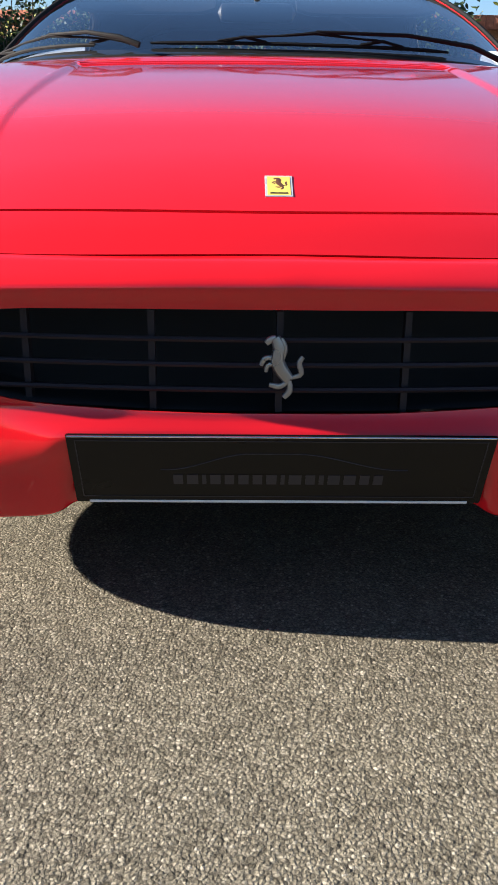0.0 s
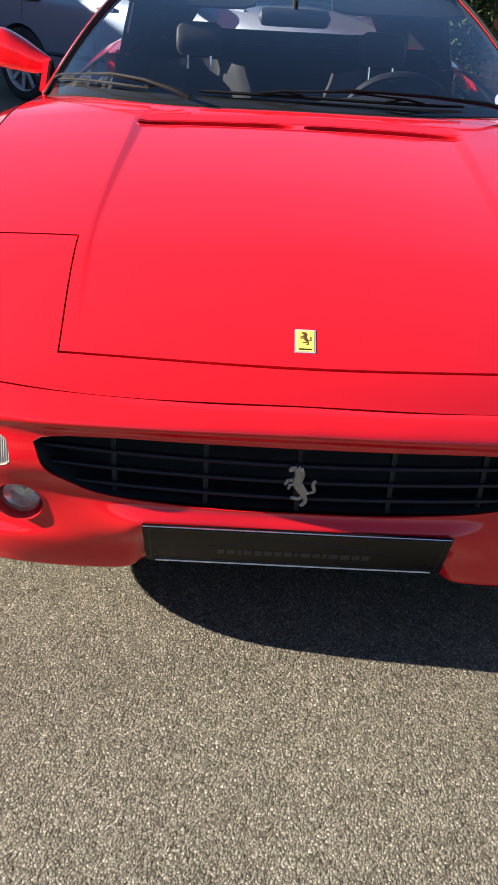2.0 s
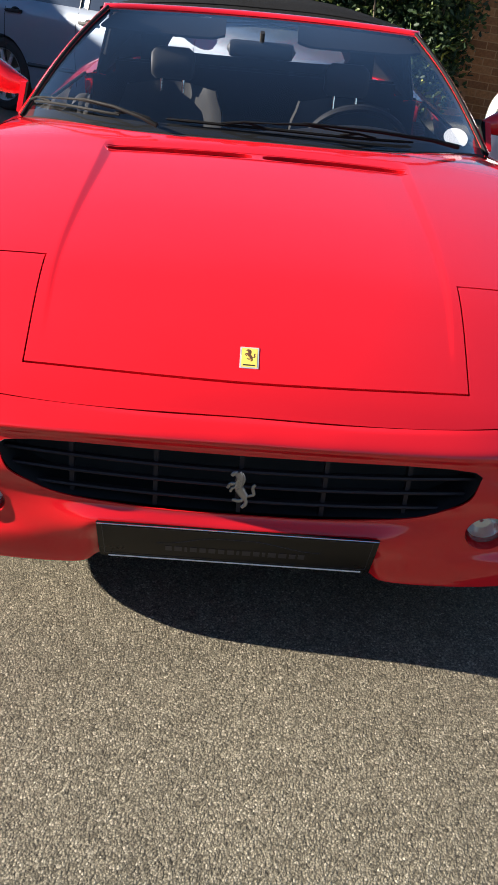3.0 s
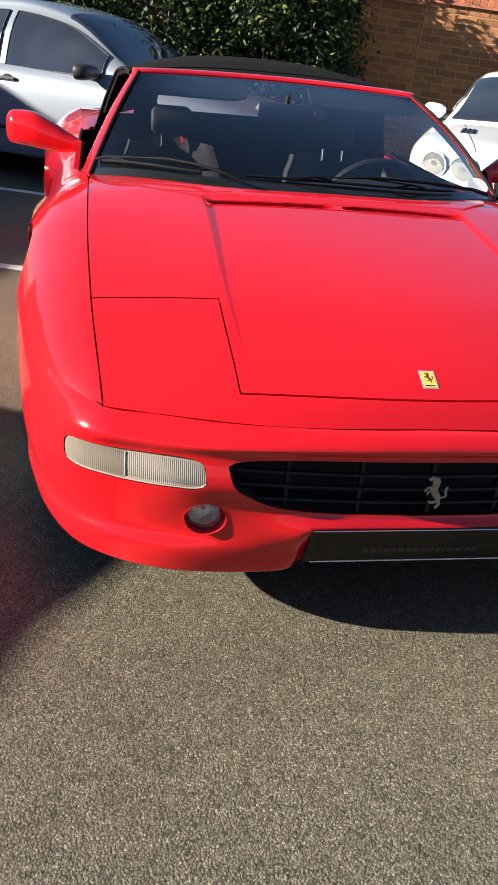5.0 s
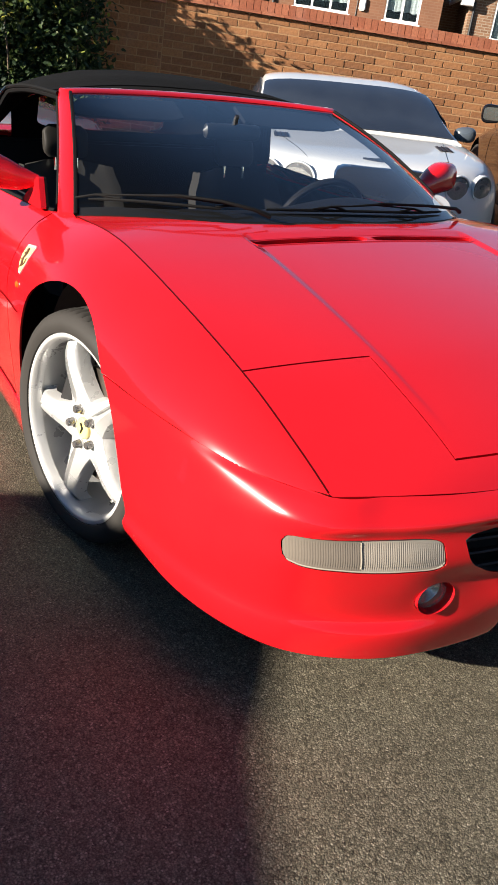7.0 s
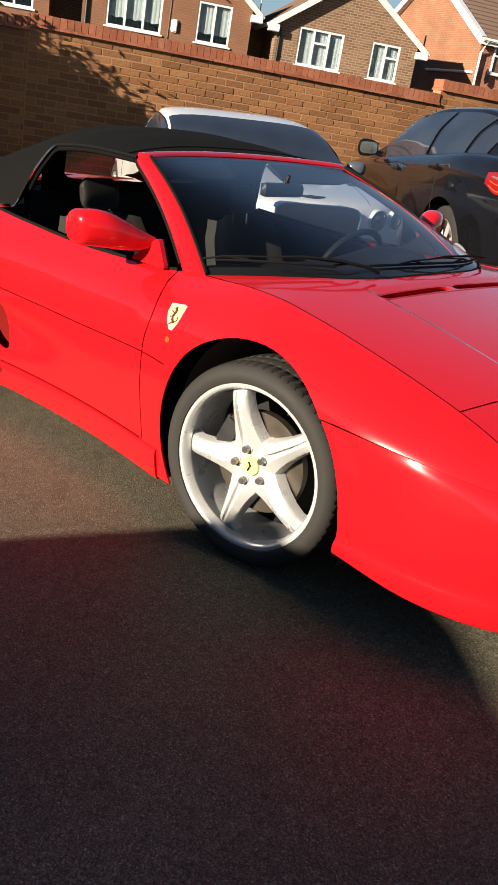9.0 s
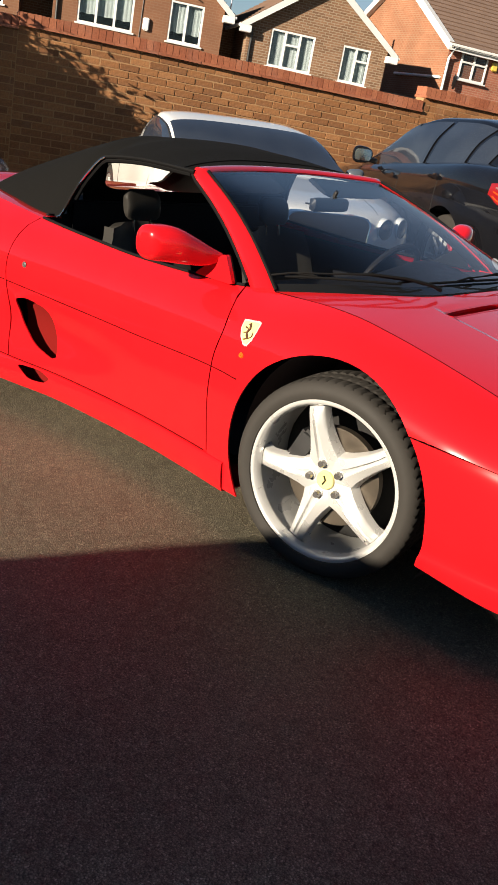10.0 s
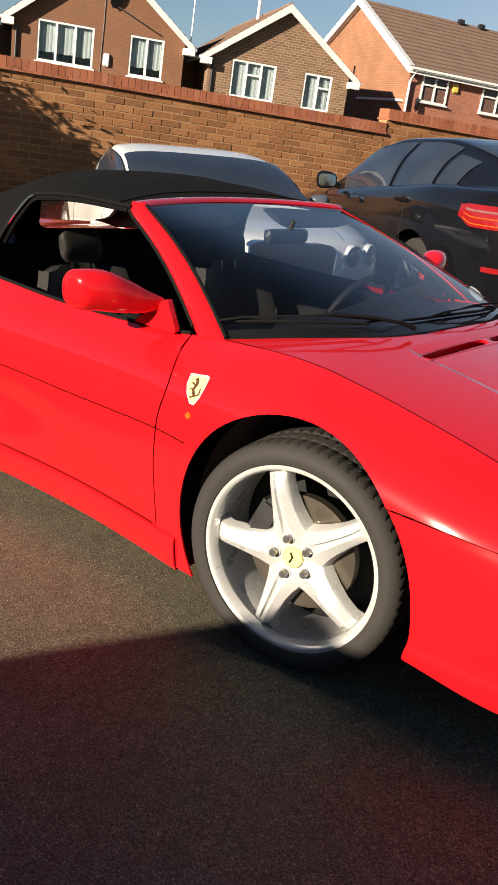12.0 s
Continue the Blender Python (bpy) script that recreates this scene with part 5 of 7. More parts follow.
disc_pts = on_screen(0.585, 0.10, -0.004)
v, f = lathe([(0, 0.001), (0, 0.034), (0.001, 0.036)], n=24)
part("windscreen_sticker", mesh_of("windscreen_sticker", [disc_pts + np.array([p[1], p[2] * 0.75, p[2] * 0.66]) for p in v], f, UPVC), UPVC, CAR, "round paper sticker inside the windscreen")

# ---- other parked cars ----


def road_wheel(m, parent, r=0.33, w=0.22, spokes=10, mat=None):
    mat = mat or ALLOY
    ri = r * 0.72
    v, f = lathe([(0.02 - w / 2, ri * 0.96), (-w / 2, ri), (0.01 - w / 2, ri), (0.04 - w / 2, ri * 0.94), (w / 2, ri * 0.95)], n=40)
    rim = turned(v, f, "wheel", mat, parent, m)
    v, f = lathe([(0.012 - w / 2, ri), (-w / 2 - 0.004, ri * 1.06), (-w / 2 - 0.004, r * 0.9), (0.015 - w / 2, r * 0.985), (0.05 - w / 2, r), (w / 2 - 0.05, r), (w / 2, r * 0.95), (w / 2, ri)], n=56)
    turned(v, f, "tyre", RUBBER, rim, m)
    for q in range(spokes):
        a = 2 * math.pi * q / spokes
        d, e = np.array([0, math.cos(a), math.sin(a)]), np.array([0, -math.sin(a), math.cos(a)])
        rows = [[d * rr + e * t + np.array([x, 0, 0]) for t, x in ((-ww, 0.03 - w / 2), (-ww * 0.7, 0.015 - w / 2), (ww * 0.7, 0.015 - w / 2), (ww, 0.03 - w / 2))] for rr, ww in ((0.02, 0.03), (ri * 0.4, 0.02), (ri * 0.95, 0.016))]
        v, f = grid(rows)
        turned(v, f, "spoke", mat, rim, m)
    v, f = lathe([(0.05 - w / 2, ri * 0.93), (0.05 - w / 2, 0.01)], n=32)
    turned(v, f, "brake_disc", STEEL, rim, m)
    return rim


def saloon(name, label, m, mat, spec):
    """A parked car: nose at y = 0, tail along +y. spec gives its stations and glass."""
    car = thing(name, label, "car", m)
    S = spec
    L = S["length"]
    wid, top, belt, low = (curve(*S[k]) for k in ("wid", "top", "belt", "low"))
    rows = []
    for y in np.r_[np.linspace(0, 0.5, 14), np.linspace(0.55, L - 0.45, 50), np.linspace(L - 0.4, L, 10)]:
        w, t, b, z0 = float(wid(y)), float(top(y)), float(belt(y)), float(low(y))
        mid = z0 + (b - z0) * 0.5
        prof = [(0.0, z0), (0.6 * w, z0), (0.9 * w, z0 + 0.01), (0.965 * w, z0 + 0.06), (0.985 * w, z0 + (mid - z0) * 0.5), (w, mid), (0.995 * w, mid + (b - mid) * 0.45), (0.975 * w, mid + (b - mid) * 0.75), (0.93 * w, b - 0.02), (0.86 * w, b + (t - b) * 0.35), (0.7 * w, b + (t - b) * 0.75), (0.4 * w, t - 0.004), (0.0, t + 0.008)]
        sm = spline(prof, 37)
        rows.append([(x, y, z) for x, z in sm] + [(-x, y, z) for x, z in sm[-2:0:-1]])
    v, f = grid(rows, False, True)
    n = len(rows[0])
    f = [tuple(q) for q in f] + [list(range(n)), list(range(len(v) - 1, len(v) - n - 1, -1))]
    me = mesh_of("body", v, f, mat)
    bm = bmesh.new()
    bm.from_mesh(me)
    bmesh.ops.recalc_face_normals(bm, faces=bm.faces)
    bm.to_mesh(me)
    bm.free()
    body = part("body", me, mat, car)
    cutters = []
    for yw in S["axles"]:
        for s in (-1, 1):
            pts = [(yw + S["arch"] * math.cos(k), S["wheel"] + S["arch"] * math.sin(k)) for k in np.linspace(0, 2 * math.pi, 40, endpoint=False)]
            cutters.append(prism(pts, 0, s * 0.62, s * 1.3, car))
    for c in cutters:
        mod = body.modifiers.new("hole", "BOOLEAN")
        mod.operation, mod.solver, mod.object = "DIFFERENCE", "EXACT", c
    bake(body)
    for c in cutters:
        bpy.data.objects.remove(c)
    body.data.shade_smooth()
    body.data.set_sharp_from_angle(angle=radians(40))
    track = S["track"]
    for yw in S["axles"]:
        for s in (-1, 1):
            road_wheel(Matrix.Translation((s * track, yw, S["wheel"])) @ (half_turn if s > 0 else Matrix.Identity(4)), car, S["wheel"], 0.23, S.get("spokes", 10), S.get("rim"))
    # cabin shell
    st = S["cabin"]
    crown = S.get("crown", 0.0)
    ys = [q[0] for q in st]
    bw, bz, tw, tz = (curve(ys, [q[k] for q in st]) for k in (1, 2, 3, 4))
    G = []
    for y in np.linspace(ys[0], ys[-1], 61):
        wb, zb, wt, zt = (float(c(y)) for c in (bw, bz, tw, tz))
        h = max(zt - zb, 0.0)
        prof = [(wb, zb - 0.03), (wb - 0.005, zb), (wb + (wt - wb) * 0.45 + 0.012, zb + h * 0.5), (wt + 0.01, zb + h * (0.86 - crown)), (wt * 0.93, zb + h * (0.97 - crown * 0.6)), (wt * 0.6, zb + h * 1.0 + 0.008), (0, zb + h + 0.014)]
        sm = spline(prof, 25)
        G.append([(-x, y, z) for x, z in sm] + [(x, y, z) for x, z in sm[-2::-1]])
    G = np.array(G)
    surface("cabin_shell", G, mat, car, (0, 0, 1), 0.01)
    nv = G.shape[1]
    for nm, u0, u1, v0, v1 in S["glass"]:
        for s in ((-1, 1) if nm == "side_window" else (1,)):
            us = np.linspace(u0, u1, 14)
            vs = np.linspace(v0, v1, 12)
            P = []
            for a in us:
                row = []
                for b in vs:
                    bb = b if s > 0 or nm != "side_window" else 1 - b
                    i, j = a * 60, bb * (nv - 1)
                    i0, j0 = min(int(i), 59), min(int(j), nv - 2)
                    fi, fj = i - i0, j - j0
                    p = (G[i0, j0] * (1 - fi) + G[i0 + 1, j0] * fi) * (1 - fj) + (G[i0, j0 + 1] * (1 - fi) + G[i0 + 1, j0 + 1] * fi) * fj
                    c = np.array([0, p[1], p[2] - 0.4 if nm == "side_window" else p[2] - 0.6])
                    o = p - c
                    if nm == "side_window":
                        o = np.array([p[0], 0, 0.12])
                    else:
                        o = np.array([0, -0.6 if nm == "windscreen" else 0.5, 0.9])
                    row.append(p + o / np.linalg.norm(o) * 0.011)
                P.append(row)
            out = (s if v0 < 0.5 else s, 0, 0.2) if nm == "side_window" else (0, -0.5 if nm == "windscreen" else 0.5, 1)
            if nm == "side_window":
                out = (float(np.sign(P[5][5][0])), 0, 0.1)
            surface(nm, P, BLACK_GLASS, car, out, 0.003, "dark tinted glass")
            if nm == "side_window" and S.get("edge", 0.007):
                add_tube("window_surround", [q for q in P[0]] + [r[-1] for r in P] + [q for q in P[-1][::-1]] + [r[0] for r in P[::-1]], S.get("edge", 0.007), S.get("surround", BLACK_PLASTIC), car, 6)
    # door mirrors
    my, mz, mw = S["mirror"]
    for s in (-1, 1):
        sx, sy, sz = S.get("shell", (0.095, 0.06, 0.06))
        bm = bmesh.new()
        bmesh.ops.create_uvsphere(bm, u_segments=28, v_segments=16, radius=1.0)
        for vv in bm.verts:
            q = [math.copysign(abs(c) ** e, c) for c, e in zip(vv.co, (0.72, 1.0, 0.72))]
            vv.co = (q[0] * sx, min(q[1] * sy, 0.03), q[2] * sz * (1 + 0.12 * q[0] * s))
        at = Matrix.Translation((s * (mw + 0.10), my, mz)) @ Matrix.Rotation(radians(-s * 8), 4, "Z")
        bmesh.ops.transform(bm, matrix=at, verts=bm.verts)
        mm = part("door_mirror", bm, S.get("mirror_mat", mat) if s < 0 else S.get("left_mirror_mat", S.get("mirror_mat", mat)), car)
        gl = rounded([(-sx * 0.82, -sz * 0.68), (sx * 0.82, -sz * 0.68), (sx * 0.82, sz * 0.68), (-sx * 0.82, sz * 0.68)], 0.3)
        n_g = len(gl)
        gv = [at @ Vector((x, 0.0335, z)) for x, z in gl] + [at @ Vector((x, 0.02, z)) for x, z in gl]
        part("mirror_glass", mesh_of("mirror_glass", gv, [list(range(n_g))] + [(i, i + n_g, (i + 1) % n_g + n_g, (i + 1) % n_g) for i in range(n_g)], S.get("mirror_glass", CHROME), False, tuple(at.to_3x3() @ Vector((0, 1, 0)))), S.get("mirror_glass", CHROME), mm, flat=True)
        add_tube("mirror_foot", [(s * (mw - 0.06), my - 0.02, mz - 0.05), (s * (mw + 0.05), my, mz - 0.03)], 0.025, BLACK_PLASTIC, mm, 8)
    # shut lines and door handles
    for s in (-1, 1):
        for y in S["seams"]:
            line = []
            for z in np.linspace(float(low(y)) + 0.12, float(belt(y)) - 0.03, 12):
                line.append((s * side_of(rows, y, z), y, z))
            add_tube("door_seam", line, 0.003, DARK, car, 5)
        for y in S["handles"]:
            z = float(belt(y)) - S.get("handle_drop", 0.11)
            x = side_of(rows, y, z)
            hd = block("door_handle", -0.018, 0.018, -0.105, 0.105, -0.014, 0.014, S.get("handle_mat", mat), car, 0.008, Matrix.Translation((s * (x + 0.012), y, z)))
            # raised oval, near-black by default to paint in the shade of a hand recess
            bm = bmesh.new()
            bmesh.ops.create_uvsphere(bm, u_segments=14, v_segments=8, radius=1.0)
            bmesh.ops.transform(bm, matrix=Matrix.Translation((s * (x - 0.002), y - 0.01, z)) @ Matrix.Diagonal((0.006, 0.06, 0.035, 1)), verts=bm.verts)
            part("handle_recess", bm, S.get("recess_mat", DARK), hd)
    block("underside", -0.6, 0.6, 0.3, L - 0.3, float(low(2)) - 0.02, float(low(2)) + 0.02, DARK, car)
    return car, rows


def side_of(rows, y, z):
    """Half width of a body at y and z, from its sections."""
    yy = [r[0][1] for r in rows]
    i = min(max(int(np.searchsorted(yy, y)), 0), len(rows) - 1)
    i0 = max(i - 1, 0)
    w = 0.0 if i0 == i else min(1.0, max(0.0, (yy[i] - y) / (yy[i] - yy[i0])))
    r = np.array(rows[i]) * (1 - w) + np.array(rows[i0]) * w
    side = r[(r[:, 0] > 0.5 * r[:, 0].max()) & (np.arange(len(r)) < 30)]
    o = np.argsort(side[:, 2])
    return float(np.interp(z, side[o, 2], side[o, 0]))


def black_glass():
    a = Mat("dark_car_glass", (0.012, 0.014, 0.018), 0.03, Specular_IOR_Level=0.6)
    a.link(a.ramp(a.noise(2.0, 3), (0.4, (0.02, 0.026, 0.04)), (0.7, (0.032, 0.04, 0.056))), "Base Color")
    return a.m


BLACK_GLASS = black_glass()


def lot_pose(x, y, rz, z=0.0):
    return LOT @ pose(x, y, z, 0, 0, rz)


# white coupe
WHITE = {
    "length": 4.5, "wid": ([0, 0.06, 0.13, 0.24, 0.36, 0.5, 0.9, 1.6, 2.6, 3.4, 4.0, 4.5], [0.34, 0.42, 0.52, 0.68, 0.79, 0.87, 0.945, 0.95, 0.92, 0.92, 0.85, 0.66]), "crown": 0.04,
    "top": ([0, 0.08, 0.3, 0.8, 1.45, 1.7, 3.2, 3.9, 4.5], [0.74, 0.80, 0.84, 0.885, 0.935, 0.94, 0.94, 0.88, 0.72]),
    "belt": ([0, 0.1, 0.4, 1.4, 2.6, 3.2, 3.9, 4.5], [0.62, 0.70, 0.76, 0.88, 0.91, 0.89, 0.82, 0.66]),
    "low": ([0, 0.2, 0.6, 3.9, 4.5], [0.26, 0.20, 0.19, 0.2, 0.35]), "axles": (0.88, 3.5), "arch": 0.375, "wheel": 0.34, "track": 0.80, "spokes": 7,
    "cabin": [(1.32, 0.80, 0.90, 0.78, 0.90), (1.55, 0.80, 0.92, 0.72, 1.02), (2.15, 0.79, 0.92, 0.67, 1.28), (2.6, 0.79, 0.93, 0.655, 1.33), (3.0, 0.77, 0.92, 0.58, 1.27), (3.45, 0.71, 0.90, 0.47, 1.11), (3.9, 0.6, 0.87, 0.4, 0.89)],
    "glass": [("windscreen", 0.028, 0.30, 0.285, 0.715), ("rear_window", 0.70, 0.94, 0.34, 0.66), ("side_window", 0.18, 0.55, 0.055, 0.25), ("side_window", 0.575, 0.74, 0.06, 0.21)],
    # left mirror shell in blue-grey: the shaded side of white paint, put into colour
    "shell": (0.085, 0.06, 0.062), "left_mirror_mat": plain("mirror_shade_grey", (0.07, 0.085, 0.105), 0.3, grain=40, coat=0.6), "mirror_glass": BLACK_GLASS, "mirror": (1.72, 0.97, 0.82), "seams": (1.5, 2.95), "handles": (2.78,),
}
coupe, crow = saloon("white_coupe", "white two-door coupe with dark windows, parked facing out", lot_pose(1.925, 3.30, -28.5) @ Matrix.Diagonal((1, 1, 0.905, 1)), WHITE_PAINT, WHITE)


def front_at(rows, x, z):
    """The y of a car's front face at x and z."""
    best, by = 9.0, 0.0
    for r in rows[:16]:
        for p in r:
            d = math.hypot(p[0] - x, p[2] - z)
            if d < best:
                best, by = d, p[1]
    return by


def top_at(rows, x, y):
    """Height of a body's upper surface at x and y."""
    yy = [q[0][1] for q in rows]
    i = min(max(int(np.searchsorted(yy, y)), 1), len(rows) - 1)
    w = min(max((y - yy[i - 1]) / (yy[i] - yy[i - 1]), 0.0), 1.0)
    z = []
    for r in (rows[i - 1], rows[i]):
        up = sorted((p[0], p[2]) for p in r[22:37])
        z.append(float(np.interp(abs(x), [p[0] for p in up], [p[1] for p in up])))
    return z[0] * (1 - w) + z[1] * w


MESH_METAL = plain("mesh_grille", (0.009, 0.009, 0.011), 0.6, grain=220, vary=0.5, bump=0.6, Specular_IOR_Level=0.2)
COUPE_LENS = glass("headlamp_lens", (0.5, 0.49, 0.46), 0.04, 0.17, 0.05)
for s in (-1, 1):
    for x, z, r, y, lean in ((0.505, 0.685, 0.095, 0.145, 0.75), (0.70, 0.69, 0.088, 0.285, 1.05)):
        def seat(v, s=s, x=x, z=z, y=y, lean=lean):
            return [(s * x + p[1], y + p[0] + lean * (abs(p[1] + x * s) - x), z + p[2]) for p in v]

        v, f = lathe([(0.06, r * 1.04), (-0.004, r * 1.04), (-0.012, r), (-0.010, r * 0.93), (0.004, r * 0.9)], n=36)
        lamp = part("headlamp", mesh_of("headlamp", seat(v), f, WHITE_PAINT), WHITE_PAINT, coupe, "round dark headlamp in a white bezel")
        v, f = lathe([(0.0, r * 0.91), (-0.018, r * 0.72), (-0.028, r * 0.36), (-0.031, 0.001)], n=36)
        part("lens", mesh_of("lens", seat(v), f, COUPE_LENS), COUPE_LENS, lamp)
        v, f = lathe([(0.028, 0.001), (0.028, r * 0.4), (0.012, r * 0.62), (0.006, r * 0.9)], n=36)
        part("reflector", mesh_of("reflector", seat(v), f, NUT_STEEL), NUT_STEEL, lamp)
        v, f = lathe([(-0.004, 0.001), (-0.002, r * 0.22), (0.012, r * 0.3), (0.03, r * 0.3)], n=24)
        part("projector", mesh_of("projector", seat(v), f, NUT_STEEL), NUT_STEEL, lamp)
    vent = [[(s * x, y + 0.25 * (x - 0.575), top_at(crow, x, y + 0.25 * (x - 0.575)) + 0.005) for y in np.linspace(0.84, 1.02, 8)] for x in np.linspace(0.525, 0.625, 7)]
    bv = surface("bonnet_vent", vent, BLACK_PLASTIC, coupe, (0, 0, 1), 0.004, "dark slatted bonnet vent")
    for k in (1, 3, 5):
        add_tube("vent_slat", [(p[0], p[1], p[2] + 0.002) for p in vent[k]], 0.004, GRILLE_METAL, bv, 5)
    line = [(s * (0.44 + 0.2 * t), 0.16 + 1.1 * t) for t in np.linspace(0, 1, 24)]
    add_tube("bonnet_seam", [(x, y, top_at(crow, x, y) - 0.0005) for x, y in line], 0.0025, BLACK_PLASTIC, coupe, 5)
g = rounded([(-0.315, 0.80), (0.315, 0.80), (0.275, 0.45), (-0.275, 0.45)], 0.2)


def grille_y(x, z):
    return -0.032 + 0.12 * x * x + 0.3 * max(0.0, z - 0.72)


v, f = grid([[(x, grille_y(x, z), z) for x, z in g], [(x * 0.96, grille_y(x, z) - 0.004, 0.625 + (z - 0.625) * 0.96) for x, z in g], [(x * 1.01, 0.12, z) for x, z in g]], False, True)
ring = part("grille", mesh_of("grille", v, f, CHROME), CHROME, coupe, "chrome-edged dark mesh grille")
v, f = grid([[(x * k, grille_y(x * k, 0.625 + (z - 0.625) * k) - 0.001, 0.625 + (z - 0.625) * k) for x, z in g] for k in (0.97, 0.75, 0.5, 0.25, 0.02)], False, True)
part("mesh", mesh_of("mesh", v, f, MESH_METAL), MESH_METAL, ring)
block("lower_intake", -0.56, 0.56, -0.006, 0.06, 0.27, 0.37, MESH_METAL, coupe, 0.03)
wing = [(-0.11, 0.02), (-0.03, 0.012), (0, 0.02), (0.03, 0.012), (0.11, 0.02), (0.04, -0.006), (0, -0.014), (-0.04, -0.006)]
part("nose_badge", mesh_of("nose_badge", [(x, 0.16 + z * 1.6, top_at(crow, x, 0.16) + 0.012 + z * 0.3) for x, z in wing] + [(x, 0.16 + z * 1.6, top_at(crow, x, 0.16) - 0.01) for x, z in wing], [list(range(8))] + [(i, i + 8, (i + 1) % 8 + 8, (i + 1) % 8) for i in range(8)], MESH_METAL, False, (0, -0.2, 1)), MESH_METAL, coupe, "dark winged badge shape", flat=True)

# black sport utility car
SUV = {
    "length": 4.75, "wid": ([0, 0.1, 0.4, 1.0, 2.5, 3.6, 4.2, 4.55, 4.75], [0.72, 0.84, 0.93, 0.97, 0.975, 0.995, 0.965, 0.88, 0.74]),
    "top": ([0, 0.1, 0.4, 1.3, 3.6, 4.2, 4.6, 4.75], [0.70, 0.80, 0.86, 0.97, 1.15, 1.17, 1.14, 1.02]),
    "belt": ([0, 0.1, 0.4, 1.7, 3.0, 3.9, 4.4, 4.75], [0.64, 0.74, 0.80, 0.945, 1.055, 1.12, 1.12, 0.96]),
    "low": ([0, 0.3, 4.2, 4.75], [0.34, 0.27, 0.27, 0.40]), "axles": (0.74, 3.63), "arch": 0.42, "wheel": 0.36, "track": 0.83, "spokes": 10,
    "cabin": [(1.3, 0.87, 0.92, 0.83, 0.92), (1.72, 0.87, 0.95, 0.77, 1.15), (2.2, 0.86, 0.99, 0.67, 1.40), (2.6, 0.86, 1.02, 0.63, 1.465), (3.2, 0.85, 1.07, 0.61, 1.475), (3.8, 0.83, 1.12, 0.57, 1.39), (4.55, 0.72, 1.13, 0.5, 1.13)],
    "glass": [("windscreen", 0.03, 0.27, 0.17, 0.83), ("rear_window", 0.72, 0.97, 0.30, 0.70), ("side_window", 0.14, 0.46, 0.06, 0.26), ("side_window", 0.485, 0.69, 0.06, 0.26), ("side_window", 0.71, 0.80, 0.07, 0.22)],
    "mirror": (1.82, 1.03, 0.965), "shell": (0.1, 0.07, 0.078), "edge": 0.0, "recess_mat": BLACK_PAINT, "seams": (1.42, 2.55, 3.42), "handles": (2.39, 3.355), "handle_drop": 0.108,
}
suv, srow = saloon("black_utility_car", "glossy black coupe-backed utility car with red tail lamps", lot_pose(6.29, 5.89, 146.7), BLACK_PAINT, SUV)
for s in (-1, 1):
    lampn = [[(s * (side_of(srow, y, z) + 0.012), y, z) for z in np.linspace(0.885 + 0.06 * smooth((4.42 - y) / 0.17), 1.035 - 0.01 * smooth((4.36 - y) / 0.1), 8)] for y in np.linspace(4.26, 4.66, 22)]
    tl = surface("tail_lamp", lampn, LENS_RED, suv, (s, 0, 0), 0.02, "wide red tail lamp")
    add_tube("lamp_bar", [(q[5][0] + s * 0.002, q[5][1], q[5][2]) for q in lampn[4:]], 0.009, LENS_CLEAR, tl, 6)
    for k in (1, 3):
        add_tube("lamp_rib", [(q[k][0] + s * 0.001, q[k][1], q[k][2]) for q in lampn[3:]], 0.004, AMBER, tl, 5)
    back = [[(s * x, 4.73 - 0.5 * max(0, x - 0.6), z) for z in np.linspace(0.89, 1.03, 5)] for x in np.linspace(0.42, 0.78, 8)]
    surface("tail_lamp", back, LENS_RED, suv, (0, 1, 0), 0.02, "wide red tail lamp")
    refl = [[(s * (side_of(srow, y, z) + 0.006), y, z) for z in (0.605, 0.62, 0.64)] for y in np.linspace(4.55, 4.72, 8)]
    surface("rear_reflector", refl, LENS_RED, suv, (s, 0, 0), 0.008)
block("boot_lip", -0.55, 0.55, 4.56, 4.66, 1.13, 1.16, BLACK_PAINT, suv, 0.012)

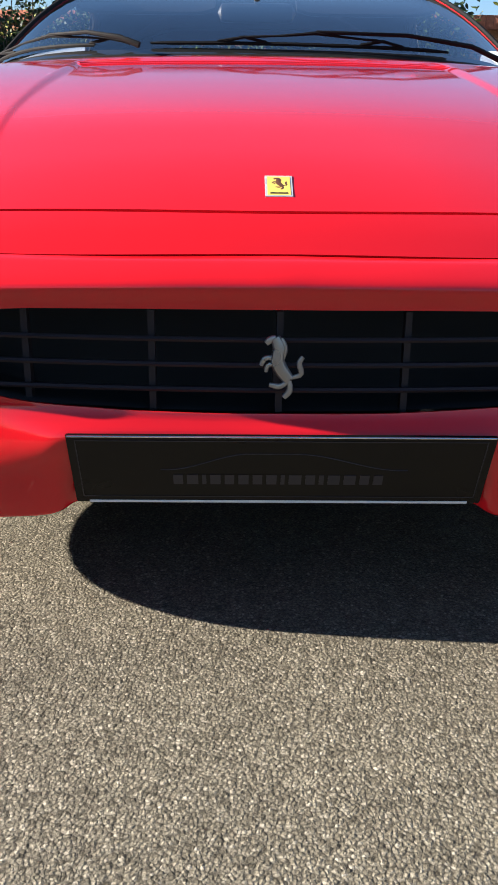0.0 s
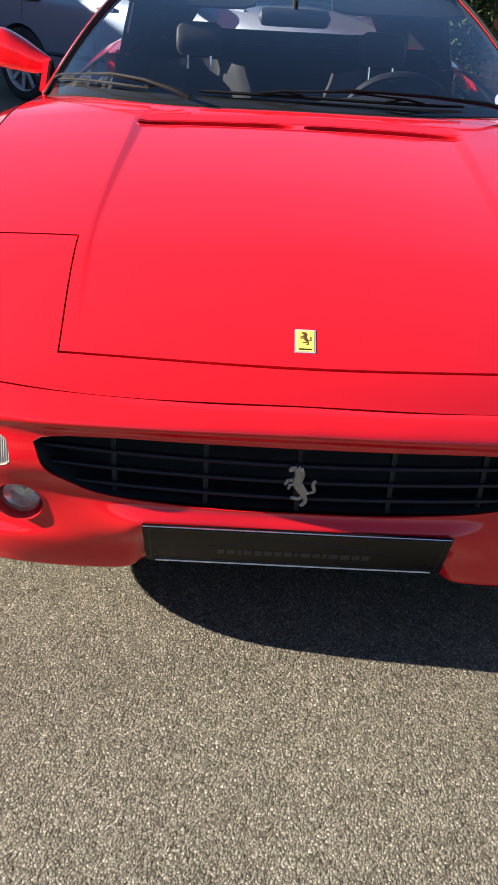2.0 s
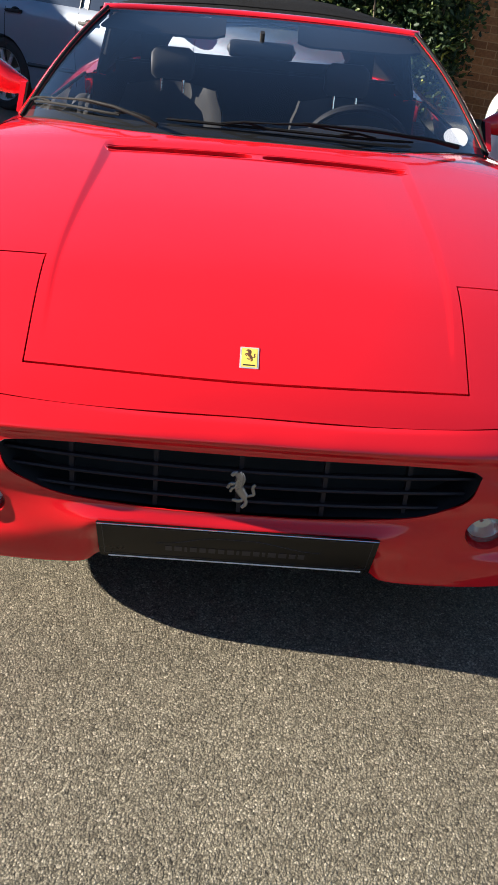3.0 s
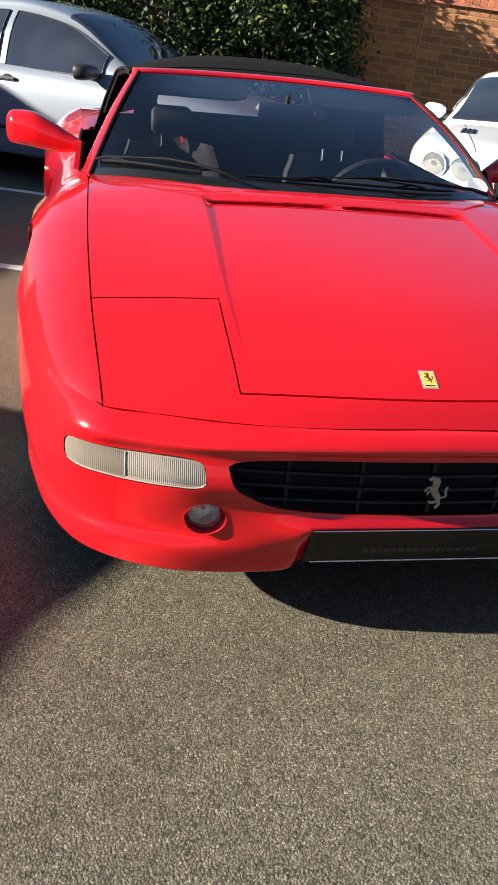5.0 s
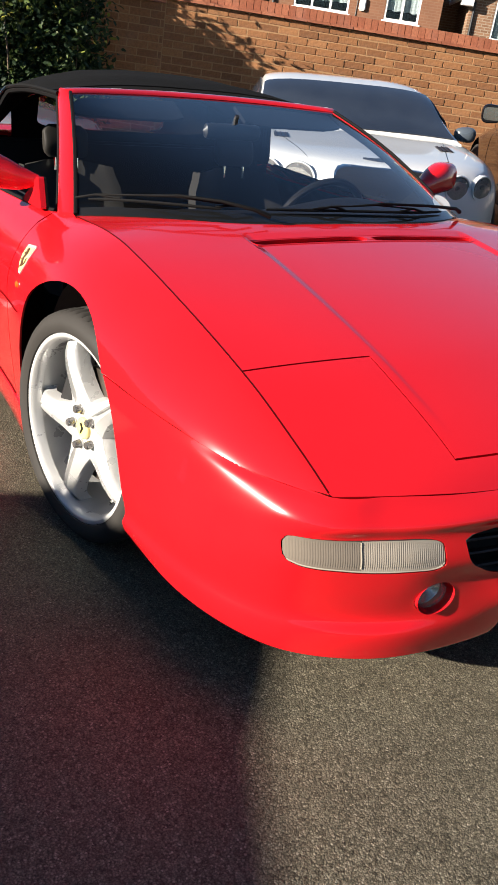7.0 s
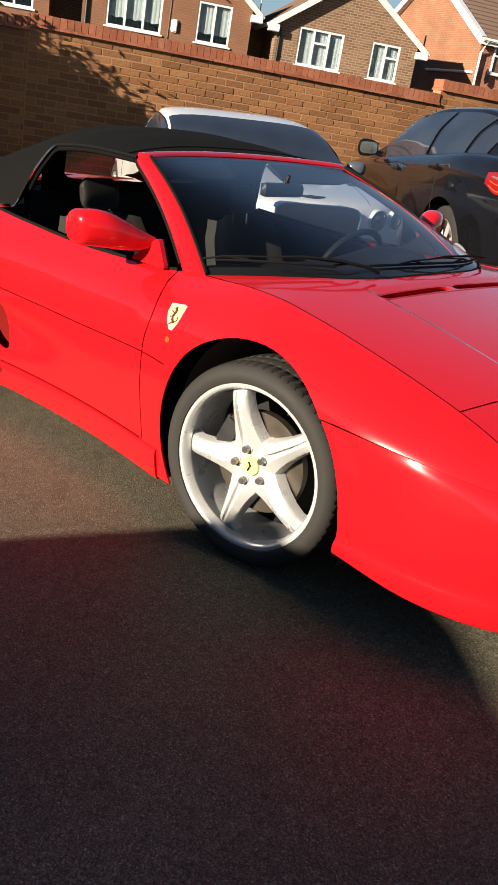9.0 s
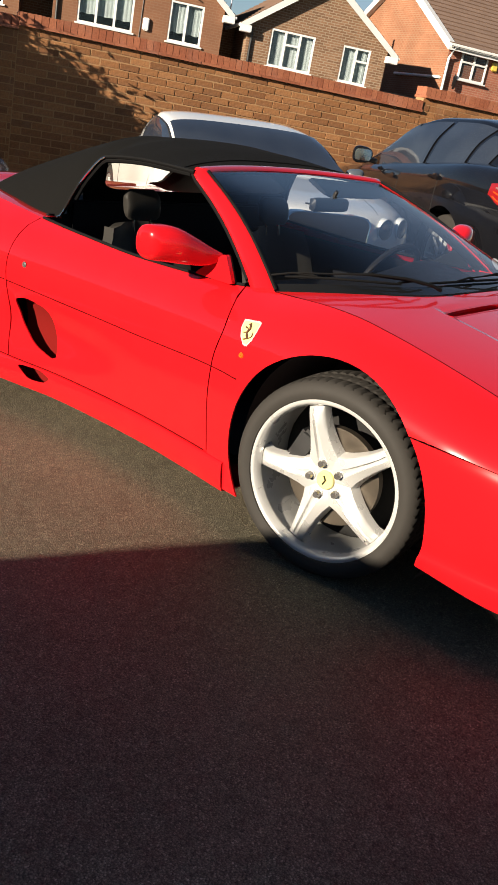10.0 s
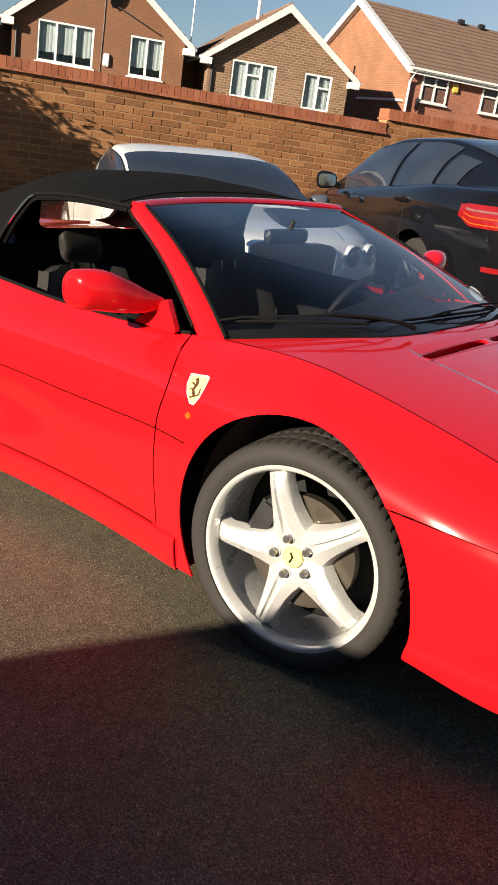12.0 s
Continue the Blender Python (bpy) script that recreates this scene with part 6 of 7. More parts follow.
# silver hatchback
HATCH = {
    "length": 4.3, "wid": ([0, 0.1, 0.4, 1.0, 2.5, 3.6, 4.0, 4.3], [0.66, 0.76, 0.85, 0.885, 0.89, 0.88, 0.85, 0.72]),
    "top": ([0, 0.1, 0.4, 1.15, 3.4, 3.9, 4.3], [0.62, 0.74, 0.82, 0.95, 1.0, 1.02, 0.95]),
    "belt": ([0, 0.1, 0.4, 1.2, 3.0, 3.9, 4.3], [0.58, 0.68, 0.76, 0.89, 0.95, 0.98, 0.9]),
    "low": ([0, 0.3, 3.9, 4.3], [0.26, 0.19, 0.2, 0.34]), "axles": (0.83, 3.45), "arch": 0.345, "wheel": 0.315, "track": 0.76, "spokes": 9,
    "cabin": [(1.05, 0.79, 0.90, 0.76, 0.90), (1.35, 0.79, 0.93, 0.68, 1.05), (2.0, 0.79, 0.94, 0.56, 1.39), (2.5, 0.79, 0.95, 0.55, 1.46), (3.2, 0.78, 0.97, 0.54, 1.42), (3.75, 0.75, 0.99, 0.51, 1.27), (4.15, 0.68, 0.98, 0.47, 1.02)],
    "glass": [("windscreen", 0.03, 0.29, 0.27, 0.73), ("rear_window", 0.83, 0.96, 0.3, 0.7), ("side_window", 0.135, 0.45, 0.06, 0.235), ("side_window", 0.48, 0.75, 0.06, 0.235)],
    "shell": (0.15, 0.11, 0.062), "mirror": (1.52, 0.955, 0.88), "seams": (1.25, 2.52, 3.4), "handles": (2.38, 3.28), "handle_drop": 0.1, "handle_mat": BLACK_PLASTIC, "mirror_mat": BLACK_PLASTIC,
}
hatch, hrow = saloon("silver_hatchback", "silver hatchback with a dark rubbing strip, parked close behind", lot_pose(1.0, 5.78, 56) @ Matrix.Scale(0.95, 4), SILVER_PAINT, HATCH)
for s in (-1, 1):
    strip = [(s * (side_of(hrow, y, 0.44) + 0.004), y, 0.44) for y in np.linspace(1.15, 3.1, 20)]
    add_tube("rubbing_strip", strip, 0.02, BLACK_PLASTIC, hatch, 6)
    lampn = [[(s * x, front_at(hrow, x, z) - 0.004, z) for z in np.linspace(0.58, 0.70, 4)] for x in np.linspace(0.42, 0.70, 8)]
    surface("headlamp", lampn, LENS_CLEAR, hatch, (0, -1, 0), 0.02)
add_tube("aerial", [(0.0, 2.15, 1.44), (0.0, 2.45, 1.85)], [0.005, 0.002], BLACK_PLASTIC, hatch, 6)

# ---- brick boundary wall ----
WALL_AT, WALL_TURN = Vector((3.1, 9.2, 0)), radians(-24.2)
WALL = Matrix.Translation(WALL_AT) @ Matrix.Rotation(WALL_TURN, 4, "Z")
COURSE, LENGTH, JOINT = 0.084, 0.242, 0.011


def wall_section(s0, s1, z1, label):
    """The mortar core of one stretch of the wall, from s0 to s1 along it, with its coping."""
    bm = bmesh.new()
    box(bm, s0, s1, 0.001, 0.21, -0.9, z1)
    w = part("wall_boundary", bm, MORTAR)
    w.matrix_world = WALL
    tagged(w, label, "wall", kind="structure")
    # coping: a tile creasing and a row of bricks on edge
    bm = bmesh.new()
    n = int((s1 - s0) / 0.083)
    step = (s1 - s0) / n
    for i in range(n):
        j = random.uniform(-0.002, 0.002)
        box(bm, s0 + i * step + 0.003, s0 + (i + 1) * step - 0.003, -0.022 + j, 0.235, z1 + 0.036, z1 + 0.148 + j)
    part("coping", bm, COPING, w, flat=True)
    bm = bmesh.new()
    m = int((s1 - s0) / 0.27)
    st = (s1 - s0) / m
    for i in range(m):
        box(bm, s0 + i * st + 0.002, s0 + (i + 1) * st - 0.002, -0.05 + random.uniform(-0.003, 0.003), 0.26, z1 + 0.004, z1 + 0.034)
    part("creasing", bm, COPING, w, flat=True)
    return w


sections = [(-9.0, 0.0, 1.62), (0.0, 5.5, 1.67), (5.5, 16.0, 1.86)]
walls = [wall_section(a, b, z, "orange-brown brick boundary wall with a brick-on-edge coping") for a, b, z in sections]

# ---- hedge ----


def hedge():
    """An evergreen shrub before the wall: stems and many separate leaves."""
    rng = random.Random(7)
    ob = thing("laurel_hedge", "dense dark green laurel hedge against the brick wall", "hedge", Matrix.Identity(4))
    stems_v, stems_f = [], []
    clumps = []
    for i in range(60):
        x = rng.uniform(-4.2, 2.18) if i < 46 else rng.uniform(0.6, 2.1)
        y = 9.2 + (3.1 - x) * 0.45 - rng.uniform(0.35, 1.0)
        zg = lot_height(x, y)
        hgt = (2.8 if x < 1.2 else 2.8 - 0.5 * (x - 1.2)) * rng.uniform(0.82, 1.0)
        base = Vector((x, y, zg))
        for b in range(4):
            tip = base + Vector((rng.uniform(-0.4, 0.4), rng.uniform(-0.35, 0.25), hgt * rng.uniform(0.55, 1.0)))
            mid = base.lerp(tip, 0.5) + Vector((rng.uniform(-0.1, 0.1), rng.uniform(-0.1, 0.1), 0))
            v, f = tube(spline([base, mid, tip], 6), np.linspace(0.022, 0.004, 6), 5)
            stems_f += [tuple(k + len(stems_v) for k in q) for q in f]
            stems_v += list(v)
            for c in range(12 if x < 0.5 else 16):
                t = rng.uniform(0.2, 1.0)
                clumps.append(base.lerp(tip, t) + Vector((rng.gauss(0, 0.13), rng.gauss(0, 0.13), rng.gauss(0, 0.1))))
    tagged(part("branchwork", mesh_of("branchwork", stems_v, stems_f, BARK), BARK, ob), kind="stuff")
    V, F = [], []
    for c in clumps:
        for k in range(24):
            p = c + Vector((rng.gauss(0, 0.085), rng.gauss(0, 0.085), rng.gauss(0, 0.085)))
            d = Vector((rng.gauss(0, 1), rng.gauss(-0.35, 1), rng.gauss(0.25, 0.7))).normalized()
            n = d.cross(Vector((rng.gauss(0, 1), rng.gauss(0, 1), rng.gauss(0, 1)))).normalized()
            l, w = rng.uniform(0.055, 0.095), rng.uniform(0.013, 0.021)
            b = d.cross(n)
            k0 = len(V)
            V += [p, p + d * l * 0.35 + n * w + b * 0.006, p + d * l * 0.75 + n * w * 0.8 + b * 0.004, p + d * l - b * 0.008, p + d * l * 0.75 - n * w * 0.8 + b * 0.004, p + d * l * 0.35 - n * w + b * 0.006, p + d * l * 0.5]
            F += [(k0, k0 + 1, k0 + 6), (k0 + 1, k0 + 2, k0 + 6), (k0 + 2, k0 + 3, k0 + 6), (k0 + 3, k0 + 4, k0 + 6), (k0 + 4, k0 + 5, k0 + 6), (k0 + 5, k0, k0 + 6)]
    lv = part("leaves", mesh_of("leaves", V, F, LEAF), LEAF, ob, flat=True)
    tagged(lv, kind="stuff")


hedge()

# ---- houses beyond the wall ----


def house_wall(name, low, mid, mortar, scale=1.0):
    """Brickwork far off: the pattern in the material, in the wall's own length and height."""
    a = Mat(name, mid, 0.88)
    t = a.n.new("ShaderNodeTexCoord")
    sep, com, add = a.n.new("ShaderNodeSeparateXYZ"), a.n.new("ShaderNodeCombineXYZ"), a.n.new("ShaderNodeMath")
    a.l.new(t.outputs["Object"], sep.inputs[0])
    a.l.new(sep.outputs[0], add.inputs[0])
    a.l.new(sep.outputs[1], add.inputs[1])
    a.l.new(add.outputs[0], com.inputs[0])
    a.l.new(sep.outputs[2], com.inputs[1])
    b = a.n.new("ShaderNodeTexBrick")
    b.inputs["Color1"].default_value, b.inputs["Color2"].default_value, b.inputs["Mortar"].default_value = (*low, 1), (*mid, 1), (*mortar, 1)
    b.inputs["Scale"].default_value, b.inputs["Mortar Size"].default_value = scale, 0.011
    b.inputs["Brick Width"].default_value, b.inputs["Row Height"].default_value = 0.225, 0.075
    a.l.new(com.outputs[0], b.inputs["Vector"])
    stain = a.ramp(a.noise(0.9, 5), (0.3, 0.8), (0.75, 1.12))
    a.link(a.mix(1.0, b.outputs[0], stain, "MULTIPLY"), "Base Color")
    a.bump(b.outputs[1], -0.4, 0.01)
    return a.m


BROWN_WALL = house_wall("brown_house_brick", (0.14, 0.072, 0.038), (0.23, 0.125, 0.07), (0.27, 0.21, 0.15))
PLAIN_WALL = house_wall("dull_house_brick", (0.175, 0.078, 0.04), (0.195, 0.088, 0.046), (0.2, 0.105, 0.062))
ORANGE_WALL = house_wall("orange_house_brick", (0.27, 0.108, 0.054), (0.31, 0.13, 0.068), (0.3, 0.18, 0.11))
RED_WALL = house_wall("red_house_brick", (0.3, 0.1, 0.06), (0.37, 0.13, 0.08), (0.36, 0.2, 0.14))


def window(house, x0, x1, z0, z1, y, lights, drop=0.28, name="window"):
    """A white window in the wall plane y: outer frame, mullions, panes, sill, net curtain. lights: widths' shares, with a top vent where negative."""
    t = 0.06
    ring = []
    for k, yy in ((0, y + 0.06), (0, y - 0.024), (0.006, y - 0.03), (t - 0.006, y - 0.03), (t, y - 0.024), (t, y + 0.06)):
        ring.append([(x0 + k, yy, z0 + k), (x1 - k, yy, z0 + k), (x1 - k, yy, z1 - k), (x0 + k, yy, z1 - k)])
    v, f = grid(ring, True, True)
    fr = part(name, mesh_of(name, v, f, UPVC, False), UPVC, house, "white plastic window with net curtains", flat=True)
    total, at = sum(abs(q) for q in lights), x0
    cuts = []
    for q in lights:
        nxt = at + (x1 - x0) * abs(q) / total
        cuts.append((at, nxt, q < 0))
        at = nxt
    for a, b, vent in cuts[:-1]:
        block("mullion", b - 0.035, b + 0.035, y - 0.028, y + 0.06, z0 + t - 0.002, z1 - t + 0.002, UPVC, fr, 0.005)
    for a, b, vent in cuts:
        if vent:
            zz = z1 - 0.36 * (z1 - z0)
            block("transom", a + 0.03, b - 0.03, y - 0.033, y + 0.05, zz - 0.03, zz + 0.03, UPVC, fr, 0.005)
    block("sill", x0 - 0.06, x1 + 0.06, y - 0.10, y + 0.0, z0 - 0.05, z0 - 0.001, UPVC, fr, 0.008)
    for a, b, vent in cuts:
        pane = block("pane", a + 0.03, b - 0.03, y + 0.012, y + 0.016, z0 + 0.05, z1 - 0.05, HOUSE_GLASS, fr)
        pane.visible_shadow = False
    P = [[(x, y + 0.10 + 0.006 * math.sin(x * 55) + 0.003 * math.sin(x * 131), z) for z in (z0 + drop + 0.05 * drop * math.sin(x * 23), (z0 + z1) / 2, z1 - 0.03)] for x in np.linspace(x0 + 0.06, x1 - 0.06, 60)]
    surface("curtain", P, CURTAIN, fr, (0, -1, 0))
    # near-black sheet standing in for the unlit depth of the room
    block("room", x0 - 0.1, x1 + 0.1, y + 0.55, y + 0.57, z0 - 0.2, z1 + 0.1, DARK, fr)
    return fr


def tiled_slope(name, a, b, c, d, courses, mat, house):
    """A roof slope a-b (eave) to d-c (ridge), laid in overlapping courses."""
    a, b, c, d = (Vector(p) for p in (a, b, c, d))
    n = (b - a).cross(d - a).normalized()
    if n.z < 0:
        n = -n
    steps = [(0.0, 0.0)]
    for i in range(courses):
        steps += [(i / courses, 0.05), ((i + 1) / courses, 0.012)]
    V, F = grid([[tuple(a.lerp(d, t) + n * h), tuple(b.lerp(c, t) + n * h)] for t, h in steps])
    return part(name, mesh_of(name, V, F, mat, False), mat, house, flat=True)


def gable_house(name, label, m, w, depth, eave, ridge, base, wall_mat, windows, over=0.28, drop=0.28):
    """A house with its gable to the front (y = 0, x from 0 to w) and its ridge running back."""
    h = thing(name, label, "house", m)
    bm = bmesh.new()
    pts = [(0, base), (w, base), (w, eave), (w / 2, ridge), (0, eave)]
    fr = [bm.verts.new((x, 0, z)) for x, z in pts]
    bk = [bm.verts.new((x, depth, z)) for x, z in pts]
    bm.faces.new(fr)
    bm.faces.new(bk[::-1])
    for i in range(5):
        if i not in (2, 3):
            bm.faces.new((fr[i], bk[i], bk[(i + 1) % 5], fr[(i + 1) % 5]))
    bmesh.ops.recalc_face_normals(bm, faces=bm.faces)
    wall = part("wall", bm, wall_mat, h, flat=True)
    for k, (x0, x1, z0, z1, lights) in enumerate(windows):
        mod = wall.modifiers.new("hole", "BOOLEAN")
        c = new("cutter", bpy.data.meshes.new("cutter"))
        bm = bmesh.new()
        box(bm, x0, x1, -0.5, 0.6, z0, z1)
        bm.to_mesh(c.data)
        bm.free()
        c.parent = h
        mod.operation, mod.solver, mod.object = "DIFFERENCE", "EXACT", c
    if windows:
        bake(wall)
        for o in [o for o in h.children if o.name.startswith("cutter")]:
            bpy.data.objects.remove(o)
    for x0, x1, z0, z1, lights in windows:
        window(h, x0, x1, z0, z1, 0.04, lights, drop)
    rise = (ridge - eave) / (w / 2)
    e = eave - over * rise
    for s, xa in ((-1, -over), (1, w + over)):
        tiled_slope("roof", (xa, -over, e), (xa, depth, e), (w / 2, depth, ridge), (w / 2, -over, ridge), 16, ROOF_TILE, h)
        # white verge board and boxed end
        up = Vector((w / 2, -over - 0.01, ridge + 0.04))
        lo = Vector((xa, -over - 0.01, e + 0.03))
        d = (up - lo).normalized()
        nrm = Vector((-d.z, 0, d.x)) * (1 if d.x > 0 else -1)
        q = [lo - nrm * 0.0, up, up - Vector((0, 0, 0.24)), lo - Vector((0, 0, 0.2))]
        v = [p for p in q] + [p + Vector((0, 0.03, 0)) for p in q]
        part("verge_board", mesh_of("verge_board", v, [(0, 1, 2, 3), (7, 6, 5, 4), (0, 4, 5, 1), (2, 6, 7, 3), (0, 3, 7, 4), (1, 5, 6, 2)], VERGE, False), VERGE, h, flat=True)
        x0, x1 = (xa - 0.02, 0.05) if s < 0 else (w - 0.05, xa + 0.02)
        block("eave_box", x0, x1, -over - 0.015, 0.02, e - 0.22, e - 0.02, UPVC, h, 0.01)
        block("gutter", (xa - 0.08 if s < 0 else xa - 0.02), (xa + 0.02 if s < 0 else xa + 0.08), -over, depth, e - 0.09, e - 0.0, UPVC, h, 0.02)
        sof = [(xa, -over + 0.005, e - 0.03), (w / 2, -over + 0.005, ridge - 0.05), (w / 2, 0.01, ridge - 0.05), (xa, 0.01, e - 0.03)]
        part("soffit", mesh_of("soffit", sof, [(0, 1, 2, 3)], UPVC, False), UPVC, h, flat=True)
    add_tube("ridge_tile", [(w / 2, y, ridge + 0.02) for y in np.linspace(-over, depth, 12)], 0.07, ROOF_TILE, h, 8)
    return h


HOUSE_TURN = -34.0


def row_pose(along, out=0.0):
    """A pose on the line of house fronts."""
    d = Vector((math.cos(radians(HOUSE_TURN)), math.sin(radians(HOUSE_TURN)), 0))
    n = Vector((-d.y, d.x, 0))
    p = Vector((14.06, 23.32, 0)) + d * along + n * out
    return Matrix.Translation(p) @ Matrix.Rotation(radians(HOUSE_TURN), 4, "Z")


b_house = gable_house("house", "dull brown brick house with white windows and verge boards", row_pose(-0.95), 5.1, 8.0, 4.12, 6.1, -1.6, PLAIN_WALL, [(0.72, 2.37, 2.86, 4.0, (1, 1, 1)), (3.44, 4.48, 2.86, 4.0, (1, 1))])
c_house = gable_house("house", "brown brick house with a plain gable and white windows", row_pose(4.95), 4.65, 8.0, 3.97, 5.6, -1.6, BROWN_WALL, [(0.75, 2.2, 2.76, 3.85, (1, -1, 1)), (3.15, 4.1, 2.74, 3.82, (1, -1))], drop=0.04)
a_house = gable_house("house", "dull brown brick house at the end of the row", row_pose(-7.1), 5.2, 8.0, 4.0, 6.0, -1.6, PLAIN_WALL, [(0.9, 2.6, 2.9, 4.05, (1, 1, 1)), (3.65, 4.75, 2.9, 4.05, (1, 1))])
for hs, x in ((b_house, 2.76), (a_house, 3.0)):
    bm = bmesh.new()
    box(bm, x - 0.1, x + 0.1, -0.09, 0.0, 3.0, 3.36, 0.03)
    part("alarm_box", bm, UPVC, hs, "white alarm box with a dark eye")
add_tube("wall_cable", [(2.62, -0.015, 5.4), (2.62, -0.015, 4.2), (2.58, -0.015, 2.0)], 0.012, BLACK_PLASTIC, b_house, 6)
bm = bmesh.new()
bmesh.ops.create_uvsphere(bm, u_segments=24, v_segments=12, radius=0.34)
bmesh.ops.delete(bm, geom=[v for v in bm.verts if v.co.y > -0.18], context="VERTS")
bmesh.ops.transform(bm, matrix=Matrix.Translation((2.95, -0.14, 4.85)) @ Matrix.Rotation(radians(35), 4, "Z") @ Matrix.Rotation(radians(18), 4, "X") @ Matrix.Diagonal((1, 0.4, 1, 1)) @ Matrix.Translation((0, 0.25, 0)), verts=bm.verts)
dish = part("satellite_dish", bm, BLACK_PLASTIC, b_house, "dark satellite dish")
add_tube("dish_arm", [(2.95, 0.0, 4.7), (3.1, -0.3, 4.6), (3.5, -0.55, 4.4)], 0.02, BLACK_PLASTIC, dish, 6)
add_tube("flue_pipe", [(2.1, 3.0, 5.4), (2.1, 3.0, 6.55)], 0.06, UPVC, c_house, 10)
for hs, x, z in ((c_house, 0.4, 6.9),):
    mast = add_tube("aerial_mast", [(x, 6.0, 4.6), (x, 6.0, z)], 0.025, ALLOY, hs, 6, False, "thin metal television aerial")
    add_tube("aerial_boom", [(x, 6.0, z - 0.05), (x + 0.8, 5.8, z - 0.12)], 0.012, ALLOY, mast, 5)
    for k in range(5):
        add_tube("aerial_rod", [(x + 0.15 + 0.14 * k, 6.0, z + 0.05), (x + 0.17 + 0.14 * k, 6.0, z - 0.26)], 0.008, ALLOY, mast, 4)
for x, hs in ((-0.12, b_house), (-0.12, c_house)):
    add_tube("downpipe", [(0.12, -0.05, 3.7), (0.12, -0.05, 0.0)], 0.04, BLACK_PLASTIC, hs, 8)


def end_house():
    """The orange house: its gable looks left, its eave side to the front."""
    D = Matrix.Translation((25.45, 17.91, 0)) @ Matrix.Rotation(radians(-25.5), 4, "Z")
    h = thing("house", "orange and red brick house with a brown tiled roof", "house", D)
    w, dep, eave, ridge, base = 11.0, 8.53, 4.89, 7.28, -1.6
    bm = bmesh.new()
    a = [bm.verts.new(p) for p in ((0, 0, base), (0, 0, eave), (0, dep / 2, ridge), (0, dep, eave), (0, dep, base))]
    bm.faces.new(a)
    part("gable_wall", bm, ORANGE_WALL, h, flat=True)
    bm = bmesh.new()
    b = [bm.verts.new(p) for p in ((0.004, 0, base), (w, 0, base), (w, 0, eave), (0.004, 0, eave))]
    bm.faces.new(b)
    c = [bm.verts.new(p) for p in ((0.004, dep, base), (w, dep, base), (w, dep, eave), (0.004, dep, eave))]
    bm.faces.new(c[::-1])
    part("wall", bm, RED_WALL, h, flat=True)
    wins = [(0.56, 1.68, 3.72, 4.62), (3.19, 4.6, 3.72, 4.62), (7.0, 8.4, 3.72, 4.62)]
    for x0, x1, z0, z1 in wins:
        window(h, x0, x1, z0, z1, -0.03, (-1, -1), 0.05)
    o = 0.25
    rise = (ridge - eave) / (dep / 2)
    e = eave - o * rise
    tiled_slope("roof", (-0.2, -o, e), (w + 0.3, -o, e), (w + 0.3, dep / 2, ridge), (-0.2, dep / 2, ridge), 15, ROOF_TILE, h)
    tiled_slope("roof", (-0.2, dep + o, e), (w + 0.3, dep + o, e), (w + 0.3, dep / 2, ridge), (-0.2, dep / 2, ridge), 15, ROOF_TILE, h)
    for ya, yb in ((-o, dep / 2), (dep + o, dep / 2)):
        q = [Vector((-0.22, ya, e + 0.08)), Vector((-0.22, yb, ridge + 0.08)), Vector((-0.22, yb, ridge - 0.22)), Vector((-0.22, ya, e - 0.2))]
        v = q + [p + Vector((0.2, 0, 0)) for p in q]
        part("verge_board", mesh_of("verge_board", v, [(0, 1, 2, 3), (7, 6, 5, 4), (0, 4, 5, 1), (2, 6, 7, 3), (0, 3, 7, 4), (1, 5, 6, 2)], VERGE, False), VERGE, h, flat=True)
    block("fascia", -0.2, w, -o - 0.03, -o + 0.0, e - 0.2, e + 0.02, UPVC, h)
    block("gutter", -0.2, w, -o - 0.14, -o - 0.032, e - 0.1, e - 0.0, UPVC, h, 0.03)
    add_tube("downpipe", [(0.06, -o - 0.08, e - 0.05), (0.02, -0.08, e - 0.45), (0.02, -0.08, 0.2)], 0.05, UPVC, h, 8, False, "white downpipe")
    for x in (4.39, 5.40):
        block("roof_vent", x - 0.13, x + 0.13, dep / 2 - 0.38, dep / 2 - 0.15, ridge - 0.12, ridge + 0.07, BLACK_PLASTIC, h, 0.03)
    bm = bmesh.new()
    box(bm, 1.86, 2.1, -0.09, 0.0, 4.22, 4.52, 0.03)
    part("alarm_box", bm, YELLOW, h, "yellow alarm box")
    bm = bmesh.new()
    bmesh.ops.create_uvsphere(bm, u_segments=24, v_segments=12, radius=0.34)
    bmesh.ops.delete(bm, geom=[v for v in bm.verts if v.co.y > -0.18], context="VERTS")
    bmesh.ops.transform(bm, matrix=Matrix.Translation((0.45, -0.12, 3.6)) @ Matrix.Rotation(radians(40), 4, "Z") @ Matrix.Diagonal((1, 0.4, 1, 1)) @ Matrix.Translation((0, 0.25, 0)), verts=bm.verts)
    part("satellite_dish", bm, BLACK_PLASTIC, h, "dark satellite dish")
    add_tube("gable_pipe", [(-0.06, 0.1, 3.66), (-0.06, 3.4, 3.72)], 0.05, UPVC, h, 8)
    return h


end_house()
lean = thing("garden_room", "small dark-roofed outbuilding beside the houses", "outbuilding", row_pose(10.2, 1.2))
block("wall", 0, 1.7, 0, 2.5, -1.6, 2.65, BROWN_WALL, lean)
for along in (-1.9, 4.15):
    link = thing("garage", "low brick garage link between two houses", "outbuilding", row_pose(along + 0.02, 2.2))
    block("wall", 0, 0.9, 0, 4.0, -1.6, 3.7, BROWN_WALL, link)
    block("roof", -0.02, 0.92, -0.1, 4.1, 3.7, 3.82, ROOF_TILE, link, 0.02)
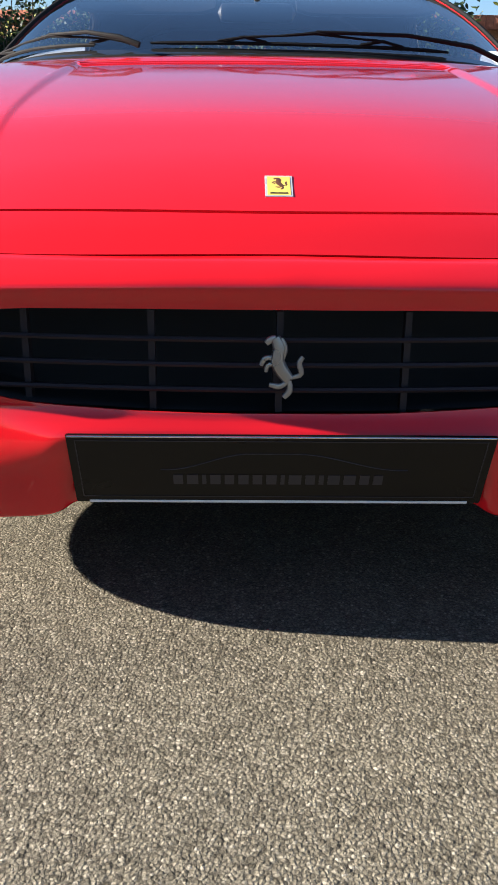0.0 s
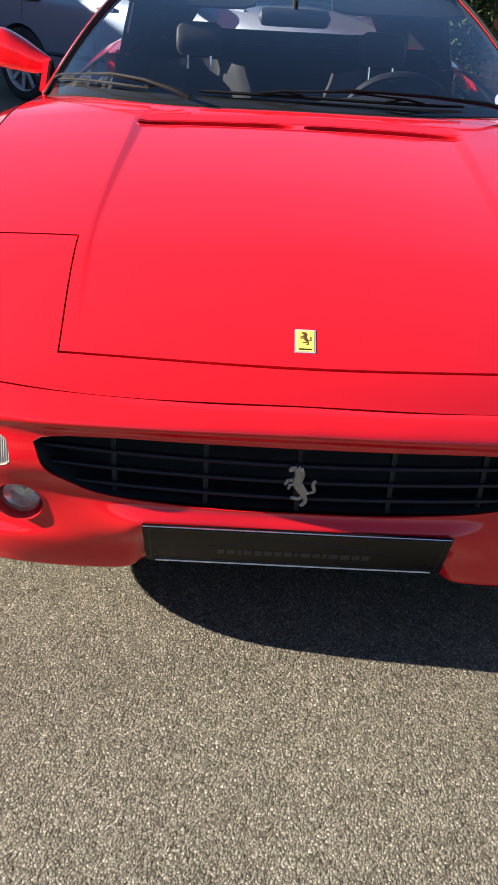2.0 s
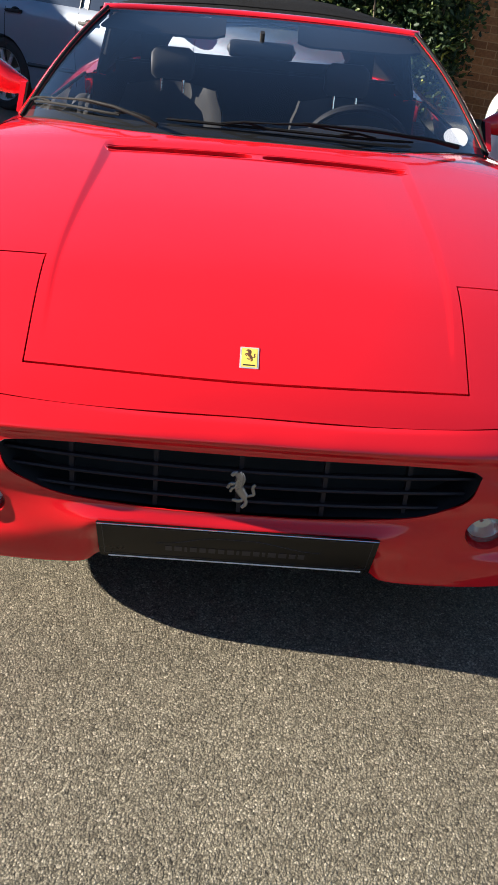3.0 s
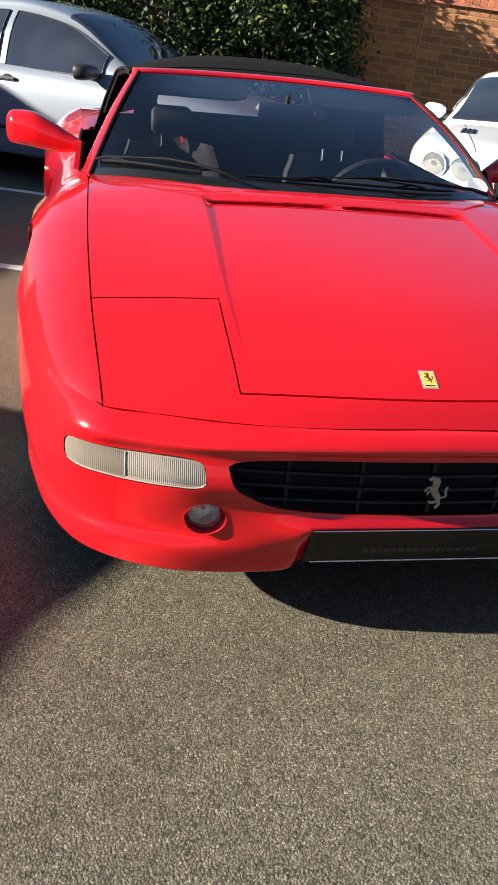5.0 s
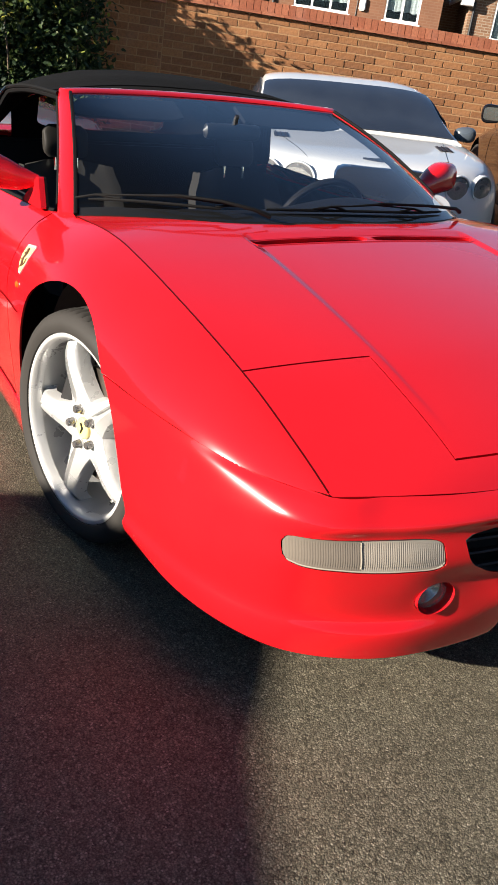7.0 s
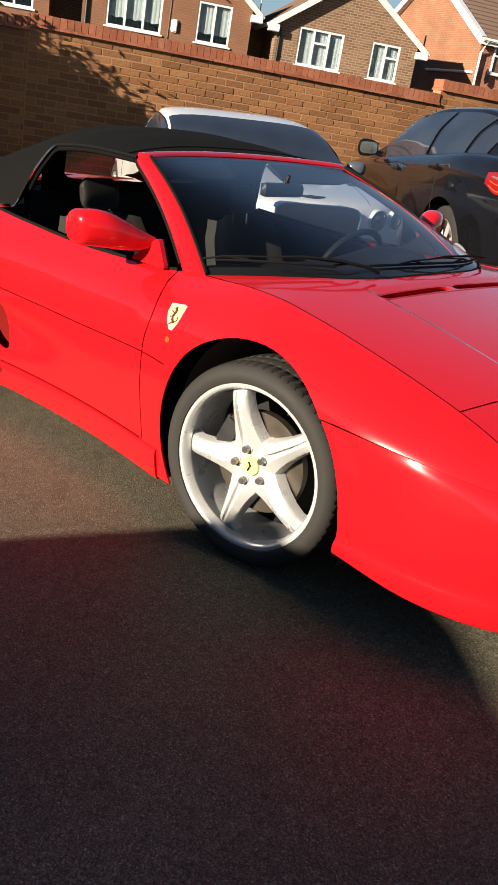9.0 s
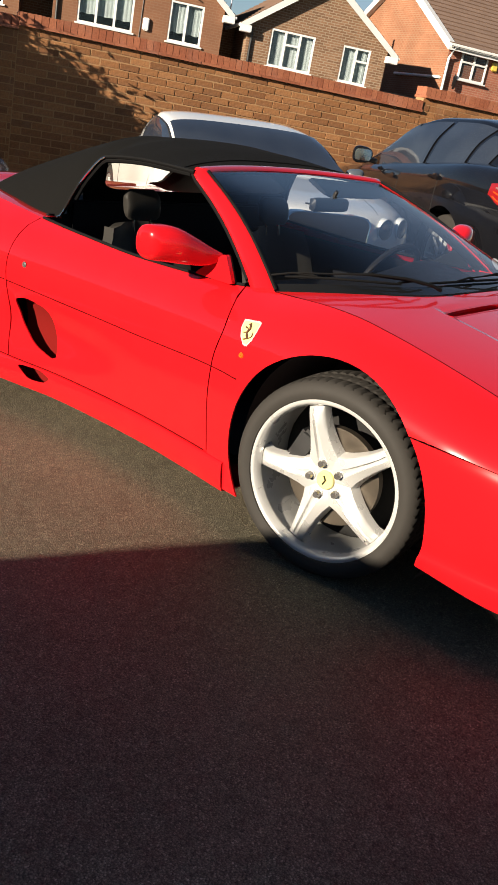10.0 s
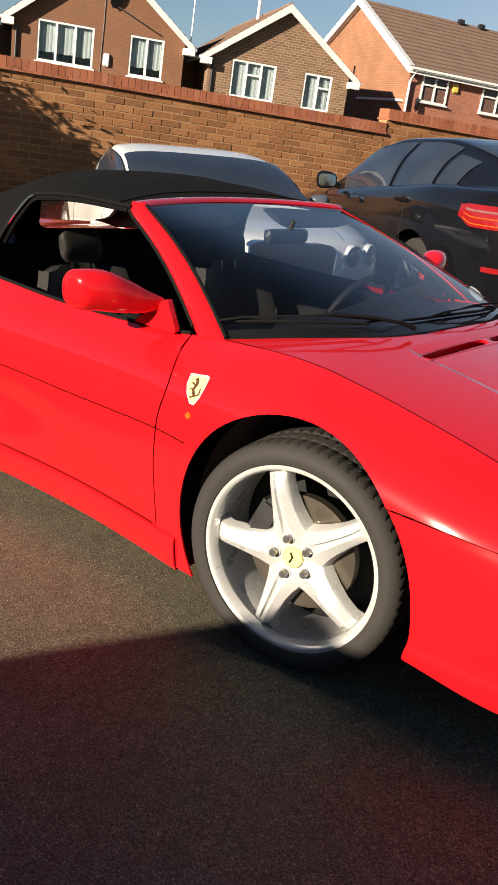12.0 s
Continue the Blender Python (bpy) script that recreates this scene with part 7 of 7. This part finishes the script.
block("roof", -0.1, 1.8, -0.1, 2.6, 2.65, 2.8, ROOF_TILE, lean, 0.02)

# ---- the building behind the camera's left, whose shadow falls over the lot ----


def shade_house(X, tips, label):
    """A plain building whose roofline throws its shadow's edge through the given places of the lot."""
    cot = 1 / math.tan(SUN_UP) * math.cos(SUN_TURN)
    sideways = 1 / math.tan(SUN_UP) * math.sin(SUN_TURN)
    prof = [(y + sideways * (x - X) / cot, (x - X) / cot) for x, y in tips]
    line = [(prof[0][0], -0.3)] + prof + [(prof[-1][0], -0.3)]
    h = thing("brick_building", label, "building", LOT)
    n = len(line)
    v = [(X, y, z) for y, z in line] + [(X - 3, y, z) for y, z in line]
    f = [list(range(n)), list(range(2 * n - 1, n - 1, -1))] + [(i, i + n, (i + 1) % n + n, (i + 1) % n) for i in range(n)]
    me = mesh_of("wall", v, f, RED_WALL, False)
    bm = bmesh.new()
    bm.from_mesh(me)
    bmesh.ops.recalc_face_normals(bm, faces=bm.faces)
    bm.to_mesh(me)
    bm.free()
    part("wall", me, RED_WALL, h, flat=True)
    bm = bmesh.new()
    for (y0, z0), (y1, z1) in zip(prof, prof[1:]):
        vs = [bm.verts.new(p) for p in ((X - 0.02, y0, z0 + 0.005), (X - 0.02, y1, z1 + 0.005), (X - 3.1, y1, z1 + 0.005), (X - 3.1, y0, z0 + 0.005))]
        bm.faces.new(vs)
    part("roof", bm, ROOF_TILE, h, flat=True)


shade_house(-6.5, [(-6.5, 3.75), (-1.673, 1.628), (-0.832, 1.258), (-0.42, 1.02), (-0.43, 0.66), (-0.59, 0.347), (-0.79, 0.109), (-0.92, -0.18), (-1.03, -0.6), (-1.13, -1.3), (-1.2, -3.0), (-1.3, -9.0)], "plain brick building across the lot")
shade_house(-10.0, [(-1.9, 1.75), (-1.16, 3.0), (-0.9, 3.55), (0.62, 6.1), (1.05, 6.6), (2.5, 9.6), (2.5, 16.0)], "plain brick building further along the lot")

# ---- the single bricks of the wall ----


def brick_rows():
    rng = random.Random(3)
    proto = []
    for k in range(6):
        bm = bmesh.new()
        hl, hh = (LENGTH - JOINT) / 2, (COURSE - JOINT) / 2
        j = [rng.uniform(-0.0025, 0.0025) for _ in range(8)]
        box(bm, -hl, hl, -0.004, 0.05, -hh, hh, 0.004)
        for i, v in enumerate(bm.verts):
            v.co += Vector((rng.uniform(-0.0012, 0.0012), rng.uniform(-0.0012, 0.0012), rng.uniform(-0.0012, 0.0012)))
        me = bpy.data.meshes.new("brick")
        bm.to_mesh(me)
        bm.free()
        me.materials.append(BRICK)
        proto.append(me)
    V, F = [], []
    hl, hh = (LENGTH - JOINT) / 2, (COURSE - JOINT) / 2
    count = 0
    for (s0, s1, z1), w in zip(sections, walls):
        courses = int((z1 + 0.55) / COURSE)
        for c in range(courses):
            z = z1 - (c + 0.5) * COURSE
            off = 0.5 * LENGTH * (c % 2)
            k = 0
            while True:
                a = s0 + k * LENGTH - off
                b = a + LENGTH
                if a >= s1 - 0.02:
                    break
                k += 1
                a2, b2 = max(a, s0), min(b, s1)
                if b2 - a2 < 0.03:
                    continue
                mid = (a2 + b2) / 2
                near = 0.2 < mid < 5.4 and c < 14 and b2 - a2 > LENGTH - 0.01
                dy = rng.uniform(-0.003, 0.003)
                if near and count < 290:
                    ob = new("brick", proto[rng.randrange(6)])
                    ob.parent = w
                    ob.matrix_local = Matrix.Translation((mid, dy, z))
                    count += 1
                else:
                    q = (b2 - a2 - JOINT) / 2
                    n = len(V)
                    V += [(mid - q, dy - 0.004, z - hh), (mid + q, dy - 0.004, z - hh), (mid + q, dy - 0.004, z + hh), (mid - q, dy - 0.004, z + hh), (mid - q, 0.05, z - hh), (mid + q, 0.05, z - hh), (mid + q, 0.05, z + hh), (mid - q, 0.05, z + hh)]
                    F += [(n, n + 1, n + 2, n + 3), (n, n + 4, n + 5, n + 1), (n + 1, n + 5, n + 6, n + 2), (n + 2, n + 6, n + 7, n + 3), (n + 3, n + 7, n + 4, n)]
    rest = part("far_bricks", mesh_of("far_bricks", V, F, BRICK_REST, False), BRICK_REST, walls[1], flat=True)
    tagged(rest, kind="stuff")


brick_rows()
